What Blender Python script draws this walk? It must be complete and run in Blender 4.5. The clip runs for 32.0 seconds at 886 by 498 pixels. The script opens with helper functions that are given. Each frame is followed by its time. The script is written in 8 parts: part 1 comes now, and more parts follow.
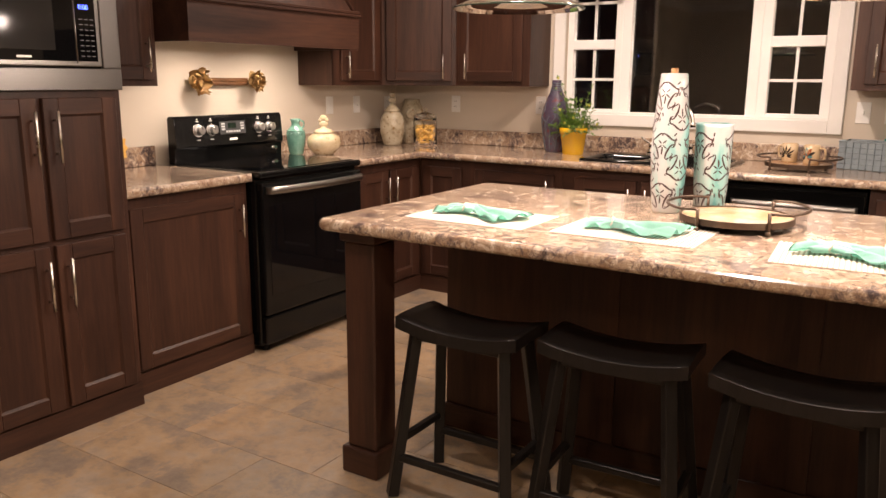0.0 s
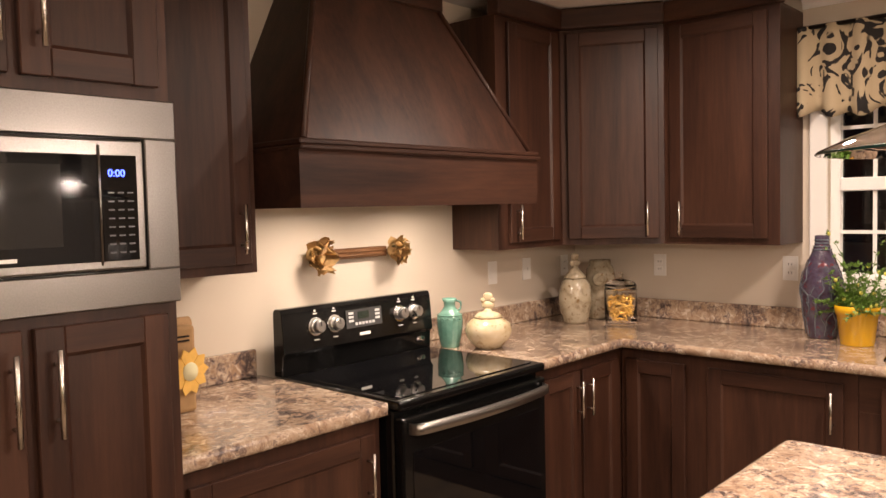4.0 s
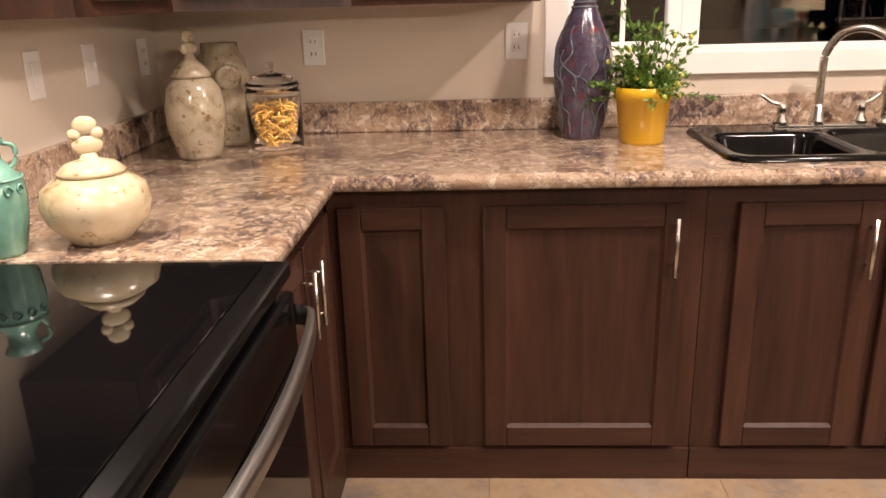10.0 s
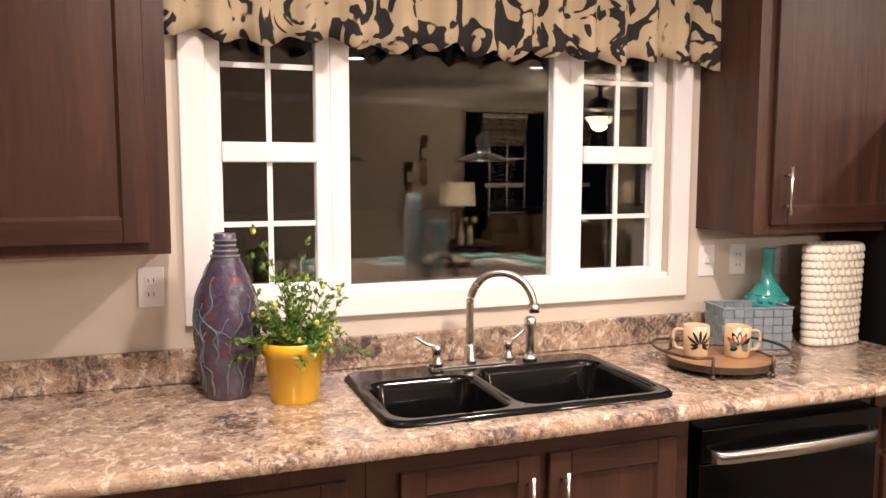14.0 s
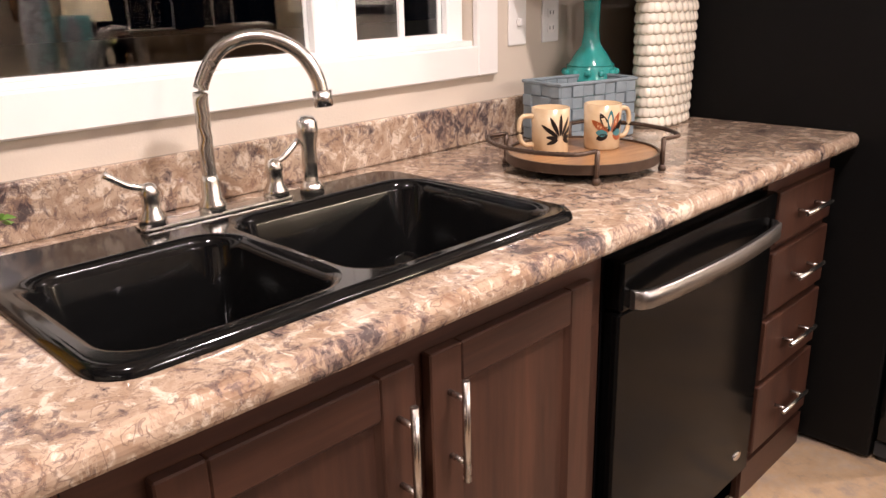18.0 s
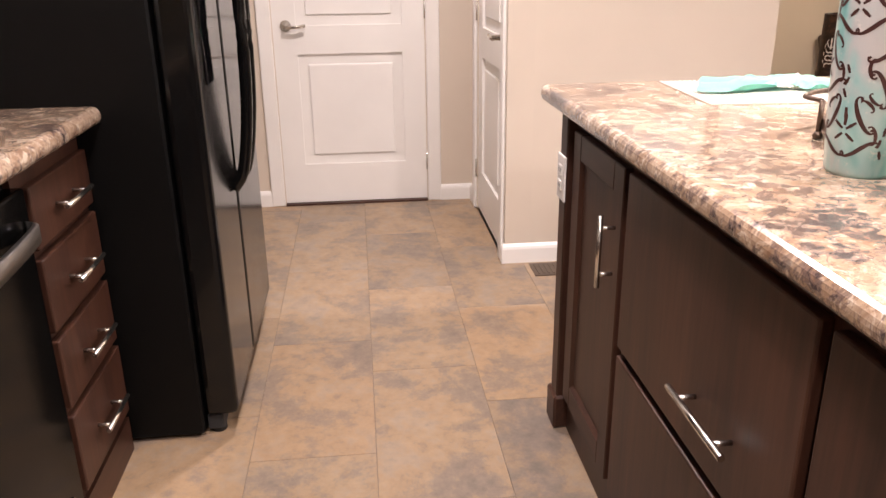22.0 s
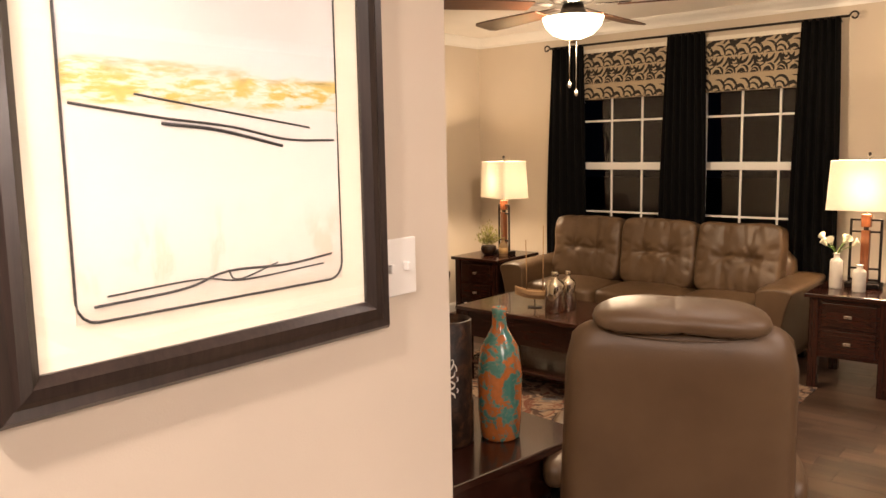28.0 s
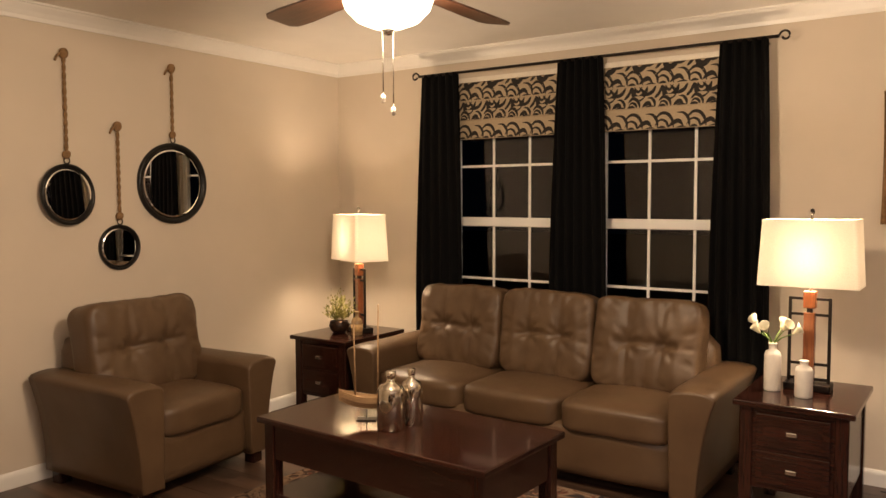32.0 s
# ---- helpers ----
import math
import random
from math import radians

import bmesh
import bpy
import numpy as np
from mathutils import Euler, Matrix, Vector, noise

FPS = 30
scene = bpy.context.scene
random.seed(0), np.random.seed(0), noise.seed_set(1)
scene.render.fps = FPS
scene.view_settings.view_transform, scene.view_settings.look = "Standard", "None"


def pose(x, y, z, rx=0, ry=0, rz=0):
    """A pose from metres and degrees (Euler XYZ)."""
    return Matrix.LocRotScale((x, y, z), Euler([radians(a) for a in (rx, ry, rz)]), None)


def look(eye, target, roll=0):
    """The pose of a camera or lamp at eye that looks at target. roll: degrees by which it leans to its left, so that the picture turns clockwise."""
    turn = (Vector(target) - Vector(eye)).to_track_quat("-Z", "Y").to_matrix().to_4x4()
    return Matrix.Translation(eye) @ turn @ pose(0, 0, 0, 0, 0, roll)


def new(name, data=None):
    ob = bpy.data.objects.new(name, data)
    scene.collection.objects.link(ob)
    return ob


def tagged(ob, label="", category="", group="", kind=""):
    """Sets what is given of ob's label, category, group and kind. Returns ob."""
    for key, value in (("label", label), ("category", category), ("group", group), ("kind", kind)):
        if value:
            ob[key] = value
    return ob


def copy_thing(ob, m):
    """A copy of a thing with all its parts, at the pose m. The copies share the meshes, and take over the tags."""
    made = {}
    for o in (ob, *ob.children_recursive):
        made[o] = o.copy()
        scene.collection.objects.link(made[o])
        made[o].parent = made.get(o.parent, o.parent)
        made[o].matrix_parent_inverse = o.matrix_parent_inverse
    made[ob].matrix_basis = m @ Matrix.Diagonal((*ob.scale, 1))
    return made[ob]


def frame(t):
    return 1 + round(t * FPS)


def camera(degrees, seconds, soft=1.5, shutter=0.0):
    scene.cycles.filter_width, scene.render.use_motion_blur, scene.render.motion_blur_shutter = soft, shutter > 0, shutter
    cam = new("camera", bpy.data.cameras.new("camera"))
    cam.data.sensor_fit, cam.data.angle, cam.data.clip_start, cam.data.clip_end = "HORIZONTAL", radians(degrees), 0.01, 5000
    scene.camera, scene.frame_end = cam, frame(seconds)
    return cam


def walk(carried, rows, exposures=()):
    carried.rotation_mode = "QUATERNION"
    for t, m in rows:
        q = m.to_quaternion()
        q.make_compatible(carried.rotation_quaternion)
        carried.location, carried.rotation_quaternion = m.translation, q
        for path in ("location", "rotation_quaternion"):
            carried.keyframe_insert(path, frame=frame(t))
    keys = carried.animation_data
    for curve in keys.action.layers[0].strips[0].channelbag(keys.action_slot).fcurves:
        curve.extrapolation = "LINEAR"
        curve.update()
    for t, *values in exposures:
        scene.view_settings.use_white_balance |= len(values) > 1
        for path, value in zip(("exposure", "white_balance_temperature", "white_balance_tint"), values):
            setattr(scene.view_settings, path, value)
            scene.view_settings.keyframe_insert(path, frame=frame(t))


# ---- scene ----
cam = camera(58.9, 32.0)
PATH = [
    (0, (0.288, 0.090, 1.377), (-0.757, 1.742, 0.954), 0.4),
    (0.5, (0.160, 0.169, 1.386), (-0.922, 1.801, 0.977), 0.9),
    (1, (0.040, 0.279, 1.406), (-1.100, 1.873, 1.005), 1.2),
    (1.5, (-0.079, 0.409, 1.440), (-1.280, 1.963, 1.058), 1.0),
    (2, (-0.204, 0.541, 1.455), (-1.455, 2.068, 1.134), 0.4),
    (2.5, (-0.373, 0.665, 1.472), (-1.639, 2.190, 1.204), 0.1),
    (3, (-0.533, 0.805, 1.491), (-1.828, 2.316, 1.294), -0.3),
    (3.5, (-0.611, 0.976, 1.503), (-1.968, 2.442, 1.401), -1.3),
    (5.5, (-1.335, 1.432, 1.636), (-2.577, 2.990, 1.467), -1.1),
    (6, (-1.472, 1.527, 1.603), (-2.671, 3.108, 1.358), -1.0),
    (6.5, (-1.627, 1.615, 1.571), (-2.754, 3.231, 1.227), -0.7),
    (7, (-1.755, 1.719, 1.523), (-2.793, 3.378, 1.110), -0.9),
    (7.5, (-1.841, 1.838, 1.487), (-2.766, 3.540, 0.992), -1.0),
    (8, (-1.920, 1.951, 1.448), (-2.719, 3.693, 0.875), -1.1),
    (8.5, (-2.003, 2.046, 1.428), (-2.651, 3.834, 0.808), -0.9),
    (9, (-2.098, 2.143, 1.411), (-2.546, 3.992, 0.794), -0.8),
    (9.5, (-2.142, 2.216, 1.384), (-2.407, 4.104, 0.780), -1.2),
    (10, (-2.159, 2.324, 1.358), (-2.256, 4.225, 0.743), -1.6),
    (10.5, (-2.164, 2.434, 1.357), (-2.110, 4.330, 0.725), -1.9),
    (11, (-2.124, 2.518, 1.369), (-1.931, 4.410, 0.751), -2.2),
    (11.5, (-2.084, 2.548, 1.397), (-1.721, 4.432, 0.832), -2.1),
    (12, (-2.064, 2.575, 1.438), (-1.565, 4.448, 0.945), -1.5),
    (12.5, (-2.052, 2.576, 1.469), (-1.491, 4.455, 1.078), -1.2),
    (13, (-2.035, 2.573, 1.509), (-1.452, 4.463, 1.213), -0.7),
    (13.5, (-2.017, 2.562, 1.548), (-1.401, 4.454, 1.352), -0.4),
    (15.5, (-1.987, 2.905, 1.543), (-1.025, 4.631, 1.231), -0.6),
    (16, (-1.971, 3.039, 1.472), (-0.931, 4.703, 1.083), -1.2),
    (16.5, (-1.937, 3.165, 1.429), (-0.829, 4.755, 0.934), -1.4),
    (17, (-1.894, 3.313, 1.378), (-0.715, 4.821, 0.800), -1.1),
    (17.5, (-1.843, 3.486, 1.336), (-0.575, 4.901, 0.713), -0.8),
    (18, (-1.756, 3.614, 1.299), (-0.417, 4.960, 0.672), -1.5),
    (18.5, (-1.646, 3.701, 1.271), (-0.242, 4.971, 0.624), -2.0),
    (19, (-1.579, 3.741, 1.251), (-0.078, 4.880, 0.579), -1.4),
    (19.5, (-1.544, 3.765, 1.249), (0.080, 4.712, 0.565), -0.8),
    (20, (-1.530, 3.765, 1.241), (0.212, 4.469, 0.557), -0.3),
    (20.5, (-1.541, 3.734, 1.244), (0.277, 4.188, 0.545), 0.2),
    (21, (-1.532, 3.714, 1.232), (0.323, 3.928, 0.517), 0.3),
    (21.5, (-1.527, 3.691, 1.231), (0.341, 3.693, 0.518), -0.1),
    (22, (-1.481, 3.667, 1.235), (0.384, 3.475, 0.542), -0.7),
    (22.5, (-1.398, 3.647, 1.252), (0.442, 3.257, 0.573), -1.4),
    (23, (-1.313, 3.637, 1.272), (0.484, 3.050, 0.620), -1.8),
    (23.5, (-1.189, 3.619, 1.286), (0.561, 2.866, 0.677), -1.5),
    (24, (-1.068, 3.620, 1.323), (0.644, 2.738, 0.783), -1.8),
    (24.5, (-0.963, 3.607, 1.358), (0.726, 2.632, 0.916), -2.1),
    (25, (-0.818, 3.562, 1.393), (0.813, 2.468, 1.015), -2.1),
    (25.5, (-0.655, 3.478, 1.430), (0.901, 2.268, 1.086), -1.6),
    (26, (-0.532, 3.433, 1.477), (0.955, 2.135, 1.153), -1.7),
    (26.5, (-0.281, 3.359, 1.495), (1.143, 1.985, 1.204), -1.7),
    (27.1, (0.030, 3.340, 1.503), (1.400, 1.920, 1.222), -1.4),
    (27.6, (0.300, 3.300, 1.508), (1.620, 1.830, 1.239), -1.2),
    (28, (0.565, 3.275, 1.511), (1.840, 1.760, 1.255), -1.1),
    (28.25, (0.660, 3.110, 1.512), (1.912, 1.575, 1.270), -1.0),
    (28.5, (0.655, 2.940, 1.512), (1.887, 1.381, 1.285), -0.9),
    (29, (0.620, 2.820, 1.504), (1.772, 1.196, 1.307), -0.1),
    (29.5, (0.704, 2.713, 1.505), (1.793, 1.046, 1.322), 0.2),
    (30, (0.813, 2.577, 1.519), (1.878, 0.893, 1.342), 0.1),
    (30.5, (0.911, 2.436, 1.541), (1.971, 0.748, 1.374), -0.2),
    (31, (0.973, 2.244, 1.516), (2.025, 0.551, 1.358), 0.1),
    (31.5, (1.001, 2.03, 1.496), (2.08, 0.352, 1.346), 0.2),
    (32, (1.013, 1.83, 1.48), (2.147, 0.188, 1.355), -0.2),
]
EXPOSURE = [(0, 0.0, 6600, 10), (3, 0.0, 6700, 10), (6, 0.05, 6800, 10), (8, 0.05, 6850, 10), (9, 0.1, 6600, 10), (11, 0.34, 6300, 10), (13, 0.38, 6150, 10),
            (17, 0.36, 5950, 10), (19, 0.37, 5700, 10), (21, 0.34, 5750, 10), (23, 0.42, 5850, 10), (24, 0.35, 6100, 10), (25, 0.16, 6550, 10), (26, 0.24, 6650, 10), (29, 0.22, 6450, 10), (30, 0.22, 6300, 10), (31, 0.02, 6500, 10), (32, 0.07, 6550, 10)]
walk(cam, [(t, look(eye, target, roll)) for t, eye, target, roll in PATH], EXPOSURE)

# ---- light ----
world = bpy.data.worlds.new("night")
scene.world = world
world.use_nodes = True
world.node_tree.nodes["Background"].inputs[0].default_value = (0.012, 0.016, 0.03, 1)
world.node_tree.nodes["Background"].inputs[1].default_value = 0.03

WARM = (1.0, 0.82, 0.60)
SOFTWARM = (1.0, 0.80, 0.70)
AMBER = (1.0, 0.74, 0.50)


def lamp(name, kind, at, watts, colour, size=0.1, aim=None, spread=None):
    d = bpy.data.lights.new(name, kind)
    d.energy, d.color = watts, colour
    if kind == "AREA":
        d.shape, d.size = "DISK", size
        if spread:
            d.spread = radians(spread)
    elif kind == "SPOT":
        d.shadow_soft_size, d.spot_size, d.spot_blend = size, radians(spread or 100), 0.6
    else:
        d.shadow_soft_size = size
    ob = new(name, d)
    ob.matrix_world = look(at, aim or (at[0], at[1], at[2] - 1)) if kind != "POINT" else Matrix.Translation(at)
    return ob


CEIL = 2.50
CANS = [(-1.90, 3.80), (-0.7, 3.6), (1.2, 3.5), (-1.5, 1.2), (-0.4, 0.9), (1.3, 0.9)]
for (cx, cy), watts in zip(CANS, (26, 34, 36, 8, 29, 6)):
    lamp("can_light", "AREA", (cx, cy, CEIL - 0.02), watts, SOFTWARM, 0.13, spread=170)
PENDANTS = [(-0.93, 2.46), (0.10, 2.47)]
for cx, cy in PENDANTS:
    lamp("pendant_light", "POINT", (cx, cy, 1.665), 38, SOFTWARM, 0.022)
    lamp("pendant_reflector", "SPOT", (cx, cy, 1.660), 46, SOFTWARM, 0.022, spread=150)
for cy in (3.0, 3.55):
    lamp("hood_light", "AREA", (-2.88, cy, 1.60), 5.4, (1.0, 0.82, 0.70), 0.12, spread=155)
FAN = (2.605, -0.17)
lamp("fan_light", "POINT", (FAN[0], FAN[1], 2.075), 114, AMBER, 0.10)
LAMPS = [(1.665, -2.10), (4.46, -2.17)]
for cx, cy in LAMPS:
    lamp("table_light", "POINT", (cx, cy, 1.21), 54, AMBER, 0.05)

# ---- materials ----
def fresh(name):
    m = bpy.data.materials.new(name)
    m.use_nodes = True
    nt = m.node_tree
    return m, nt, nt.nodes["Principled BSDF"]


def node(nt, kind, **values):
    n = nt.nodes.new(kind)
    for key, v in values.items():
        n.inputs[key.replace("_", " ")].default_value = v
    return n


def coords(nt, scale, rnd=True, space="Object"):
    """Coordinates of the object, stretched, and shifted from object to object."""
    tc = nt.nodes.new("ShaderNodeTexCoord")
    mp = nt.nodes.new("ShaderNodeMapping")
    mp.inputs["Scale"].default_value = scale
    nt.links.new(tc.outputs[space], mp.inputs["Vector"])
    if rnd:
        oi = nt.nodes.new("ShaderNodeObjectInfo")
        mu = nt.nodes.new("ShaderNodeMath")
        mu.operation = "MULTIPLY"
        mu.inputs[1].default_value = 37.0
        nt.links.new(oi.outputs["Random"], mu.inputs[0])
        nt.links.new(mu.outputs[0], mp.inputs["Location"])
    return mp.outputs["Vector"]


def noise_tex(nt, vec, scale, detail=4.0, rough=0.55, distort=0.0):
    n = node(nt, "ShaderNodeTexNoise", Scale=scale, Detail=detail, Roughness=rough, Distortion=distort)
    nt.links.new(vec, n.inputs["Vector"])
    return n.outputs["Fac"]


def ramp(nt, fac, stops):
    r = nt.nodes.new("ShaderNodeValToRGB")
    e = r.color_ramp.elements
    while len(e) < len(stops):
        e.new(0.5)
    for el, (p, c) in zip(e, stops):
        el.position, el.color = p, (*c, 1)
    nt.links.new(fac, r.inputs["Fac"])
    return r.outputs["Color"]


def mix(nt, fac, a, b, how="MIX"):
    n = nt.nodes.new("ShaderNodeMix")
    n.data_type, n.blend_type = "RGBA", how
    for sock, v in ((n.inputs["Factor"], fac), (n.inputs[6], a), (n.inputs[7], b)):
        if hasattr(v, "links"):
            nt.links.new(v, sock)
        else:
            sock.default_value = v if isinstance(v, float) else (*v, 1)
    return n.outputs[2]


def bump(nt, bsdf, height, strength, distance=0.002):
    b = node(nt, "ShaderNodeBump", Strength=strength, Distance=distance)
    nt.links.new(height, b.inputs["Height"])
    nt.links.new(b.outputs["Normal"], bsdf.inputs["Normal"])


def paint(name, colour, rough=0.6, metal=0.0, vary=0.06, scale=6.0, bumps=0.1, grain=120.0, coat=0.0, space="Object"):
    """A plain painted, plastic or metal surface with faint mottling."""
    m, nt, b = fresh(name)
    v = coords(nt, (1, 1, 1), True, space)
    big = noise_tex(nt, v, scale, 3.0)
    lo = tuple(c * (1 - vary) for c in colour)
    hi = tuple(min(1, c * (1 + vary)) for c in colour)
    nt.links.new(ramp(nt, big, [(0.3, lo), (0.7, hi)]), b.inputs["Base Color"])
    b.inputs["Roughness"].default_value = rough
    b.inputs["Metallic"].default_value = metal
    b.inputs["Coat Weight"].default_value = coat
    b.inputs["Coat Roughness"].default_value = 0.08
    if bumps:
        bump(nt, b, noise_tex(nt, v, grain, 2.0), bumps, 0.001)
    return m


def wood(name, dark, mid, light, axis="z", rough=0.38, coat=0.15, fine=1.0, bumps=0.25, coat_rough=0.25, figure=0.5, shine=0.5):
    """Stained wood whose grain runs along one axis."""
    m, nt, b = fresh(name)
    s = {"x": (0.08, 1, 1), "y": (1, 0.08, 1), "z": (1, 1, 0.08)}[axis]
    v = coords(nt, s)
    wide = noise_tex(nt, v, 9.0 * fine, 3.0, 0.6, 1.2)
    thin = noise_tex(nt, v, 90.0 * fine, 4.0, 0.65)
    c = ramp(nt, wide, [(0.25, dark), (0.5, mid), (0.78, light)])
    c = mix(nt, figure, c, ramp(nt, thin, [(0.34, tuple(q * 0.8 for q in dark)), (0.66, tuple(q * 1.15 for q in light))]))
    nt.links.new(c, b.inputs["Base Color"])
    b.inputs["Roughness"].default_value = rough
    b.inputs["Coat Weight"].default_value = coat
    b.inputs["Coat Roughness"].default_value = coat_rough
    b.inputs["Specular IOR Level"].default_value = shine
    bump(nt, b, thin, bumps, 0.0015)
    return m


def gloss_of(name, colour, rough, metal=0.0, coat=0.0):
    m, nt, b = fresh(name)
    b.inputs["Base Color"].default_value = (*colour, 1)
    b.inputs["Roughness"].default_value = rough
    b.inputs["Metallic"].default_value = metal
    b.inputs["Coat Weight"].default_value = coat
    v = coords(nt, (1, 1, 1))
    r = node(nt, "ShaderNodeMapRange")
    r.inputs["To Min"].default_value, r.inputs["To Max"].default_value = rough * 0.75, min(1, rough * 1.35)
    nt.links.new(noise_tex(nt, v, 14.0, 3.0), r.inputs["Value"])
    nt.links.new(r.outputs[0], b.inputs["Roughness"])
    return m


def brushed(name, colour, axis="x", rough=0.28):
    m, nt, b = fresh(name)
    s = {"x": (0.02, 1, 1), "y": (1, 0.02, 1), "z": (1, 1, 0.02)}[axis]
    v = coords(nt, s)
    f = noise_tex(nt, v, 260.0, 2.0)
    nt.links.new(ramp(nt, f, [(0.3, tuple(c * 0.85 for c in colour)), (0.7, colour)]), b.inputs["Base Color"])
    b.inputs["Metallic"].default_value, b.inputs["Roughness"].default_value = 1.0, rough
    bump(nt, b, f, 0.12, 0.0005)
    return m


def glow(name, colour, power, base=(0.8, 0.8, 0.8), rough=0.5):
    m, nt, b = fresh(name)
    b.inputs["Base Color"].default_value = (*base, 1)
    b.inputs["Emission Color"].default_value = (*colour, 1)
    b.inputs["Emission Strength"].default_value = power
    b.inputs["Roughness"].default_value = rough
    return m


def clear_glass(name, tint=(1, 1, 1), rough=0.0):
    m, nt, b = fresh(name)
    b.inputs["Base Color"].default_value = (*tint, 1)
    b.inputs["Roughness"].default_value = rough
    b.inputs["Transmission Weight"].default_value = 1.0
    b.inputs["IOR"].default_value = 1.48
    return m


ESP = ((0.0145, 0.0056, 0.0036), (0.040, 0.0158, 0.0090), (0.078, 0.0325, 0.0180))
M_cab_v = wood("espresso_wood_grain_z", *ESP, "z", 0.46, 0.05, 0.8, 0.12, 0.3, 0.22, 0.36)
M_cab_x = wood("espresso_wood_grain_x", *ESP, "x", 0.46, 0.05, 0.8, 0.12, 0.3, 0.22, 0.36)
M_cab_y = wood("espresso_wood_grain_y", *ESP, "y", 0.46, 0.05, 0.8, 0.12, 0.3, 0.22, 0.36)
CHERRY = ((0.013, 0.0045, 0.003), (0.023, 0.0072, 0.0046), (0.040, 0.0125, 0.0076))
M_cherry_x = wood("dark_cherry_grain_x", *CHERRY, "x", 0.2, 0.35, 1.0, 0.05, 0.06, 0.5, 0.3)
M_cherry_z = wood("dark_cherry_upright", *CHERRY, "z", 0.25, 0.3, 1.0, 0.05, 0.08, 0.5, 0.3)
M_blackwood = wood("black_painted_wood", (0.006, 0.005, 0.005), (0.009, 0.008, 0.007), (0.014, 0.012, 0.011), "z", 0.3, 0.08, 1.0, 0.15, 0.25, 0.5, 0.28)
M_fanwood = wood("fan_blade_wood", (0.02, 0.008, 0.004), (0.04, 0.016, 0.008), (0.08, 0.03, 0.014), "x", 0.3, 0.3)
M_wall = paint("beige_wall_paint", (0.60, 0.525, 0.43), 0.75, 0, 0.03, 2.0, 0.35, 260.0, 0, "Object")
M_ceil = paint("ceiling_paint", (0.80, 0.76, 0.70), 0.85, 0, 0.03, 3.0, 0.6, 90.0)
M_trim = paint("white_trim_paint", (0.80, 0.78, 0.74), 0.35, 0, 0.02, 5.0, 0.05)
M_vinylwhite = paint("white_window_vinyl", (0.84, 0.83, 0.80), 0.3, 0, 0.015, 5.0, 0.03)
M_black = gloss_of("black_enamel", (0.004, 0.004, 0.004), 0.16, 0, 0.12)
M_black.node_tree.nodes["Principled BSDF"].inputs["Specular IOR Level"].default_value = 0.26
M_blackglass = gloss_of("black_ceramic_glass", (0.003, 0.003, 0.0035), 0.035)
M_blackglass.node_tree.nodes["Principled BSDF"].inputs["Specular IOR Level"].default_value = 0.36
M_fridge = paint("black_textured_steel", (0.003, 0.0029, 0.0028), 0.45, 0, 0.1, 20, 0.25, 300)
M_fridge.node_tree.nodes["Principled BSDF"].inputs["Specular IOR Level"].default_value = 0.15
M_steel = brushed("brushed_stainless", (0.25, 0.238, 0.224), "y", 0.30)
M_steel_x = brushed("brushed_stainless_x", (0.35, 0.335, 0.315), "x", 0.34)
M_nickel = gloss_of("satin_nickel", (0.66, 0.63, 0.58), 0.24, 1.0)
M_chrome = gloss_of("bright_chrome", (0.80, 0.80, 0.80), 0.06, 1.0)
M_rubber = paint("dark_rubber", (0.02, 0.02, 0.02), 0.8)
M_plate = paint("white_switch_plastic", (0.78, 0.76, 0.72), 0.35, 0, 0.02)
M_glass = clear_glass("window_glass", (0.97, 0.98, 0.97))
M_glass.node_tree.nodes["Principled BSDF"].inputs["IOR"].default_value = 1.52
M_jarglass = clear_glass("jar_glass")
M_aqua_glass = clear_glass("pendant_glass", (0.66, 0.93, 0.90))
M_aqua_glass.node_tree.nodes["Principled BSDF"].inputs["IOR"].default_value = 1.2


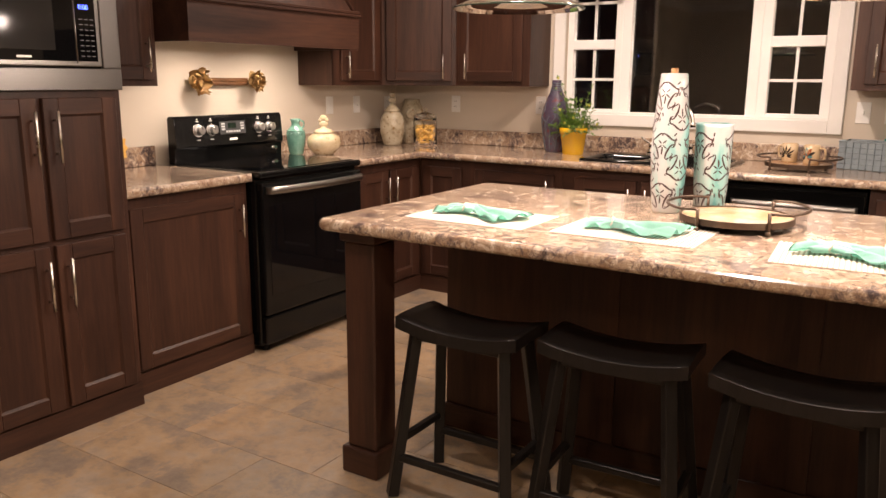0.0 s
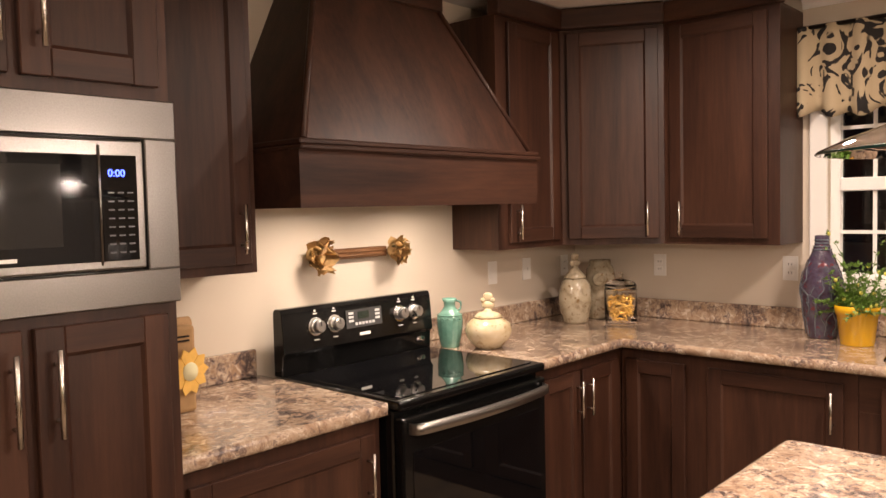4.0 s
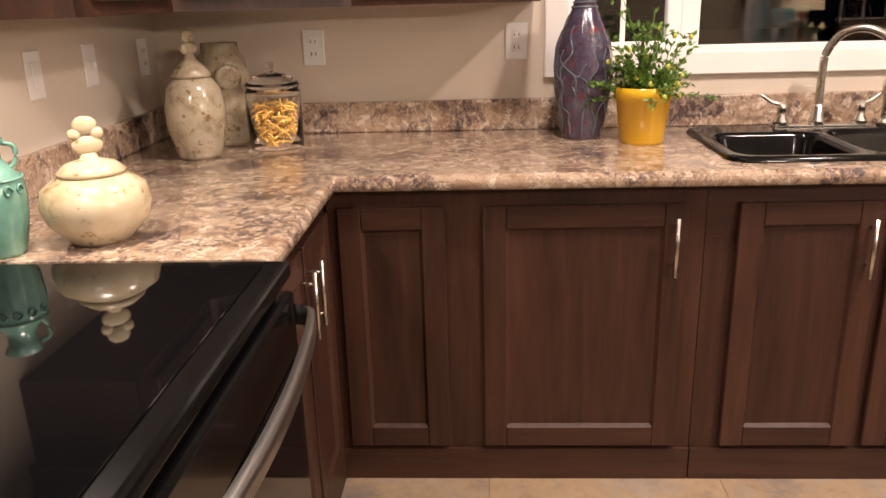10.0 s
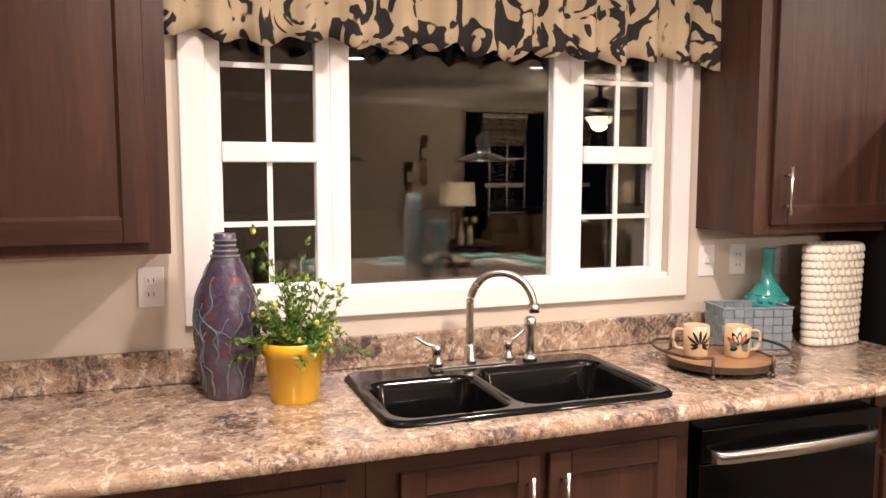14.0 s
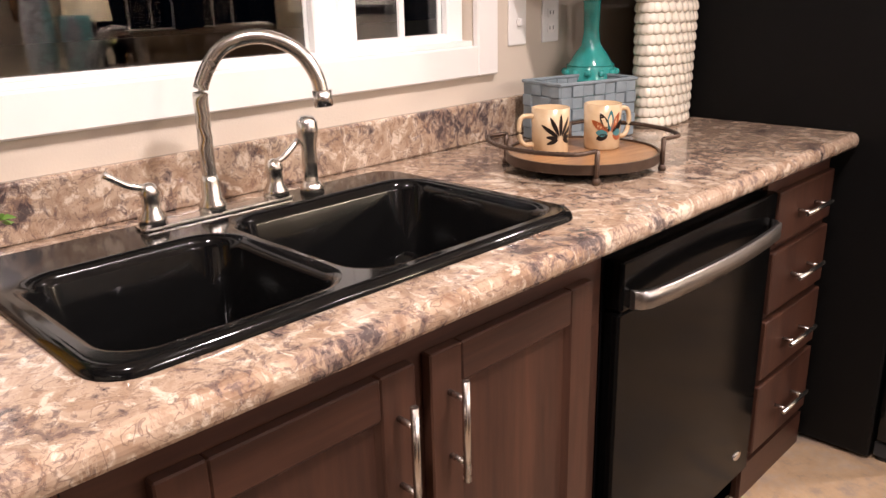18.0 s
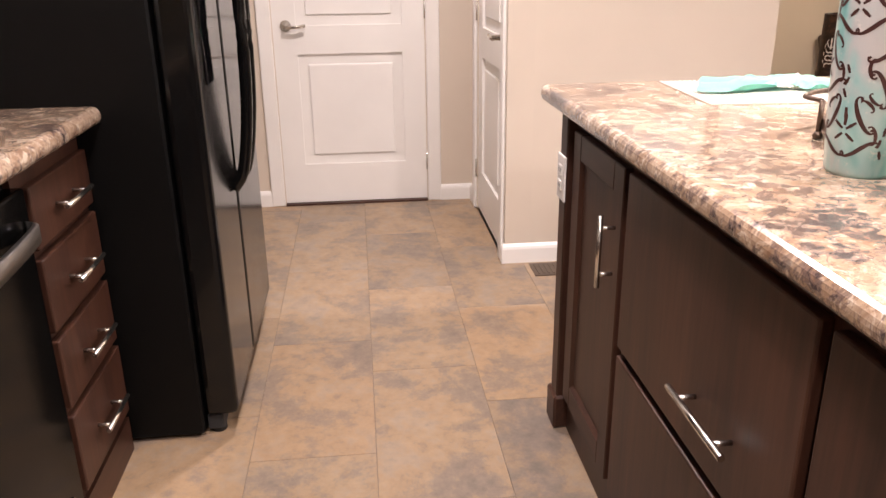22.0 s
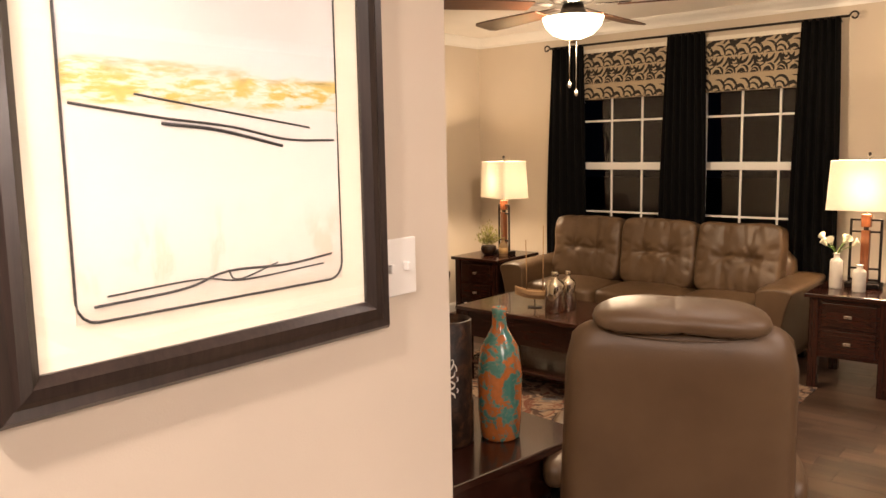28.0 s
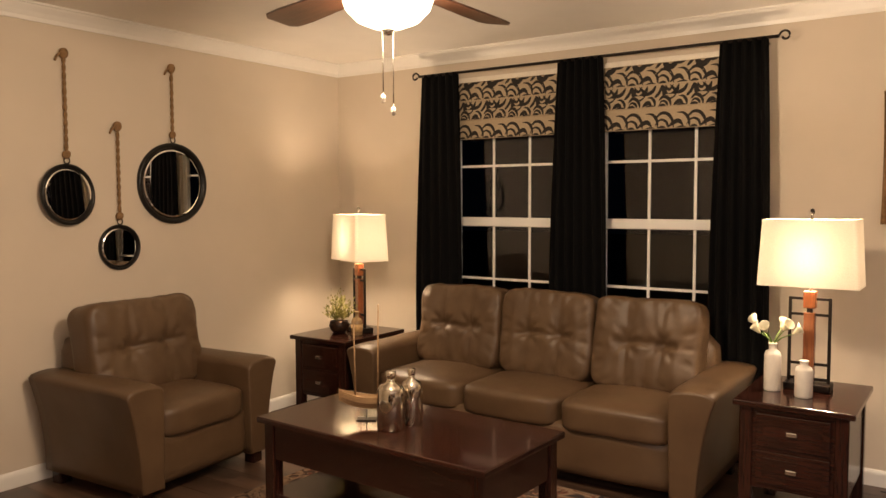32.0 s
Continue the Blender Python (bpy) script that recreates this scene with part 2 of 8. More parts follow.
def counter_material():
    """Laminate printed like granite: cream and tan clouds, clustered dark chips, thin veins."""
    m, nt, b = fresh("granite_look_laminate")

    def join(how, a, c):
        n = nt.nodes.new("ShaderNodeMath")
        n.operation = how
        for sock, v in zip(n.inputs, (a, c)):
            if hasattr(v, "links"):
                nt.links.new(v, sock)
            else:
                sock.default_value = v
        return n.outputs[0]

    def grey(fac, lo, hi, top=1.0):
        return ramp(nt, fac, [(lo, (0, 0, 0)), (hi, (top, top, top))])

    v = coords(nt, (1, 1.25, 1), False)
    w = coords(nt, (1.2, 1, 1), False)
    area = noise_tex(nt, v, 3.0, 2.0, 0.5, 0.5)
    cloud = noise_tex(nt, v, 11.0, 4.0, 0.6, 1.1)
    patch = noise_tex(nt, w, 26.0, 5.0, 0.62, 0.9)
    chip = noise_tex(nt, w, 40.0, 6.0, 0.72, 0.7)
    cluster = noise_tex(nt, v, 8.0, 3.0, 0.55, 0.6)
    crumb = noise_tex(nt, w, 105.0, 4.0, 0.7, 0.4)
    c = ramp(nt, cloud, [(0.28, (0.195, 0.118, 0.076)), (0.41, (0.325, 0.222, 0.147)), (0.52, (0.44, 0.330, 0.236)), (0.63, (0.34, 0.243, 0.168)), (0.80, (0.205, 0.142, 0.105))])
    c = mix(nt, grey(patch, 0.53, 0.61, 0.9), c, (0.64, 0.535, 0.42))
    c = mix(nt, ramp(nt, patch, [(0.33, (0.7, 0.7, 0.7)), (0.42, (0, 0, 0))]), c, (0.21, 0.120, 0.076))
    c = mix(nt, grey(area, 0.52, 0.68, 0.20), c, (0.36, 0.21, 0.11))
    dark = join("ADD", chip, join("MULTIPLY", join("ADD", cluster, join("MULTIPLY", area, 0.5)), 0.70))
    dark = join("SUBTRACT", dark, 0.30)
    c = mix(nt, grey(dark, 0.752, 0.805, 0.66), c, (0.118, 0.083, 0.080))
    c = mix(nt, grey(dark, 0.848, 0.893, 0.80), c, (0.042, 0.032, 0.036))
    vein = join("ABSOLUTE", join("SUBTRACT", noise_tex(nt, v, 15.0, 3.0, 0.5, 1.6), 0.5), 0.0)
    c = mix(nt, ramp(nt, vein, [(0.0, (0.75, 0.75, 0.75)), (0.013, (0, 0, 0))]), c, (0.13, 0.085, 0.072))
    thread = join("ABSOLUTE", join("SUBTRACT", noise_tex(nt, w, 31.0, 3.0, 0.5, 1.2), 0.5), 0.0)
    c = mix(nt, ramp(nt, thread, [(0.0, (0.6, 0.6, 0.6)), (0.012, (0, 0, 0))]), c, (0.17, 0.115, 0.09))
    c = mix(nt, grey(crumb, 0.60, 0.68, 0.5), c, (0.20, 0.13, 0.10))
    c = mix(nt, ramp(nt, crumb, [(0.30, (0.4, 0.4, 0.4)), (0.37, (0, 0, 0))]), c, (0.62, 0.53, 0.435))
    nt.links.new(c, b.inputs["Base Color"])
    b.inputs["Roughness"].default_value = 0.2
    b.inputs["Coat Weight"].default_value = 0.6
    b.inputs["Coat Roughness"].default_value = 0.1
    bump(nt, b, noise_tex(nt, v, 180.0, 2.0), 0.06, 0.0006)
    return m


def tile_material():
    m, nt, b = fresh("slate_look_vinyl_tile")
    v = coords(nt, (1, 1, 1))
    big = noise_tex(nt, v, 4.2, 8.0, 0.72, 0.15)
    fine = noise_tex(nt, v, 22.0, 5.0, 0.7)
    oi = nt.nodes.new("ShaderNodeObjectInfo")
    c = ramp(nt, big, [(0.32, (0.135, 0.112, 0.094)), (0.43, (0.215, 0.168, 0.128)), (0.51, (0.36, 0.243, 0.130)), (0.58, (0.33, 0.255, 0.180)), (0.67, (0.235, 0.195, 0.160))])
    c = mix(nt, 0.30, c, ramp(nt, fine, [(0.3, (0.17, 0.14, 0.12)), (0.7, (0.44, 0.355, 0.27))]))
    c = mix(nt, 0.6, c, ramp(nt, oi.outputs["Random"], [(0.0, (0.66, 0.65, 0.66)), (0.5, (0.95, 0.93, 0.90)), (1.0, (1.0, 0.88, 0.75))]), "MULTIPLY")
    nt.links.new(c, b.inputs["Base Color"])
    b.inputs["Roughness"].default_value = 0.42
    bump(nt, b, fine, 0.15, 0.002)
    return m


def plank_material():
    m, nt, b = fresh("dark_plank_floor")
    v = coords(nt, (0.1, 1, 1))
    wide = noise_tex(nt, v, 10.0, 4.0, 0.6, 1.0)
    thin = noise_tex(nt, v, 80.0, 4.0, 0.65)
    oi = nt.nodes.new("ShaderNodeObjectInfo")
    c = ramp(nt, wide, [(0.25, (0.055, 0.032, 0.022)), (0.5, (0.115, 0.070, 0.047)), (0.8, (0.19, 0.122, 0.082))])
    c = mix(nt, 0.35, c, ramp(nt, thin, [(0.3, (0.015, 0.009, 0.007)), (0.7, (0.09, 0.056, 0.038))]))
    c = mix(nt, 0.7, c, ramp(nt, oi.outputs["Random"], [(0.0, (0.60, 0.58, 0.57)), (1.0, (1.0, 1.0, 1.0))]), "MULTIPLY")
    strip = node(nt, "ShaderNodeTexBrick", Scale=1.0)
    for key, val in (("Mortar Size", 0.0), ("Brick Width", 0.46), ("Row Height", 0.0775), ("Bias", 0.0)):
        strip.inputs[key].default_value = val
    strip.inputs["Color1"].default_value, strip.inputs["Color2"].default_value = (0.55, 0.53, 0.52, 1), (1.35, 1.32, 1.28, 1)
    nt.links.new(coords(nt, (1, 1, 1)), strip.inputs["Vector"])
    c = mix(nt, 0.85, c, strip.outputs["Color"], "MULTIPLY")
    nt.links.new(c, b.inputs["Base Color"])
    b.inputs["Roughness"].default_value = 0.33
    bump(nt, b, thin, 0.2, 0.0015)
    return m


M_counter, M_tile, M_plank = counter_material(), tile_material(), plank_material()


def leather_material():
    m, nt, b = fresh("taupe_leather")
    v = coords(nt, (1, 1, 1))
    big = noise_tex(nt, v, 5.0, 3.0)
    vor = node(nt, "ShaderNodeTexVoronoi", Scale=520.0)
    nt.links.new(v, vor.inputs["Vector"])
    nt.links.new(ramp(nt, big, [(0.3, (0.080, 0.047, 0.0245)), (0.7, (0.108, 0.066, 0.035))]), b.inputs["Base Color"])
    b.inputs["Roughness"].default_value = 0.41
    b.inputs["Specular IOR Level"].default_value = 0.42
    h = mix(nt, 0.75, vor.outputs["Distance"], noise_tex(nt, v, 14.0, 4.0))
    bump(nt, b, h, 0.30, 0.004)
    return m


M_leather = leather_material()


# ---- mesh tools ----
def box(bm, x0, x1, y0, y1, z0, z1, bevel=0.0, segs=1):
    if bevel:
        t = bmesh.new()
        box(t, x0, x1, y0, y1, z0, z1)
        bmesh.ops.bevel(t, geom=t.edges[:], offset=bevel, segments=segs, affect="EDGES", profile=0.5)
        merge(bm, t)
        return bm
    vs = [bm.verts.new(p) for p in ((x0, y0, z0), (x1, y0, z0), (x1, y1, z0), (x0, y1, z0), (x0, y0, z1), (x1, y0, z1), (x1, y1, z1), (x0, y1, z1))]
    for f in ((3, 2, 1, 0), (4, 5, 6, 7), (0, 1, 5, 4), (1, 2, 6, 5), (2, 3, 7, 6), (3, 0, 4, 7)):
        bm.faces.new([vs[i] for i in f])
    return bm


def merge(bm, other, m=None):
    """Moves the mesh of other into bm."""
    table = {}
    for v in other.verts:
        table[v] = bm.verts.new(m @ v.co if m else v.co)
    for f in other.faces:
        nf = bm.faces.new([table[v] for v in f.verts])
        nf.smooth = f.smooth
    other.free()
    return bm


def B(*a, **k):
    return box(bmesh.new(), *a, **k)


def lathe(profile, segs=28, bm=None, at=(0, 0, 0)):
    """A turned shape from (radius, height) pairs, from bottom to top."""
    bm = bm or bmesh.new()
    rings = []
    for r, z in profile:
        if r < 1e-5:
            rings.append([bm.verts.new((at[0], at[1], at[2] + z))])
        else:
            rings.append([bm.verts.new((at[0] + r * math.cos(a), at[1] + r * math.sin(a), at[2] + z)) for a in [2 * math.pi * i / segs for i in range(segs)]])
    for a, b in zip(rings, rings[1:]):
        for i in range(segs):
            j = (i + 1) % segs
            q = [a[i % len(a)], a[j % len(a)], b[j % len(b)], b[i % len(b)]]
            q = list(dict.fromkeys(q))
            if len(q) > 2:
                bm.faces.new(q).smooth = True
    for ring, flip in ((rings[0], True), (rings[-1], False)):
        if len(ring) > 2:
            bm.faces.new(ring[::-1] if flip else ring)
    return bm


def crisp(profile, d=0.0008):
    """The profile with its corners held by near points, so that they shade sharp."""
    P = [Vector((*p, 0)) for p in profile]
    out = [P[0]]
    for a, b in zip(P, P[1:]):
        n = (b - a).normalized() * min(d, (b - a).length * 0.3)
        out += [a + n, b - n, b]
    return [(p.x, p.y) for p in out]


def smooth_line(points, n=6):
    """A Catmull-Rom line through the points."""
    P = [Vector(p) for p in points]
    P = [2 * P[0] - P[1]] + P + [2 * P[-1] - P[-2]]
    out = []
    for i in range(1, len(P) - 2):
        for k in range(n):
            t = k / n
            out.append(0.5 * ((2 * P[i]) + (P[i + 1] - P[i - 1]) * t + (2 * P[i - 1] - 5 * P[i] + 4 * P[i + 1] - P[i + 2]) * t * t + (3 * P[i] - P[i - 1] - 3 * P[i + 1] + P[i + 2]) * t ** 3))
    return out + [P[-2]]


def tube(points, radius, segs=8, bm=None, closed=False, taper=None):
    """A round rod along the points."""
    bm = bm or bmesh.new()
    P = [Vector(p) for p in points]
    n = len(P)
    rings, up = [], Vector((0, 0, 1))
    for i, p in enumerate(P):
        a, b = (P[i - 1], P[(i + 1) % n]) if closed or 0 < i < n - 1 else ((P[0], P[1]) if i == 0 else (P[-2], P[-1]))
        d = (b - a).normalized()
        side = d.cross(up)
        if side.length < 1e-3:
            side = d.cross(Vector((1, 0, 0)))
        side.normalize()
        if rings and side.dot(last) < 0 and abs(d.z) > 0.98:
            side = -side
        last = side
        top = side.cross(d)
        r = radius * (taper[i] if taper else 1)
        rings.append([bm.verts.new(p + r * (math.cos(t) * side + math.sin(t) * top)) for t in [2 * math.pi * k / segs for k in range(segs)]])
    pairs = list(zip(rings, rings[1:])) + ([(rings[-1], rings[0])] if closed else [])
    for a, b in pairs:
        for k in range(segs):
            bm.faces.new((a[k], a[(k + 1) % segs], b[(k + 1) % segs], b[k])).smooth = True
    if not closed:
        bm.faces.new(rings[0][::-1]), bm.faces.new(rings[-1])
    return bm


def prism(outline, axis, a, b, bevel=0.0):
    """A flat outline pushed from a to b along an axis; the outline's pairs are the other two axes in order."""
    bm = bmesh.new()
    def put(u, v, w):
        return {"x": (w, u, v), "y": (u, w, v), "z": (u, v, w)}[axis]
    r0 = [bm.verts.new(put(u, v, a)) for u, v in outline]
    r1 = [bm.verts.new(put(u, v, b)) for u, v in outline]
    n = len(outline)
    for i in range(n):
        bm.faces.new((r0[i], r0[(i + 1) % n], r1[(i + 1) % n], r1[i]))
    bm.faces.new(r0[::-1]), bm.faces.new(r1)
    bmesh.ops.recalc_face_normals(bm, faces=bm.faces[:])
    if bevel:
        bmesh.ops.bevel(bm, geom=bm.edges[:], offset=bevel, segments=2, affect="EDGES", profile=0.5)
    return bm


def mesh_of(name, bm, material):
    bmesh.ops.recalc_face_normals(bm, faces=bm.faces[:])
    me = bpy.data.meshes.new(name)
    bm.to_mesh(me)
    bm.free()
    for mm in material if isinstance(material, (list, tuple)) else [material]:
        me.materials.append(mm)
    return me


def part(name, bm, material, parent, label="", m=None):
    """Links a bmesh as one part under a thing or a part, in the parent's own space."""
    ob = new(name, mesh_of(name, bm, material))
    ob.parent = parent
    if m is not None:
        ob.matrix_basis = m
    if label:
        ob["label"] = label
    return ob


def thing(name, label, category, at=(0, 0, 0), turn=0, group="", kind=""):
    ob = new(name)
    ob.empty_display_size = 0.1
    ob.matrix_basis = pose(*at, 0, 0, turn)
    return tagged(ob, label, category, group, kind)


def solid(name, bm, material, label, category, at=(0, 0, 0), turn=0, group="", kind=""):
    ob = new(name, mesh_of(name, bm, material))
    ob.matrix_basis = pose(*at, 0, 0, turn)
    return tagged(ob, label, category, group, kind)


def structure(name, bm, material, label, category):
    return tagged(new(name, mesh_of(name, bm, material)), label, category, kind="structure")


# ---- shell of the rooms ----
WX, NY, EX, PX, PN, PS, MX, SY, T = -3.24, 4.985, 2.63, 1.64, 3.08, 1.98, 5.11, -2.70, 0.11
TILE_END = 0.55
structure("ground", B(-40, 40, -40, 40, -0.5, -0.45), paint("night_ground", (0.03, 0.035, 0.025), 0.9), "dark grass ground outside at night", "ground")
structure("floor_slab", B(WX - T, MX + T, SY - T, NY + T, -0.12, -0.006), M_rubber, "dark subfloor below the flooring", "floor")
structure("ceiling", B(WX - T, MX + T, SY - T, NY + T, CEIL, CEIL + 0.1), M_ceil, "off-white painted textured ceiling", "ceiling")


def wall_with_holes(name, axis, plane, thick, a, b, holes, label):
    """An upright wall along an axis with rectangular holes (from, to, low, high)."""
    bm = bmesh.new()
    cuts = sorted({a, b, *[h[0] for h in holes], *[h[1] for h in holes]})
    for u0, u1 in zip(cuts, cuts[1:]):
        spans = sorted((h[2], h[3]) for h in holes if h[0] <= u0 + 1e-6 and h[1] >= u1 - 1e-6)
        z = -0.1
        for lo, hi in spans + [(CEIL, CEIL)]:
            if lo > z + 1e-4:
                if axis == "x":
                    box(bm, u0, u1, min(plane, plane + thick), max(plane, plane + thick), z, lo)
                else:
                    box(bm, min(plane, plane + thick), max(plane, plane + thick), u0, u1, z, lo)
            z = hi
    bmesh.ops.remove_doubles(bm, verts=bm.verts[:], dist=1e-4)
    return structure(name, bm, M_wall, label, "wall")


KWIN = (-1.87, -0.27, 1.165, 2.13)
LWIN = [(2.075, 2.99, 0.54, 2.10), (3.16, 4.07, 0.54, 2.10)]
DOOR_E = (3.325, 4.085, 0.0, 2.03)
DOOR_P = (1.73, 2.44, 0.0, 2.03)
wall_with_holes("wall_north", "x", NY, T, WX - T, MX + T, [KWIN], "beige painted kitchen wall with a triple window")
wall_with_holes("wall_west", "y", WX, -T, SY - T, NY, [], "beige painted wall behind the range")
wall_with_holes("wall_south", "x", SY, -T, WX - T, MX + T, LWIN, "beige painted living room wall with two windows")
wall_with_holes("wall_east", "y", MX, T, SY, NY, [], "beige painted living room wall with round mirrors")
wall_with_holes("wall_hall", "y", EX, T, PN, NY, [DOOR_E], "beige painted wall round a white panel door")
wall_with_holes("wall_closet_north", "x", PN, -T, PX, MX, [DOOR_P], "beige painted wall round a closet door")
wall_with_holes("wall_partition", "y", PX, T, PS, PN - T, [], "beige painted partition with a framed picture")
wall_with_holes("wall_closet_south", "x", PS, T, PX + T, MX, [], "beige painted wall behind the console table")


def run_of(outline, path):
    """A moulding of the outline (out from wall, height) along corner points; the wall lies to the left of the path."""
    bm = bmesh.new()
    P = [Vector((*p, 0)) for p in path]
    rows = []
    for i, p in enumerate(P):
        din = (p - P[i - 1]).normalized() if i else None
        dout = (P[i + 1] - p).normalized() if i < len(P) - 1 else None
        n1 = Vector((din.y, -din.x, 0)) if din else None
        n2 = Vector((dout.y, -dout.x, 0)) if dout else None
        if n1 and n2:
            nn = (n1 + n2).normalized()
            nn = nn / max(0.2, nn.dot(n1))
        else:
            nn = n1 or n2
        rows.append([bm.verts.new(p + nn * o + Vector((0, 0, z))) for o, z in outline])
    k = len(outline)
    for a, b in zip(rows, rows[1:]):
        for i in range(k):
            bm.faces.new((a[i], a[(i + 1) % k], b[(i + 1) % k], b[i]))
    bm.faces.new(rows[0]), bm.faces.new(rows[-1][::-1])
    return bm


CROWN = [(0, CEIL), (0, CEIL - 0.088), (0.010, CEIL - 0.088), (0.014, CEIL - 0.068), (0.030, CEIL - 0.045), (0.050, CEIL - 0.022), (0.056, CEIL - 0.012), (0.066, CEIL - 0.010), (0.066, CEIL)]
BASE = [(0, 0), (0.014, 0), (0.014, 0.062), (0.011, 0.074), (0.006, 0.082), (0, 0.085)]
structure("trim_crown_east", run_of(CROWN, [(PX + T, PS), (MX, PS), (MX, SY), (WX, SY), (WX, 1.2)]), M_trim, "white crown moulding round the living room", "moulding")
structure("trim_crown_kitchen", run_of(CROWN, [(-1.98, NY), (-0.05, NY)]), M_trim, "white crown moulding over the kitchen window", "moulding")
structure("baseboard_east", run_of(BASE, [(PX + T, PS), (MX, PS), (MX, SY), (WX, SY), (WX, 1.2)]), M_trim, "white baseboard along the living room walls", "baseboard")
structure("baseboard_partition", run_of(BASE, [(1.695, PN), (PX, PN), (PX, PS), (PX + T, PS)]), M_trim, "white baseboard round the partition", "baseboard")
structure("baseboard_hall", run_of(BASE, [(1.34, NY), (EX, NY), (EX, 4.15)]), M_trim, "white baseboard beside the hall door", "baseboard")
structure("baseboard_hall_corner", run_of(BASE, [(EX, 3.26), (EX, PN), (2.505, PN)]), M_trim, "white baseboard in the hall corner", "baseboard")
structure("wall_return", B(WX, -2.49, 1.27, 1.386, 0.0, CEIL), M_wall, "short beige painted wall return beside the pantry", "wall")


# ---- doors and windows ----
def panel_door(name, label, w, h, at, turn, hinge_left, handle_side):
    """A white two-panel door in its frame; local x along the door, y out of the face."""
    d = thing(name, label, "door", at, turn, kind="structure")
    leaf = bmesh.new()
    st, mid0, mid1, bot, top = 0.115, 0.79, 0.93, 0.22, h - 0.13
    for x0, x1, z0, z1 in ((0, st, 0.012, h), (w - st, w, 0.012, h), (st, w - st, 0.012, bot), (st, w - st, mid0, mid1), (st, w - st, top, h)):
        box(leaf, x0, x1, -0.040, -0.006, z0, z1)
    part("door_leaf", leaf, M_trim, d)
    for a0, a1, z0, z1 in ((-0.030, -0.004, 0, h + 0.03), (w + 0.004, w + 0.030, 0, h + 0.03), (-0.004, w + 0.004, h + 0.004, h + 0.03)):
        part("jamb", B(a0, a1, -0.105, -0.001, z0, z1), M_trim, d)
    for z0, z1 in ((bot, mid0), (mid1, top)):
        bm = bmesh.new()
        box(bm, st, w - st, -0.036, -0.018, z0, z1)
        x0, x1 = st, w - st
        inner = prism([(x0 + 0.05, z0 + 0.05), (x1 - 0.05, z0 + 0.05), (x1 - 0.05, z1 - 0.05), (x0 + 0.05, z1 - 0.05)], "y", -0.019, -0.009, 0.006)
        merge(bm, inner)
        part("door_panel", bm, M_trim, d)
    cas = bmesh.new()
    cw = 0.075
    for x0, x1, z0, z1 in ((-cw, -0.004, 0, h + cw), (w + 0.004, w + cw, 0, h + cw), (-0.004, w + 0.004, h + 0.004, h + cw)):
        box(cas, x0, x1, 0.0, 0.016, z0, z1, 0.005, 1)
    part("door_casing", cas, M_trim, d)
    hx = 0.065 if handle_side == "low" else w - 0.065
    lever = lathe([(0.0, 0), (0.028, 0), (0.028, 0.006), (0.012, 0.01), (0.011, 0.045), (0.0, 0.046)], 20)
    s = 1 if handle_side == "low" else -1
    hd = part("door_handle", lever, M_nickel, d, "satin nickel lever handle", pose(hx, -0.006, 0.93, -90))
    part("lever", tube([(0, 0.006, 0.040), (0.05 * s, 0.004, 0.043), (0.10 * s, -0.002, 0.040)], 0.0085, 10), M_nickel, hd)
    for z in (0.22, 1.0, 1.78):
        hx2 = w + 0.002 if handle_side == "low" else -0.002
        part("hinge", tube([(hx2, 0.004, z - 0.045), (hx2, 0.004, z + 0.045)], 0.006, 8), M_nickel, d)
    return d


# hall door: local x runs along -y from the far jamb; the face looks west
panel_door("door_1", "white two-panel interior door with a nickel lever, closed", DOOR_E[1] - DOOR_E[0], 2.03, (EX, DOOR_E[0], 0), 90, True, "high")
panel_door("door_2", "white narrow closet door with a nickel lever, closed", DOOR_P[1] - DOOR_P[0], 2.03, (DOOR_P[0], PN, 0), 0, True, "low")
structure("threshold", B(EX - 0.02, EX + 0.05, DOOR_E[0], DOOR_E[1], -0.005, 0.010), M_cab_y, "dark wood threshold strip below the hall door", "threshold")


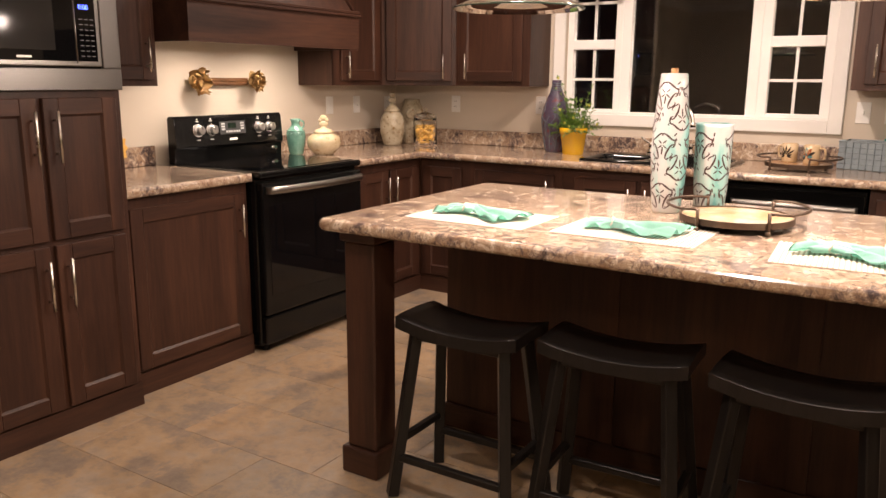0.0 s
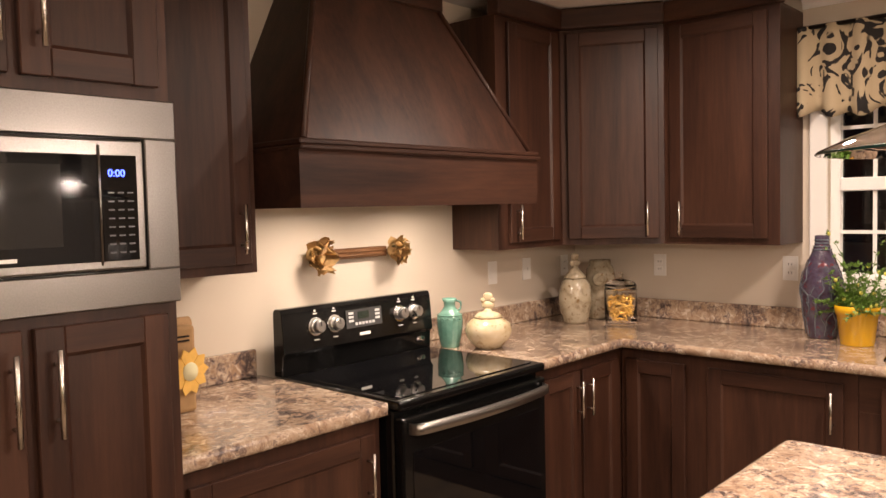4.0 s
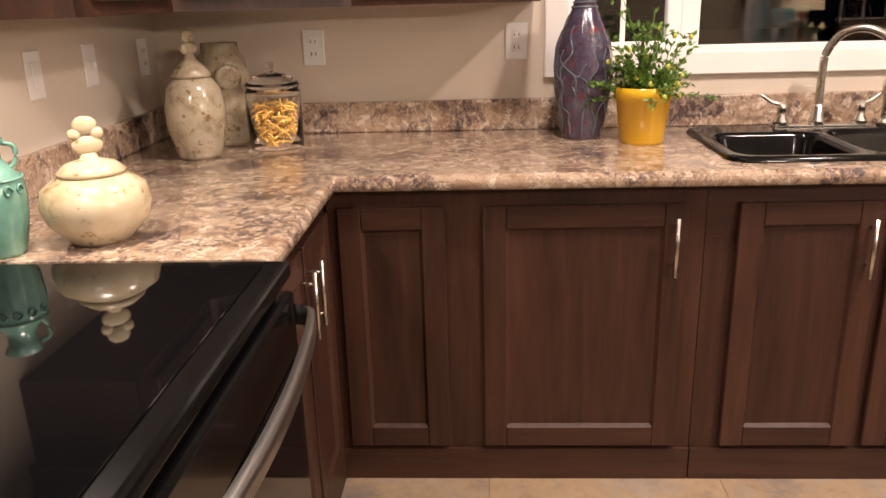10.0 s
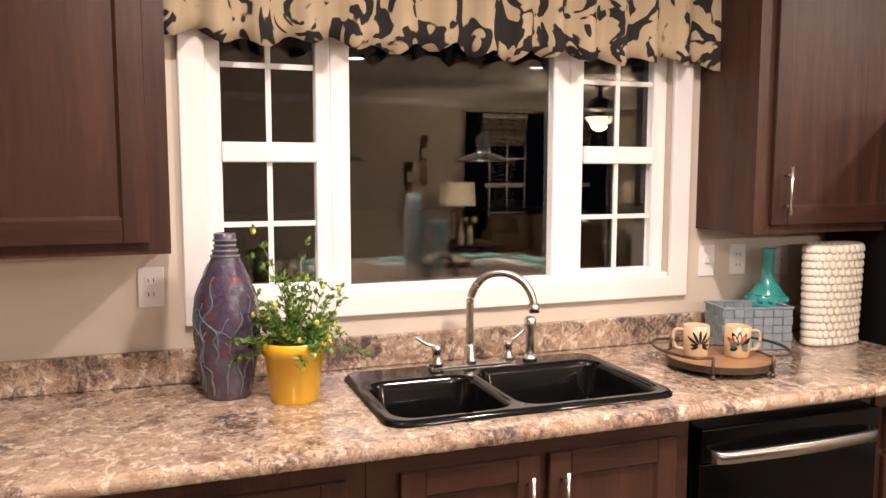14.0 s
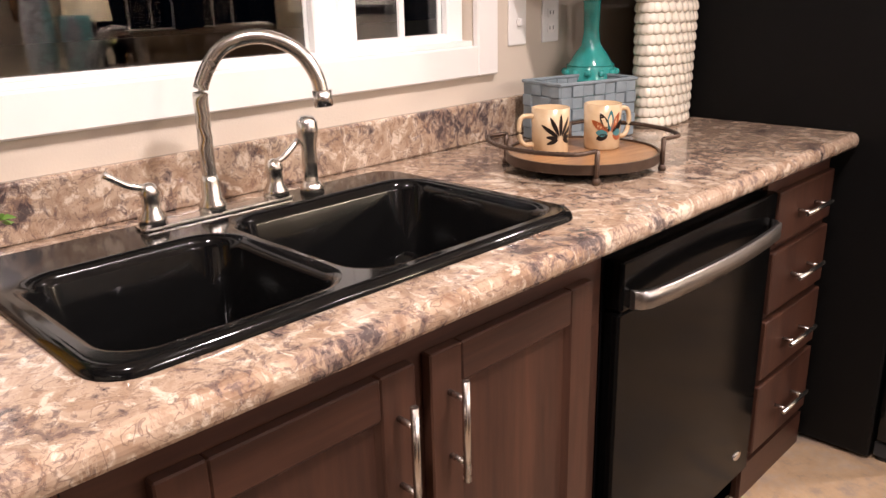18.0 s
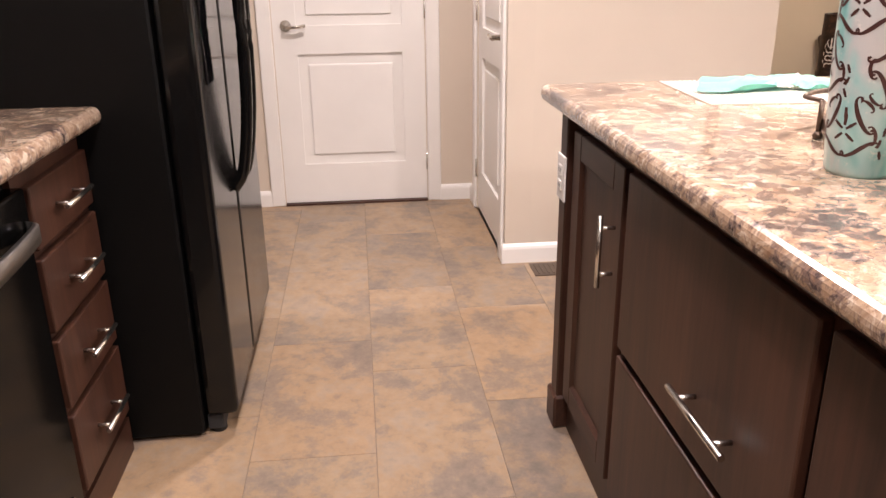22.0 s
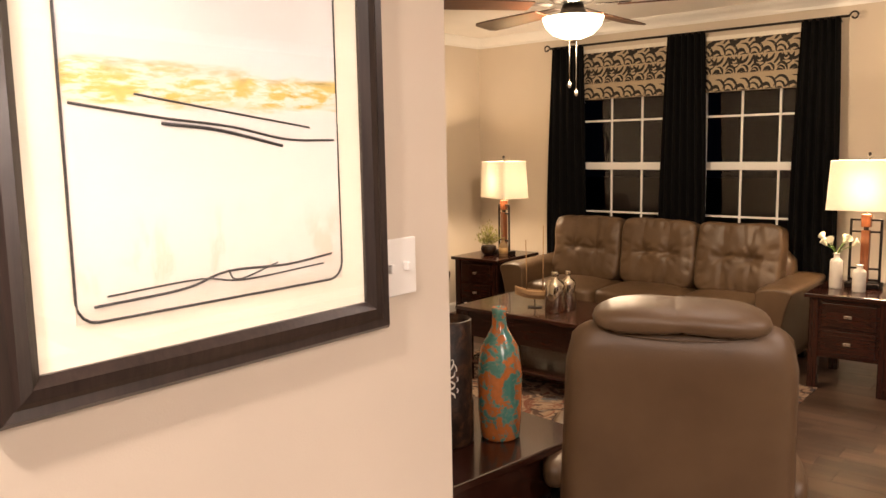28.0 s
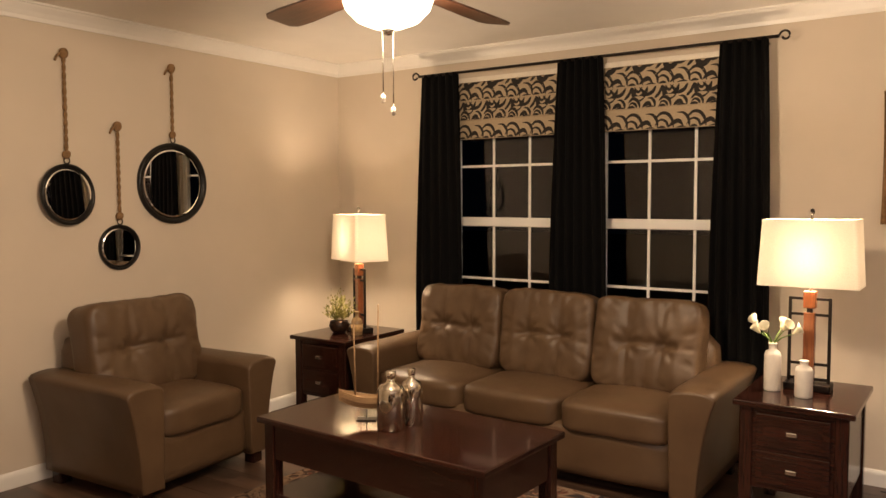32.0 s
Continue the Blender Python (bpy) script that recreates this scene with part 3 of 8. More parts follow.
def sash_window(name, label, x0, x1, z0, z1, wy, out, bars, bars_z, w_frame=0.045, meet=None, w_low=None, panes=2):
    """A white sash window in the wall's hole. out: +1 when outdoors lies at larger y."""
    w = thing(name, label, "window", kind="structure")
    w_low = w_low or w_frame
    ya, yb = wy + out * 0.030, wy + out * 0.075
    lo, hi = min(ya, yb), max(ya, yb)
    fr = bmesh.new()
    for a, b, c, d in ((x0, x0 + w_frame, z0, z1), (x1 - w_frame, x1, z0, z1), (x0 + w_frame, x1 - w_frame, z0, z0 + w_low), (x0 + w_frame, x1 - w_frame, z1 - w_frame, z1)):
        box(fr, a, b, lo, hi, c, d, 0.004)
    part("window_frame", fr, M_vinylwhite, w)
    ix0, ix1, iz0, iz1 = x0 + w_frame, x1 - w_frame, z0 + w_low, z1 - w_frame
    gy = wy + out * 0.052
    rows = [(iz0, iz1)]
    if meet:
        part("meeting_rail", B(ix0, ix1, lo - (0.012 if out > 0 else 0), hi + (0.012 if out < 0 else 0), meet - 0.03, meet + 0.03, bevel=0.004), M_vinylwhite, w)
        rows = [(iz0, meet - 0.03), (meet + 0.03, iz1)]
    for r0, r1 in rows:
        for off in (0.0, out * 0.016)[:panes]:
            pane = part("pane", B(ix0, ix1, gy + off - 0.0015, gy + off + 0.0015, r0, r1), M_glass, w)
            pane.visible_shadow = False
        for k in range(1, bars + 1):
            bx = ix0 + (ix1 - ix0) * k / (bars + 1)
            part("glazing_bar", B(bx - 0.008, bx + 0.008, gy - 0.011, gy - 0.003 if out > 0 else gy + 0.011, r0, r1) if out > 0 else B(bx - 0.008, bx + 0.008, gy + 0.003, gy + 0.011, r0, r1), M_vinylwhite, w)
        for k in range(1, bars_z + 1):
            bz = r0 + (r1 - r0) * k / (bars_z + 1)
            part("glazing_bar", B(ix0, ix1, gy - 0.0105, gy - 0.0035, bz - 0.008, bz + 0.008) if out > 0 else B(ix0, ix1, gy + 0.0035, gy + 0.0105, bz - 0.008, bz + 0.008), M_vinylwhite, w)
    return w


kx0, kx1, kz0, kz1 = KWIN
sash_window("window_1", "white double-hung window with grilles beside the sink", kx0, -1.50, kz0, kz1, NY, 1, 1, 1, 0.045, 1.60, 0.030)
sash_window("window_2", "large fixed kitchen window over the sink", -1.50, -0.665, kz0, kz1, NY, 1, 0, 0, 0.062, None, 0.014)
sash_window("window_3", "white double-hung window with grilles over the counter", -0.665, kx1, kz0, kz1, NY, 1, 1, 1, 0.055, 1.60, 0.030)
cas = bmesh.new()
cw = 0.075
for x0, x1, z0, z1 in ((kx0 - cw, kx0, kz0 - cw, kz1 + cw), (kx1, kx1 + cw, kz0 - cw, kz1 + cw), (kx0, kx1, kz0 - cw, kz0), (kx0, kx1, kz1, kz1 + cw)):
    box(cas, x0, x1, NY - 0.022, NY, z0, z1, 0.004)
structure("trim_window_kitchen", cas, M_trim, "white painted casing round the kitchen window", "window trim")
jamb = bmesh.new()
box(jamb, kx0, kx1, NY, NY + 0.03, kz0 - 0.004, kz0 + 0.012)
structure("trim_window_stool", jamb, M_trim, "white painted inner sill of the kitchen window", "window trim")

for i, (x0, x1, z0, z1) in enumerate(LWIN):
    sash_window("window_%d" % (4 + i), "white double-hung living room window with grilles, dark outside", x0, x1, z0, z1, SY, -1, 2, 1, 0.045, 1.33, panes=1)


# ---- kitchen cabinets ----
def pull(parent, x, y, z, length, upright=True, out=(0, -1)):
    """A satin bar pull on two posts; the part's own space is the cabinet's."""
    o = Vector((out[0], out[1], 0))
    along = Vector((0, 0, 1)) if upright else Vector((-out[1], out[0], 0))
    c = Vector((x, y, z)) + o * 0.032
    bm = tube([c - along * length / 2, c + along * length / 2], 0.006, 10)
    for s in (-1, 1):
        q = Vector((x, y, z)) + along * s * length * 0.32
        tube([q, q + o * 0.032], 0.0045, 8, bm)
    return part("handle", bm, M_nickel, parent, "satin nickel bar handle")


def shaker(parent, x0, x1, z0, z1, y, handle=None, name="door", rail=0.062, th=0.02, flat=False, hl=0.16):
    """A recessed-panel front in the plane y, facing -y. handle: (x, z, upright)."""
    if flat:
        front = part(name, B(x0, x1, y - th, y, z0, z1, bevel=0.004, segs=2), M_cab_v, parent)
    else:
        pb = prism([(x0 + rail, z0 + rail), (x1 - rail, z0 + rail), (x1 - rail, z1 - rail), (x0 + rail, z1 - rail)], "y", y - 0.010, y - 0.002)
        fa = min(pb.faces, key=lambda f: f.calc_center_median().y)
        r = bmesh.ops.inset_region(pb, faces=[fa], thickness=0.010, depth=0.0)
        for v in pb.verts:
            if abs(v.co.y - (y - 0.010)) < 1e-5 and (min(abs(v.co.x - x0 - rail), abs(v.co.x - x1 + rail)) < 1e-4):
                v.co.y = y - th + 0.003
        front = part(name, pb, M_cab_v, parent)
        for a0, a1 in ((x0, x0 + rail), (x1 - rail, x1)):
            part("stile", B(a0, a1, y - th, y, z0, z1, bevel=0.0025), M_cab_v, front)
        for a0, a1 in ((z0 + 0.0005, z0 + rail), (z1 - rail, z1 - 0.0005)):
            part("rail", B(x0 + rail, x1 - rail, y - th, y - 0.0005, a0, a1, bevel=0.0025), M_cab_x, front)
    if handle:
        pull(front, handle[0], y - th, handle[1], hl, handle[2])
    return front


def base_unit(name, label, w, depth, at, turn, fronts, toe=0.10, group="base cabinets", h=0.88, toe_in=0.0):
    """A base cabinet; local x along the front, local y into it, face frame at y = 0.02."""
    c = thing(name, label, "cabinet", at, turn, group)
    bm = B(0, w, 0.022, depth, 0.0, h)
    part("body", bm, M_cab_v, c)
    part("toe_board", B(0.001, w - 0.001, 0.012, 0.0215, 0.0, toe), M_cab_x, c)
    for f in fronts:
        shaker(c, *f[:4], 0.022, *f[4:])
    return c


CH, FACE_N, FACE_W = 0.88, 4.308, -2.555
DEP_N, DEP_W = NY - FACE_N, FACE_W - WX
D0, D1 = 0.115, 0.83
# north run, facing south
base_unit("base_cabinet", "espresso blind corner cabinet with one plain panel and one door", 1.0, DEP_N, (-2.57, FACE_N, 0), 0,
          [(0.03, 0.315, D0, D1), (0.415, 0.952, D0, D1, (0.917, 0.72, True))])
sinkc = base_unit("sink_cabinet", "espresso sink cabinet with two doors below the sink", 0.91, DEP_N, (-1.568, FACE_N, 0), 0,
          [(0.08, 0.447, D0, D1, (0.413, 0.71, True)), (0.475, 0.86, D0, D1, (0.51, 0.71, True))], h=0.73)
part("face_rail", B(0, 0.91, 0.0225, 0.045, 0.7305, 0.88), M_cab_x, sinkc)
base_unit("drawer_cabinet", "espresso drawer cabinet with four bar-handled drawers", 0.385, DEP_N, (0.022, FACE_N, 0), 0,
          [(0.03, 0.372, a, b, (0.20, (a + b) / 2, False), "drawer", 0.04, 0.02, True, 0.16) for a, b in ((0.70, 0.83), (0.52, 0.68), (0.34, 0.50), (0.13, 0.32))])
# west run, facing east: local x runs along +y, so the turn is 90
base_unit("base_cabinet", "espresso base cabinet with one door beside the range", 0.725, DEP_W, (FACE_W, 2.08, 0), 90,
          [(0.05, 0.69, D0, D1, (0.655, 0.70, True))])
base_unit("base_cabinet", "espresso corner cabinet with two narrow doors", 0.70, DEP_W, (FACE_W, 3.635, 0), 90,
          [(0.03, 0.325, D0, D1, (0.295, 0.71, True)), (0.345, 0.64, D0, D1, (0.375, 0.71, True))])

# pantry tower with the built-in microwave
PW, PFACE = 0.69, -2.475
PY0 = 1.39
tower = thing("pantry_cabinet", "tall espresso pantry tower with a built-in microwave", "cabinet", (PFACE, PY0, 0), 90)
part("lower_box", B(0, PW, 0.022, 0.3995, 0.0, 1.325), M_cab_v, tower)
part("upper_box", B(0, PW, 0.022, 0.3995, 1.80, 2.44), M_cab_v, tower)
part("back_box", B(0, PW, 0.40, PFACE - WX, 0.0, 2.44), M_cab_v, tower)
for xa in (0, PW - 0.04):
    part("side_strip", B(xa, xa + 0.04, 0.022, 0.3995, 1.3255, 1.7995), M_cab_v, tower)
part("toe_board", B(0.001, PW - 0.001, 0.012, 0.0215, 0, 0.10), M_cab_x, tower)
part("crown_rail", B(-0.01, PW + 0.01, -0.01, 0.05, 2.40, CEIL - 0.004, bevel=0.01, segs=2), M_cab_x, tower)
half = PW / 2
for x0, x1, hx in ((0.025, half - 0.012, half - 0.036), (half + 0.012, PW - 0.03, half + 0.05)):
    shaker(tower, x0, x1, 0.11, 0.755, 0.022, (hx, 0.61, True), hl=0.19)
    shaker(tower, x0, x1, 0.775, 1.30, 0.022, (hx, 1.16, True), hl=0.19)
    shaker(tower, x0, x1, 1.83, 2.38, 0.022, (hx, 1.98, True), hl=0.19)

# wall cabinets
UZ0, UZ1 = 1.335, 2.40


def wall_unit(name, label, w, depth, at, turn, fronts, z0=UZ0, z1=UZ1):
    c = thing(name, label, "cabinet", (at[0], at[1], 0), turn, "wall cabinets")
    part("body", B(0, w, 0.022, depth, z0, z1), M_cab_v, c)
    part("crown_rail", B(-0.012, w + 0.012, -0.012, 0.06, z1 - 0.005, CEIL - 0.004, bevel=0.012, segs=2), M_cab_x, c)
    for f in fronts:
        shaker(c, *f[:4], 0.022, *f[4:])
    return c


UFW, UFN = -2.94, 4.665
UD = UFW - WX
wall_unit("wall_cabinet", "espresso wall cabinet with one door beside the hood", 0.545, UD, (UFW, 2.085), 90, [(0.03, 0.515, 1.365, 2.375, (0.475, 1.48, True))])
wall_unit("wall_cabinet", "espresso wall cabinet with one narrow door", 0.51, UD, (UFW, 3.925), 90, [(0.075, 0.475, 1.365, 2.375, (0.115, 1.46, True))])
wall_unit("wall_cabinet", "espresso wall cabinet beside the window", 0.545, NY - UFN, (-2.525, UFN), 0, [(0.03, 0.495, 1.365, 2.375, (0.095, 1.46, True))])
wall_unit("wall_cabinet", "espresso wall cabinet beside the refrigerator", 0.69, NY - UFN, (-0.15, UFN), 0, [(0.06, 0.635, 1.365, 2.375, (0.105, 1.48, True))])
wall_unit("wall_cabinet", "espresso wall cabinet above the refrigerator", 0.86, NY - UFN, (0.545, UFN), 0, [(0.03, 0.42, 1.93, 2.375, (0.38, 2.0, True)), (0.44, 0.83, 1.93, 2.375, (0.48, 2.0, True))], 1.90)
# diagonal corner cabinet
dc = thing("corner_wall_cabinet", "espresso diagonal corner wall cabinet with one door", "cabinet", (0, 0, 0), 0, "wall cabinets")
pa, pb_ = Vector((UFW, 4.435)), Vector((-2.525, UFN))
part("body", prism([(WX, 4.435), (pa.x - 0.015, pa.y + 0.0), (pb_.x, pb_.y + 0.015), (-2.527, NY), (WX, NY)], "z", UZ0, UZ1), M_cab_v, dc)
dl = (pb_ - pa).length
front = shaker(dc, 0.02, dl - 0.02, 1.365, 2.375, 0.0, (dl - 0.075, 1.46, True))
front.matrix_basis = pose(pa.x, pa.y, 0, 0, 0, math.degrees(math.atan2(pb_.y - pa.y, pb_.x - pa.x)))
cr = part("crown_rail", B(-0.01, dl + 0.01, -0.035, 0.03, 2.395, CEIL - 0.004, bevel=0.012, segs=2), M_cab_x, dc, m=front.matrix_basis.copy())

# range hood of wood: a straight band, a moulding and a flared top
hood = thing("range_hood", "flared espresso wood range hood over the range", "range hood", (0, 0, 0))
HY0, HY1, HX = 2.645, 3.915, -2.735
band = bmesh.new()
box(band, HX - 0.022, HX, HY0, HY1, 1.545, 1.732)
box(band, WX, HX - 0.022, HY0, HY0 + 0.022, 1.545, 1.732)
box(band, WX, HX - 0.022, HY1 - 0.022, HY1, 1.545, 1.732)
part("band", band, M_cab_y, hood)
part("underside", B(WX, HX - 0.022, HY0 + 0.022, HY1 - 0.022, 1.62, 1.64), M_cab_y, hood)
mould = bmesh.new()
box(mould, WX, HX + 0.020, HY0 - 0.006, HY1 + 0.006, 1.728, 1.745, 0.005)
box(mould, WX, HX + 0.010, HY0 - 0.003, HY1 + 0.003, 1.745, 1.765, 0.005)
part("moulding", mould, M_cab_y, hood)
fl = bmesh.new()
lo = [(WX, HY0 + 0.03), (HX - 0.02, HY0 + 0.03), (HX - 0.02, HY1 - 0.03), (WX, HY1 - 0.03)]
hi = [(WX, HY0 + 0.30), (HX - 0.28, HY0 + 0.30), (HX - 0.28, HY1 - 0.30), (WX, HY1 - 0.30)]
a = [fl.verts.new((*p, 1.765)) for p in lo]
b = [fl.verts.new((*p, 2.36)) for p in hi]
for i in range(4):
    fl.faces.new((a[i], a[(i + 1) % 4], b[(i + 1) % 4], b[i]))
fl.faces.new(b), fl.faces.new(a[::-1])
part("flared_top", fl, M_cab_v, hood)
for ya, yb in ((HY0 + 0.032, HY0 + 0.302), (HY1 - 0.032, HY1 - 0.302)):
    part("corner_bead", tube([(HX - 0.018, ya, 1.765), (HX - 0.278, yb, 2.36)], 0.012, 6), M_cab_v, hood)
part("chimney", B(WX, HX - 0.27, HY0 + 0.28, HY1 - 0.28, 2.36, CEIL - 0.004, bevel=0.006), M_cab_y, hood)
M_lens = glow("hood_lens", WARM, 3.0)
for cy in (3.0, 3.55):
    ln = part("lamp_lens", B(-2.94, -2.82, cy - 0.06, cy + 0.06, 1.606, 1.6195), M_lens, hood, "glowing hood lamp lens")
    ln.visible_shadow = False

# ---- worktops ----


def slab(outline, z0=0.88, th=0.042, name=""):
    """A worktop with a rounded front; outline in plan, counter-clockwise."""
    bm = bmesh.new()
    f = bm.faces.new([bm.verts.new((x, y, z0)) for x, y in outline])
    r = bmesh.ops.extrude_face_region(bm, geom=[f])
    bmesh.ops.translate(bm, verts=[v for v in r["geom"] if isinstance(v, bmesh.types.BMVert)], vec=(0, 0, th))
    return bm


def rounded(bm, test, offset, segs=4):
    es = [e for e in bm.edges if test(e)]
    bmesh.ops.bevel(bm, geom=es, offset=offset, segments=segs, affect="EDGES", profile=0.5)
    return bm


def free_edge(e, back):
    a, b = e.verts[0].co, e.verts[1].co
    return abs(a.z - b.z) < 1e-4 and not any(abs(getter(a) - v) < 1e-3 and abs(getter(b) - v) < 1e-3 for getter, v in back)


GX, GY = (lambda p: p.x), (lambda p: p.y)
CEN, CEW = 4.272, -2.528
SINK = (-1.505, -0.662, 4.362, 4.885)
top = slab([(WX, 2.08), (CEW, 2.08), (CEW, 2.812), (WX, 2.812)])
rounded(top, lambda e: free_edge(e, [(GX, WX), (GY, 2.08), (GY, 2.812)]) or (abs(e.verts[0].co.x - CEW) < 1e-3 and abs(e.verts[1].co.x - CEW) < 1e-3 and e.verts[0].co.y > 2.5 and e.verts[1].co.y > 2.5), 0.019)
structure_top = solid("worktop", top, M_counter, "short brown granite-look laminate worktop beside the range", "worktop")
x0, x1, y0, y1 = SINK


def front_line(e):
    a, b = e.verts[0].co, e.verts[1].co
    if abs(a.z - b.z) > 1e-4:
        return False
    on_n = abs(a.y - CEN) < 1e-3 and abs(b.y - CEN) < 1e-3
    on_w = abs(a.x - CEW) < 1e-3 and abs(b.x - CEW) < 1e-3
    return on_n or on_w


top = slab([(WX, 3.625), (CEW, 3.625), (CEW, CEN), (0.425, CEN), (0.425, y0 + 0.02), (WX, y0 + 0.02)])
rounded(top, front_line, 0.019)
for xa, xb, ya in ((WX, x0 + 0.02, y0 + 0.02), (x0 + 0.02, x1 - 0.02, y1 - 0.02), (x1 - 0.02, 0.425, y0 + 0.02)):
    merge(top, slab([(xa, ya), (xb, ya), (xb, NY), (xa, NY)]))
solid("worktop", top, M_counter, "long brown granite-look laminate worktop round the corner", "worktop")


def splash(x0, x1, y0, y1, label):
    solid("backsplash", B(x0, x1, y0, y1, 0.9225, 1.025, bevel=0.006, segs=2), M_counter, label, "backsplash", group="backsplashes")


splash(WX, WX + 0.022, 2.085, 2.79, "low granite-look backsplash strip beside the range")
splash(WX, WX + 0.022, 3.65, NY - 0.0225, "low granite-look backsplash strip in the corner")
splash(WX, 0.425, NY - 0.022, NY, "low granite-look backsplash strip below the window")

# ---- range ----
RY0, RY1 = 2.818, 3.606
rg = thing("range", "black freestanding electric range with a glass cooktop", "range", (-2.50, RY0, 0), 90)
RW, RD = RY1 - RY0, 0.652
part("body", B(0.003, RW - 0.003, 0.03, RD, 0.03, 0.895, bevel=0.006), M_black, rg)
ck = bmesh.new()
box(ck, 0, RW, -0.01, RD - 0.045, 0.896, 0.928, 0.010, 3)
part("cooktop_frame", ck, M_black, rg)
part("cooktop_glass", B(0.035, RW - 0.035, 0.03, RD - 0.070, 0.9285, 0.931, bevel=0.001), M_blackglass, rg, "black ceramic glass cooktop")
part("oven_door", B(0.006, RW - 0.006, -0.012, 0.028, 0.20, 0.875, bevel=0.008, segs=2), M_black, rg)
part("oven_window", B(0.05, RW - 0.05, -0.0145, -0.0125, 0.30, 0.76, bevel=0.0008), M_blackglass, rg)
part("storage_drawer", B(0.006, RW - 0.006, -0.008, 0.028, 0.045, 0.19, bevel=0.008, segs=2), M_black, rg)
bow = [(0.03, -0.015, 0.838), (0.06, -0.046, 0.838), (RW * 0.3, -0.066, 0.838), (RW * 0.5, -0.072, 0.838), (RW * 0.7, -0.066, 0.838), (RW - 0.06, -0.046, 0.838), (RW - 0.03, -0.015, 0.838)]


def bowed_bar(points, half_h, thick):
    """A flat bar of upright section along a bowed line."""
    bm = bmesh.new()
    P = smooth_line(points, 5)
    rows = []
    for p in P:
        rows.append([bm.verts.new(p + Vector((0, dy, dz))) for dy, dz in ((0, -half_h), (-thick, -half_h * 0.8), (-thick, half_h * 0.8), (0, half_h))])
    for a, b in zip(rows, rows[1:]):
        for i in range(4):
            bm.faces.new((a[i], a[(i + 1) % 4], b[(i + 1) % 4], b[i])).smooth = True
    bm.faces.new(rows[0]), bm.faces.new(rows[-1][::-1])
    return bm


part("oven_handle", bowed_bar(bow, 0.019, 0.013), M_steel_x, rg, "bowed stainless oven handle")
bgx = RD - 0.068
bk = prism([(bgx + 0.018, 0.926), (bgx + 0.014, 1.000), (bgx, 1.012), (bgx + 0.013, 1.158), (bgx + 0.022, 1.176), (RD - 0.012, 1.176), (RD, 1.165), (RD, 0.926)], "x", 0.0, RW, 0.004)
part("backguard", bk, M_black, rg)
tilt = math.degrees(math.atan2(0.013, 0.146))


def on_guard(x, z, y=-0.0015):
    return pose(x, bgx + (z - 1.012) * 0.089 + y, z, 90 - tilt)


part("control_panel", prism([(-0.095, -0.036), (0.095, -0.036), (0.095, 0.036), (-0.095, 0.036)], "z", 0, 0.004, 0.001), gloss_of("clock_glass", (0.05, 0.05, 0.05), 0.15), rg, "grey clock and oven control panel", on_guard(RW * 0.5, 1.105))
part("clock", prism([(-0.03, -0.002), (0.028, -0.002), (0.028, 0.026), (-0.03, 0.026)], "z", 0.004, 0.006), gloss_of("clock_display", (0.012, 0.02, 0.014), 0.1), rg, "", on_guard(RW * 0.5 - 0.005, 1.105))
keys = bmesh.new()
for i in range(6):
    box(keys, -0.05 + i * 0.018, -0.038 + i * 0.018, -0.026, -0.016, 0.004, 0.0055)
for i in range(3):
    for s in (-1, 1):
        box(keys, s * 0.07 - 0.012, s * 0.07 + 0.012, -0.012 + i * 0.015, -0.003 + i * 0.015, 0.004, 0.0052)
part("key_row", keys, paint("pale_key_print", (0.5, 0.5, 0.5), 0.5), rg, "", on_guard(RW * 0.5, 1.105))
M_knob = gloss_of("satin_knob", (0.60, 0.585, 0.56), 0.28, 0.95)
for kx in (0.150, 0.242, RW - 0.195, RW - 0.110):
    k = part("knob", lathe(crisp([(0.027, 0.004), (0.027, 0.012), (0.0235, 0.014), (0.0225, 0.034), (0.020, 0.037), (0.0, 0.037)]), 32), M_knob, rg, "satin metal control knob", on_guard(kx, 1.098))
    part("dial_ring", lathe(crisp([(0.029, 0.0), (0.036, 0.0), (0.035, 0.003), (0.029, 0.003), (0.029, 0.0)]), 32), M_chrome, k, "chrome dial ring")
    part("pointer", B(-0.0016, 0.0016, 0.002, 0.019, 0.0371, 0.0385), M_rubber, k)
    part("mark", B(-0.009, 0.009, 0.047, 0.051, 0.0, 0.0016), M_plate, k)
    part("mark", B(-0.004, 0.004, 0.056, 0.063, 0.0, 0.0016), M_plate, k)
    part("mark", B(-0.012, 0.012, -0.052, -0.048, 0.0, 0.0016), M_plate, k)
part("badge", lathe([(0.0, 0), (0.026, 0), (0.024, 0.003), (0, 0.003)], 24), M_chrome, rg, "small oval chrome badge", on_guard(RW - 0.065, 0.972, 0.016) @ Matrix.Diagonal((1, 0.6, 1, 1)))
part("maker_mark", B(-0.028, 0.028, -0.006, 0.006, 0, 0.0015), M_plate, rg, "pale maker's mark as a plain bar", on_guard(RW * 0.5, 1.042))
for fx in (0.06, RW - 0.06):
    for fy2 in (0.06, RD - 0.06):
        part("foot", lathe([(0.018, 0), (0.018, 0.031), (0, 0.031)], 12), M_rubber, rg, m=Matrix.Translation((fx, fy2, 0)))

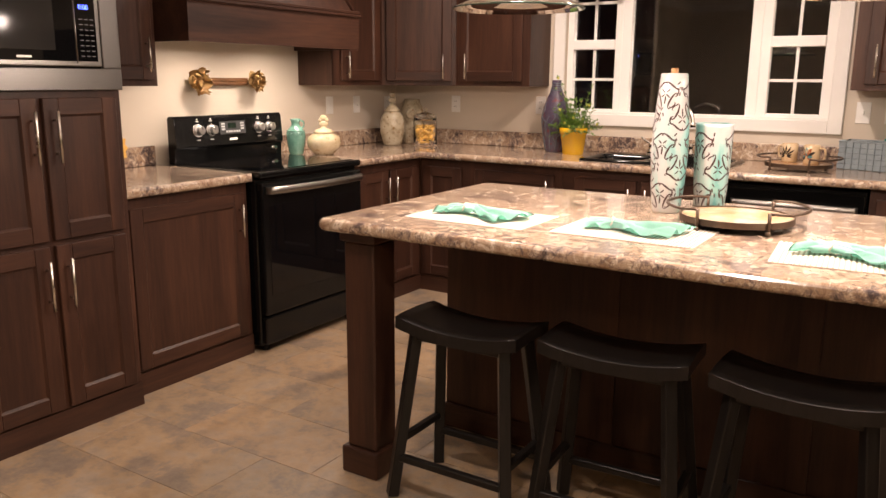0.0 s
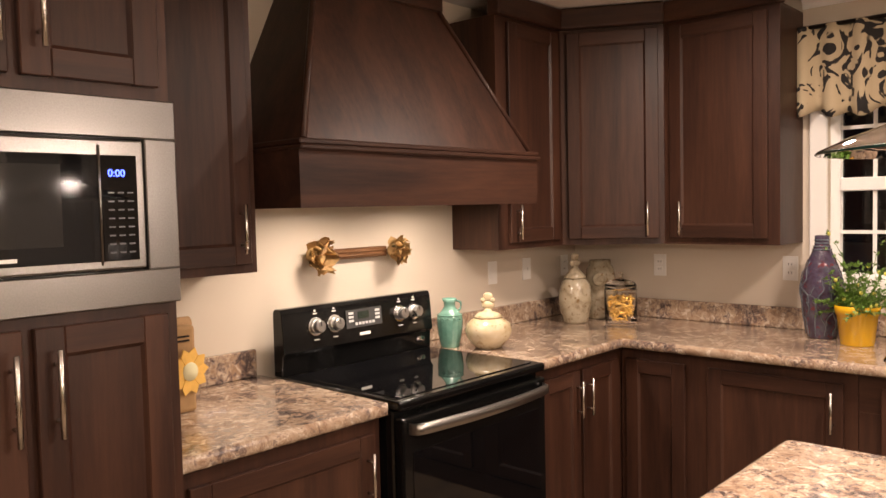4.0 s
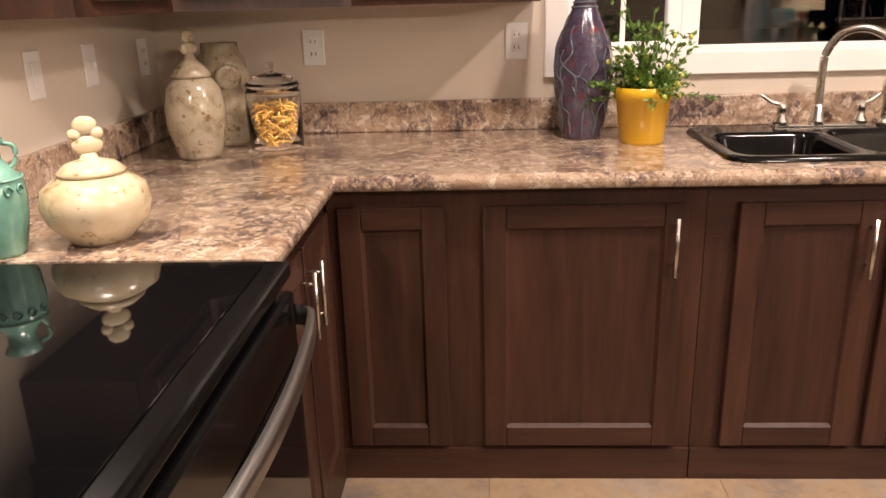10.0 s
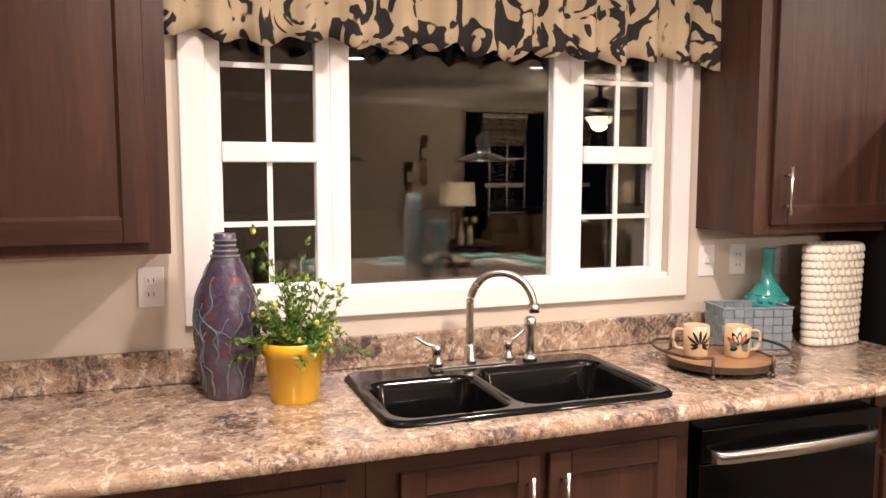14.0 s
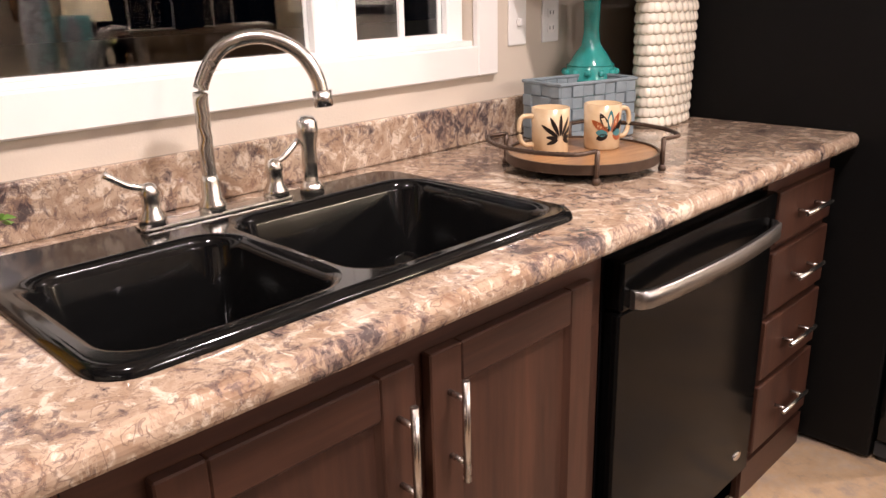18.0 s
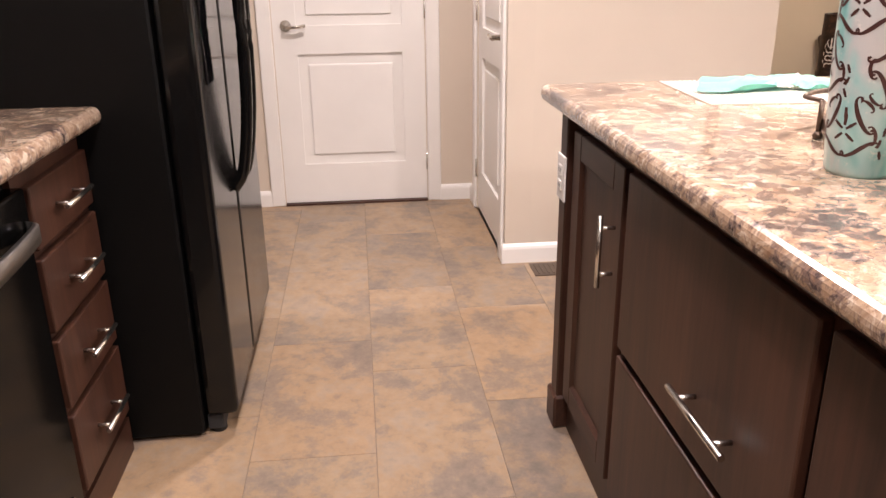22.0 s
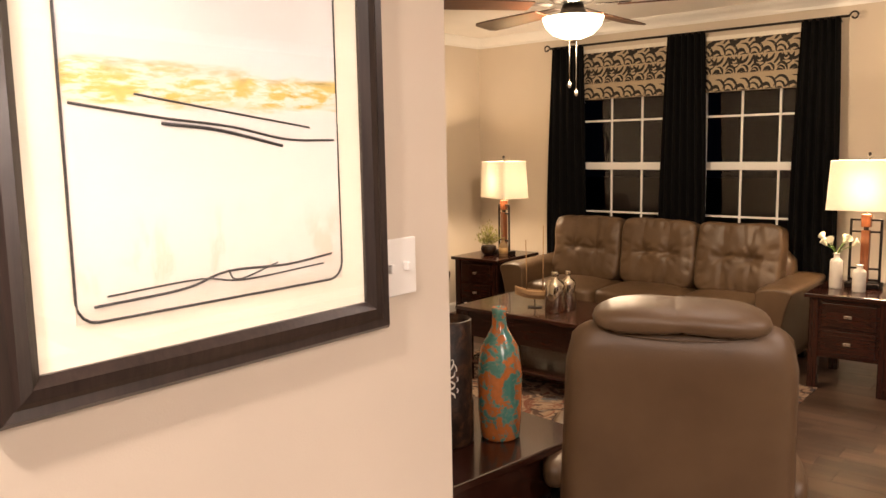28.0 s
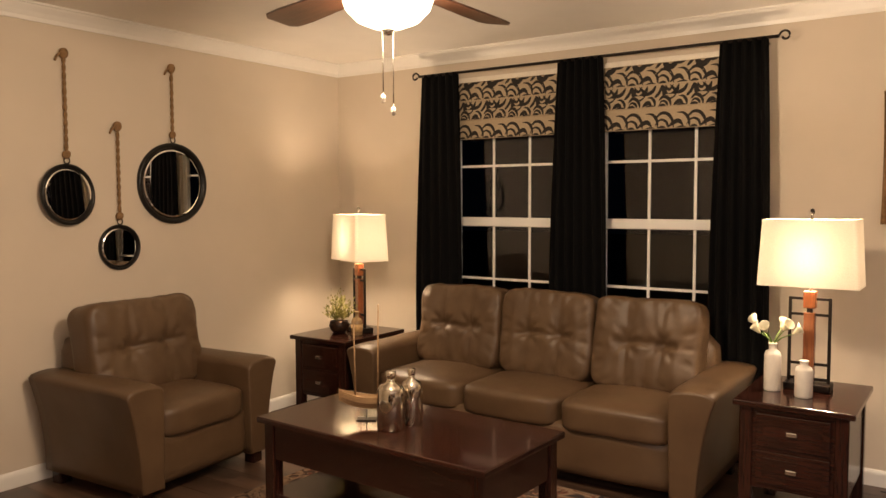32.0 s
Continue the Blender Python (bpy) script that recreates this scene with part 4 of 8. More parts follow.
# ---- dishwasher ----
M_dwdoor = gloss_of("black_coated_steel", (0.0022, 0.0022, 0.0022), 0.13)
M_dwdoor.node_tree.nodes["Principled BSDF"].inputs["Specular IOR Level"].default_value = 0.10
dw = thing("dishwasher", "black dishwasher with a bowed stainless handle", "dishwasher", (-0.645, FACE_N, 0), 0)
part("body", B(0.004, 0.656, 0.03, 0.60, 0.02, 0.86), M_black, dw)
part("door", B(0.008, 0.652, -0.006, 0.028, 0.115, 0.745, bevel=0.005), M_dwdoor, dw)
part("control_strip", B(0.008, 0.652, -0.010, 0.028, 0.748, 0.845, bevel=0.006, segs=2), M_dwdoor, dw)
part("toe_board", B(0.008, 0.652, 0.03, 0.04, 0.0, 0.11), M_black, dw)
hb = [(0.035, -0.010, 0.768), (0.06, -0.034, 0.769), (0.20, -0.050, 0.772), (0.33, -0.055, 0.773), (0.46, -0.050, 0.772), (0.60, -0.034, 0.769), (0.625, -0.010, 0.768)]
part("door_handle", bowed_bar(hb, 0.019, 0.010), M_steel_x, dw, "bowed stainless dishwasher handle")
part("badge", lathe([(0, 0), (0.02, 0), (0.018, 0.003), (0, 0.003)], 20), M_chrome, dw, "", pose(0.58, -0.006, 0.185, 90) @ Matrix.Diagonal((1, 0.6, 1, 1)))

# ---- refrigerator ----
FX, FW, FD = 0.432, 0.885, NY - 0.03 - 4.135
fg = thing("refrigerator", "black side-by-side refrigerator with bowed handles", "refrigerator", (FX, 4.135, 0), 0)
part("cabinet", B(0, FW, 0.0, FD, 0.012, 1.76, bevel=0.006), M_fridge, fg)
split = FW * 0.42


def fridge_door(x0, x1, hx, label):
    d = part("fridge_door", B(x0, x1, -0.095, -0.006, 0.065, 1.755, bevel=0.018, segs=3), M_black, fg, label)
    pts = smooth_line([(hx, -0.095, 0.62), (hx, -0.128, 0.68), (hx, -0.152, 0.85), (hx, -0.158, 1.05), (hx, -0.152, 1.25), (hx, -0.128, 1.42), (hx, -0.095, 1.48)], 5)
    part("handle", tube(pts, 0.017, 10), M_black, d, "bowed black door handle")


fridge_door(0.004, split - 0.004, split - 0.045, "glossy black freezer door")
fridge_door(split + 0.004, FW - 0.004, split + 0.045, "glossy black refrigerator door")
part("grille", B(0.02, FW - 0.02, -0.05, -0.006, 0.014, 0.060, bevel=0.004), M_rubber, fg)
part("water_dispenser", B(0.08, split - 0.10, -0.098, -0.0952, 0.95, 1.32, bevel=0.001), M_blackglass, fg, "black water and ice dispenser")
for fx in (0.05, FW - 0.05):
    part("foot", lathe([(0.022, 0), (0.022, 0.016), (0, 0.016)], 12), M_rubber, fg, m=Matrix.Translation((fx, -0.03, 0)))
    part("foot", lathe([(0.022, 0), (0.022, 0.016), (0, 0.016)], 12), M_rubber, fg, m=Matrix.Translation((fx, FD - 0.06, 0)))

# ---- microwave in the tower ----
mw = thing("microwave", "built-in microwave in a wide stainless trim frame", "microwave", (PFACE, PY0, 0), 90)
mt = bmesh.new()
for x0, x1, z0, z1 in ((0.0, PW, 1.327, 1.408), (0.0, PW, 1.708, 1.798), (0.0, 0.085, 1.408, 1.708), (PW - 0.078, PW, 1.408, 1.708)):
    box(mt, x0, x1, -0.006, 0.0215, z0, z1, 0.003)
part("trim_frame", mt, M_steel, mw, "brushed stainless trim frame")
part("case", B(0.085, PW - 0.078, 0.012, 0.36, 1.408, 1.708), M_black, mw)
part("inner_trim", B(0.092, PW - 0.085, -0.012, 0.0118, 1.414, 1.702, bevel=0.004), M_steel, mw)
dg = part("door_glass", B(0.105, PW - 0.192, -0.0155, -0.0125, 1.433, 1.668, bevel=0.001), M_blackglass, mw, "dark glass microwave door")
M_doormesh = gloss_of("door_mesh", (0.022, 0.021, 0.020), 0.05)
M_doormesh.node_tree.nodes["Principled BSDF"].inputs["Specular IOR Level"].default_value = 0.25
part("window_mesh", B(0.125, PW - 0.272, -0.0162, -0.0156, 1.47, 1.645), M_doormesh, dg)
part("control_panel", B(PW - 0.186, PW - 0.104, -0.0155, -0.0125, 1.433, 1.668, bevel=0.001), M_blackglass, mw, "black control panel")


def lettering(name, words, size, material, parent, label, m):
    """Words in the built-in font as a thin mesh part."""
    cu = bpy.data.curves.new(name, "FONT")
    cu.body, cu.size, cu.extrude = words, size, 0.0004
    tmp = new(name, cu)
    bpy.context.view_layer.update()
    me = bpy.data.meshes.new_from_object(tmp.evaluated_get(bpy.context.evaluated_depsgraph_get()))
    bpy.data.objects.remove(tmp)
    me.materials.clear()
    me.materials.append(material)
    ob = new(name, me)
    ob.parent, ob.matrix_basis = parent, m
    ob["label"] = label
    return ob


lettering("clock_digits", "0:00", 0.023, glow("blue_digits", (0.06, 0.10, 1.0), 9.0, (0, 0, 0.1)), mw, "glowing blue clock digits", pose(PW - 0.171, -0.0162, 1.6205, 90))
kb = bmesh.new()
for r in range(8):
    for c in range(3):
        box(kb, PW - 0.172 + c * 0.022, PW - 0.158 + c * 0.022, -0.0163, -0.0156, 1.450 + r * 0.019, 1.4535 + r * 0.019)
part("keypad", kb, paint("grey_key_print", (0.10, 0.10, 0.11), 0.5), mw)
part("handle", tube([(PW - 0.189, -0.014, 1.425), (PW - 0.189, -0.014, 1.69)], 0.003, 8), M_steel, mw)
part("maker_mark", B(0.27, 0.325, -0.0162, -0.0156, 1.442, 1.450), M_plate, mw)

# ---- island ----
IX0, IX1, IY0, IY1 = -1.45, 0.59, 2.04, 3.192
isl = thing("kitchen_island", "espresso kitchen island with turned-out posts and drawers", "kitchen island", (0, 0, 0))
CY0 = 2.62
part("body", B(IX0 + 0.16, IX1 - 0.17, CY0, IY1 - 0.055, 0.0, 0.878), M_cab_v, isl)
part("toe_board", B(IX0 + 0.15, IX1 - 0.16, CY0 - 0.012, CY0 - 0.001, 0.0, 0.10, bevel=0.003), M_cab_x, isl)
for xx in (-0.62, 0.02):
    part("batten", B(xx - 0.03, xx + 0.03, CY0 - 0.008, CY0 - 0.0005, 0.101, 0.878), M_cab_v, isl)


def post(x, y, parent):
    bm = B(x - 0.062, x + 0.062, y - 0.062, y + 0.062, 0.10, 0.84, bevel=0.006)
    p = part("post", bm, M_cab_v, parent)
    part("plinth", B(x - 0.078, x + 0.078, y - 0.078, y + 0.078, 0.0, 0.10, bevel=0.008, segs=2), M_cab_x, p)
    part("capital", B(x - 0.074, x + 0.074, y - 0.074, y + 0.074, 0.842, 0.879, bevel=0.008, segs=2), M_cab_x, p)


for px, py in ((IX0 + 0.13, IY0 + 0.125), (IX1 - 0.13, IY0 + 0.125)):
    post(px, py, isl)
# end stile with an outlet, and the fronts that face the sink
NF = IY1 - 0.055

def island_front(x0, x1, z0, z1, handle, name, flat=False, hl=0.16):
    d = shaker(isl, -x1, -x0, z0, z1, -NF, handle and (-handle[0], handle[1], handle[2]), name, 0.062, 0.02, flat, hl)
    d.matrix_basis = pose(0, 0, 0, 0, 0, 180)


part("end_post", B(0.37, 0.43, NF, NF + 0.03, 0.0, 0.878, bevel=0.004), M_cab_v, isl)
part("end_plinth", B(0.36, 0.445, NF - 0.06, NF + 0.038, 0.0, 0.10, bevel=0.006), M_cab_x, isl)
island_front(-0.03, 0.345, 0.115, 0.845, (0.005, 0.66, True), "door")
for z0, z1, hz in ((0.47, 0.845, 0.575), (0.115, 0.45, 0.30)):
    island_front(-0.72, -0.055, z0, z1, (-0.50, hz, False), "drawer", True, 0.2)
    island_front(-1.27, -0.745, z0, z1, (-1.0, hz, False), "drawer", True, 0.2)
top = slab([(IX0, IY0), (IX1, IY0), (IX1, IY1), (IX0, IY1)], 0.88, 0.042)
rounded(top, lambda e: abs(e.verts[0].co.z - e.verts[1].co.z) > 0.01, 0.03, 4)
es = [e for e in top.edges if abs(e.verts[0].co.z - e.verts[1].co.z) < 1e-4 and len([f for f in e.link_faces if abs(f.normal.z) < 0.5]) == 1]
bmesh.ops.recalc_face_normals(top, faces=top.faces[:])
es = [e for e in top.edges if abs(e.verts[0].co.z - e.verts[1].co.z) < 1e-4 and any(abs(f.normal.z) > 0.9 for f in e.link_faces) and any(abs(f.normal.z) < 0.1 for f in e.link_faces)]
bmesh.ops.bevel(top, geom=es, offset=0.018, segments=4, affect="EDGES", profile=0.5)
solid("island_worktop", top, M_counter, "large granite-look laminate worktop on the island", "worktop")


def saddle_stool(at, turn, label):
    s = thing("bar_stool", label, "stool", at, turn, "stools at the island")
    bm = bmesh.new()
    nx, ny, w, d = 12, 6, 0.22, 0.115
    rows = {}
    for side in (0, 1):
        for i in range(nx + 1):
            for j in range(ny + 1):
                u, v = -1 + 2 * i / nx, -1 + 2 * j / ny
                z = 0.60 + 0.028 * u * u - 0.006 * v * v + (0.0 if side else -0.038)
                rows[side, i, j] = bm.verts.new((u * w, v * d, z))
    for i in range(nx):
        for j in range(ny):
            bm.faces.new([rows[1, a, b] for a, b in ((i, j), (i + 1, j), (i + 1, j + 1), (i, j + 1))]).smooth = True
            bm.faces.new([rows[0, a, b] for a, b in ((i, j + 1), (i + 1, j + 1), (i + 1, j), (i, j))]).smooth = True
    for i in range(nx):
        bm.faces.new([rows[k, a, 0] for k, a in ((0, i), (0, i + 1), (1, i + 1), (1, i))])
        bm.faces.new([rows[k, a, ny] for k, a in ((1, i), (1, i + 1), (0, i + 1), (0, i))])
    for j in range(ny):
        bm.faces.new([rows[k, 0, b] for k, b in ((1, j), (1, j + 1), (0, j + 1), (0, j))])
        bm.faces.new([rows[k, nx, b] for k, b in ((0, j), (0, j + 1), (1, j + 1), (1, j))])
    part("seat", bm, M_blackwood, s)

    def strut(name, a, b, h=0.018):
        a, b = Vector(a), Vector(b)
        bm = B(-h, h, -h, h, 0, (b - a).length, bevel=0.003)
        q = (b - a).to_track_quat("Z", "X")
        part(name, bm, M_blackwood, s, m=Matrix.LocRotScale(a, q, None))

    def leg_at(sx, sy, z):
        k = z / 0.585
        return (sx * (0.215 - 0.055 * k), sy * (0.145 - 0.07 * k), z)

    for sx in (-1, 1):
        for sy in (-1, 1):
            strut("leg", leg_at(sx, sy, 0.003), leg_at(sx, sy, 0.585))
        strut("stretcher", leg_at(sx, -1, 0.20), leg_at(sx, 1, 0.20), 0.012)
        strut("stretcher", leg_at(sx, -1, 0.565), leg_at(sx, 1, 0.565), 0.014)
    for sy in (-1, 1):
        strut("stretcher", leg_at(-1, sy, 0.14), leg_at(1, sy, 0.14), 0.012)
        strut("stretcher", leg_at(-1, sy, 0.56), leg_at(1, sy, 0.56), 0.014)
    return s


st = saddle_stool((-0.93, 2.19, 0), 0, "black wooden saddle-seat stool below the island top")
for sx, sy, r in ((-0.445, 2.24, 3), (0.06, 2.23, -2)):
    copy_thing(st, pose(sx, sy, 0, 0, 0, r))

# ---- sink and tap ----
M_sink = gloss_of("black_acrylic", (0.004, 0.004, 0.004), 0.09, 0, 0.0)
M_sink.node_tree.nodes["Principled BSDF"].inputs["Specular IOR Level"].default_value = 0.30
x0, x1, y0, y1 = SINK
snk = thing("sink", "black double-bowl drop-in sink in the worktop", "sink", (0, 0, 0))
mid = -1.135


def round_ring(bm, a, b, c, d, inset, z, rad):
    """The corner-rounded loop of a rectangle, as new vertices."""
    pts = []
    for cx, cy, a0 in ((b - rad - inset, d - rad - inset, 0), (a + rad + inset, d - rad - inset, 90), (a + rad + inset, c + rad + inset, 180), (b - rad - inset, c + rad + inset, 270)):
        for k in range(7):
            t = radians(a0 + 15 * k)
            pts.append(bm.verts.new((cx + rad * math.cos(t), cy + rad * math.sin(t), z)))
    return pts


def skin(bm, rings):
    for r0, r1 in zip(rings, rings[1:]):
        for i in range(len(r0)):
            bm.faces.new((r0[i], r0[(i + 1) % len(r0)], r1[(i + 1) % len(r1)], r1[i])).smooth = True


def bowl(a, b, c, d, depth):
    """An open bowl with rounded corners and sloping walls."""
    bm = bmesh.new()
    rows = ((-0.010, 0.9375, 0.07), (-0.004, 0.9365, 0.066), (0.003, 0.930, 0.06), (0.008, 0.918, 0.055), (0.020, 0.92 - depth + 0.045, 0.055), (0.030, 0.92 - depth + 0.015, 0.05), (0.055, 0.92 - depth, 0.045))
    rings = [round_ring(bm, a, b, c, d, *r) for r in rows]
    skin(bm, rings)
    bm.faces.new(rings[-1])
    return bm


BOWLS = [(x0 + 0.034, mid - 0.013, y0 + 0.034, y1 - 0.150), (mid + 0.013, x1 - 0.034, y0 + 0.034, y1 - 0.105)]
for q in BOWLS:
    part("bowl", bowl(*q, 0.17), M_sink, snk)
rim = bmesh.new()
outer = [round_ring(rim, x0, x1, y0, y1, *r) for r in ((0.0, 0.9224, 0.055), (0.001, 0.929, 0.055), (0.006, 0.9355, 0.052), (0.014, 0.9375, 0.05))]
skin(rim, outer)
loops = [outer[-1]] + [round_ring(rim, *q, -0.010, 0.9375, 0.07) for q in BOWLS]
edges = []
for lp in loops:
    for i in range(len(lp)):
        e = rim.edges.get((lp[i], lp[(i + 1) % len(lp)])) or rim.edges.new((lp[i], lp[(i + 1) % len(lp)]))
        edges.append(e)
bmesh.ops.triangle_fill(rim, use_beauty=True, use_dissolve=False, edges=edges)
part("rim", rim, M_sink, snk)
for bx, by in ((-1.31, 4.56), (-0.89, 4.58)):
    part("drain", lathe([(0.045, 0), (0.045, 0.004), (0.03, 0.002), (0, 0.002)], 20), M_chrome, snk, "steel drain", Matrix.Translation((bx, by, 0.7505)))

tap = thing("tap", "satin nickel gooseneck tap with side lever handles", "tap", (-1.105, 4.832, 0.9372))
part("deck_plate", B(-0.135, 0.155, -0.020, 0.020, 0, 0.007, bevel=0.005, segs=2), M_nickel, tap)
part("spout_base", lathe([(0.024, 0.007), (0.024, 0.02), (0.018, 0.03), (0.016, 0.06), (0.013, 0.07), (0, 0.07)], 20), M_nickel, tap)
pts = smooth_line([(0, 0, 0.05), (0, 0, 0.17), (0.004, -0.004, 0.225), (0.035, -0.025, 0.28), (0.085, -0.06, 0.297), (0.13, -0.095, 0.275), (0.155, -0.112, 0.235), (0.163, -0.118, 0.195)], 6)
part("spout", tube(pts, 0.0125, 14), M_nickel, tap)
part("spout_tip", tube([(0.1625, -0.1176, 0.205), (0.164, -0.1185, 0.178)], 0.0165, 14), M_nickel, tap)
for hx, sgn in ((-0.110, -1), (0.130, 1)):
    hd = part("handle", lathe([(0.024, 0.007), (0.022, 0.02), (0.015, 0.032), (0.014, 0.052), (0.017, 0.06), (0.010, 0.075), (0, 0.078)], 18), M_nickel, tap, "lever handle", Matrix.Translation((hx, 0, 0)))
    part("lever", tube(smooth_line([(0, 0, 0.068), (0.03 * sgn, 0.008, 0.076), (0.065 * sgn, 0.012, 0.10)], 4), 0.006, 8), M_nickel, hd)
spr = thing("side_sprayer", "satin nickel side sprayer beside the tap", "sprayer", (-0.898, 4.828, 0.9372))
part("collar", lathe([(0.024, 0), (0.022, 0.012), (0.016, 0.022), (0, 0.022)], 18), M_nickel, spr)
part("wand", lathe([(0.013, 0.02), (0.015, 0.06), (0.014, 0.09), (0.020, 0.115), (0.020, 0.135), (0.012, 0.145), (0, 0.146)], 18), M_nickel, spr)

# ---- living room materials ----
def pattern_fabric(name, ground, figure, scale):
    """Woven cloth with a dark curling figure on a pale ground."""
    m, nt, b = fresh(name)
    v = coords(nt, (1, 1, 1), False)
    n = noise_tex(nt, v, scale, 1.5, 0.4, 2.2)
    f = ramp(nt, n, [(0.53, (0, 0, 0)), (0.56, (1, 1, 1))])
    weave = noise_tex(nt, v, 420.0, 2.0)
    c = mix(nt, f, ground, figure)
    c = mix(nt, 0.25, c, ramp(nt, weave, [(0.3, (0.5, 0.5, 0.5)), (0.7, (1, 1, 1))]), "MULTIPLY")
    nt.links.new(c, b.inputs["Base Color"])
    b.inputs["Roughness"].default_value = 0.9
    bump(nt, b, weave, 0.3, 0.001)
    return m


def rug_material():
    m, nt, b = fresh("floral_rug")
    v = coords(nt, (1, 1, 1), False)
    big = noise_tex(nt, v, 3.4, 2.0, 0.5, 2.6)
    mid = noise_tex(nt, v, 8.0, 2.0, 0.5, 2.0)
    fib = noise_tex(nt, v, 300.0, 2.0)
    c = ramp(nt, big, [(0.36, (0.045, 0.030, 0.032)), (0.42, (0.30, 0.20, 0.13)), (0.50, (0.34, 0.24, 0.16)), (0.56, (0.16, 0.045, 0.025)), (0.64, (0.32, 0.22, 0.14)), (0.72, (0.10, 0.10, 0.11))])
    c = mix(nt, ramp(nt, mid, [(0.55, (0, 0, 0)), (0.58, (1, 1, 1))]), c, (0.07, 0.038, 0.026))
    c = mix(nt, 0.4, c, ramp(nt, fib, [(0.3, (0.4, 0.4, 0.4)), (0.7, (1, 1, 1))]), "MULTIPLY")
    nt.links.new(c, b.inputs["Base Color"])
    b.inputs["Roughness"].default_value = 1.0
    bump(nt, b, fib, 0.6, 0.004)
    return m


M_arcs = paint("tan_slub_cloth", (0.40, 0.32, 0.22), 0.9, 0, 0.10, 90, 0.4, 400)
M_floral = pattern_fabric("floral_print_fabric", (0.46, 0.37, 0.24), (0.016, 0.013, 0.012), 9.0)
M_curtain = paint("black_curtain_cloth", (0.003, 0.003, 0.0032), 0.9, 0, 0.15, 20, 0.4, 300)
M_curtain.node_tree.nodes["Principled BSDF"].inputs["Specular IOR Level"].default_value = 0.12
M_rug = rug_material()
M_iron = paint("dark_bronze_iron", (0.022, 0.016, 0.013), 0.45, 0.7, 0.2, 30, 0.2, 80)
M_rope = paint("jute_rope", (0.22, 0.13, 0.06), 0.95, 0, 0.25, 60, 0.8, 200)
M_mirror = gloss_of("mirror_silver", (0.86, 0.86, 0.86), 0.015, 1.0)
M_whiteceramic = paint("white_crackle_ceramic", (0.74, 0.69, 0.60), 0.4, 0, 0.05, 30, 0.3, 90)
M_redwood = wood("red_lamp_wood", (0.12, 0.035, 0.012), (0.20, 0.06, 0.02), (0.30, 0.10, 0.035), "z", 0.3, 0.4)
M_mercury = gloss_of("mercury_glass", (0.72, 0.66, 0.56), 0.10, 1.0)
M_petal = paint("cream_petal", (0.72, 0.68, 0.50), 0.5, 0, 0.06)
M_leaf = paint("plant_leaf", (0.105, 0.20, 0.028), 0.45, 0, 0.35, 40, 0.2)
M_leaf_yellow = paint("yellow_bloom", (0.55, 0.52, 0.10), 0.5, 0, 0.2)


def shade_material():
    m, nt, b = fresh("linen_lamp_shade")
    v = coords(nt, (1, 1, 1), False)
    weave = noise_tex(nt, v, 260.0, 2.0)
    c = ramp(nt, weave, [(0.3, (0.78, 0.71, 0.58)), (0.7, (0.88, 0.82, 0.69))])
    tr = nt.nodes.new("ShaderNodeBsdfTranslucent")
    df = nt.nodes.new("ShaderNodeBsdfDiffuse")
    mx = nt.nodes.new("ShaderNodeMixShader")
    mx.inputs[0].default_value = 0.07
    nt.links.new(c, tr.inputs["Color"]), nt.links.new(c, df.inputs["Color"])
    nt.links.new(df.outputs[0], mx.inputs[1]), nt.links.new(tr.outputs[0], mx.inputs[2])
    nt.links.new(mx.outputs[0], nt.nodes["Material Output"].inputs["Surface"])
    return m


M_shade = shade_material()


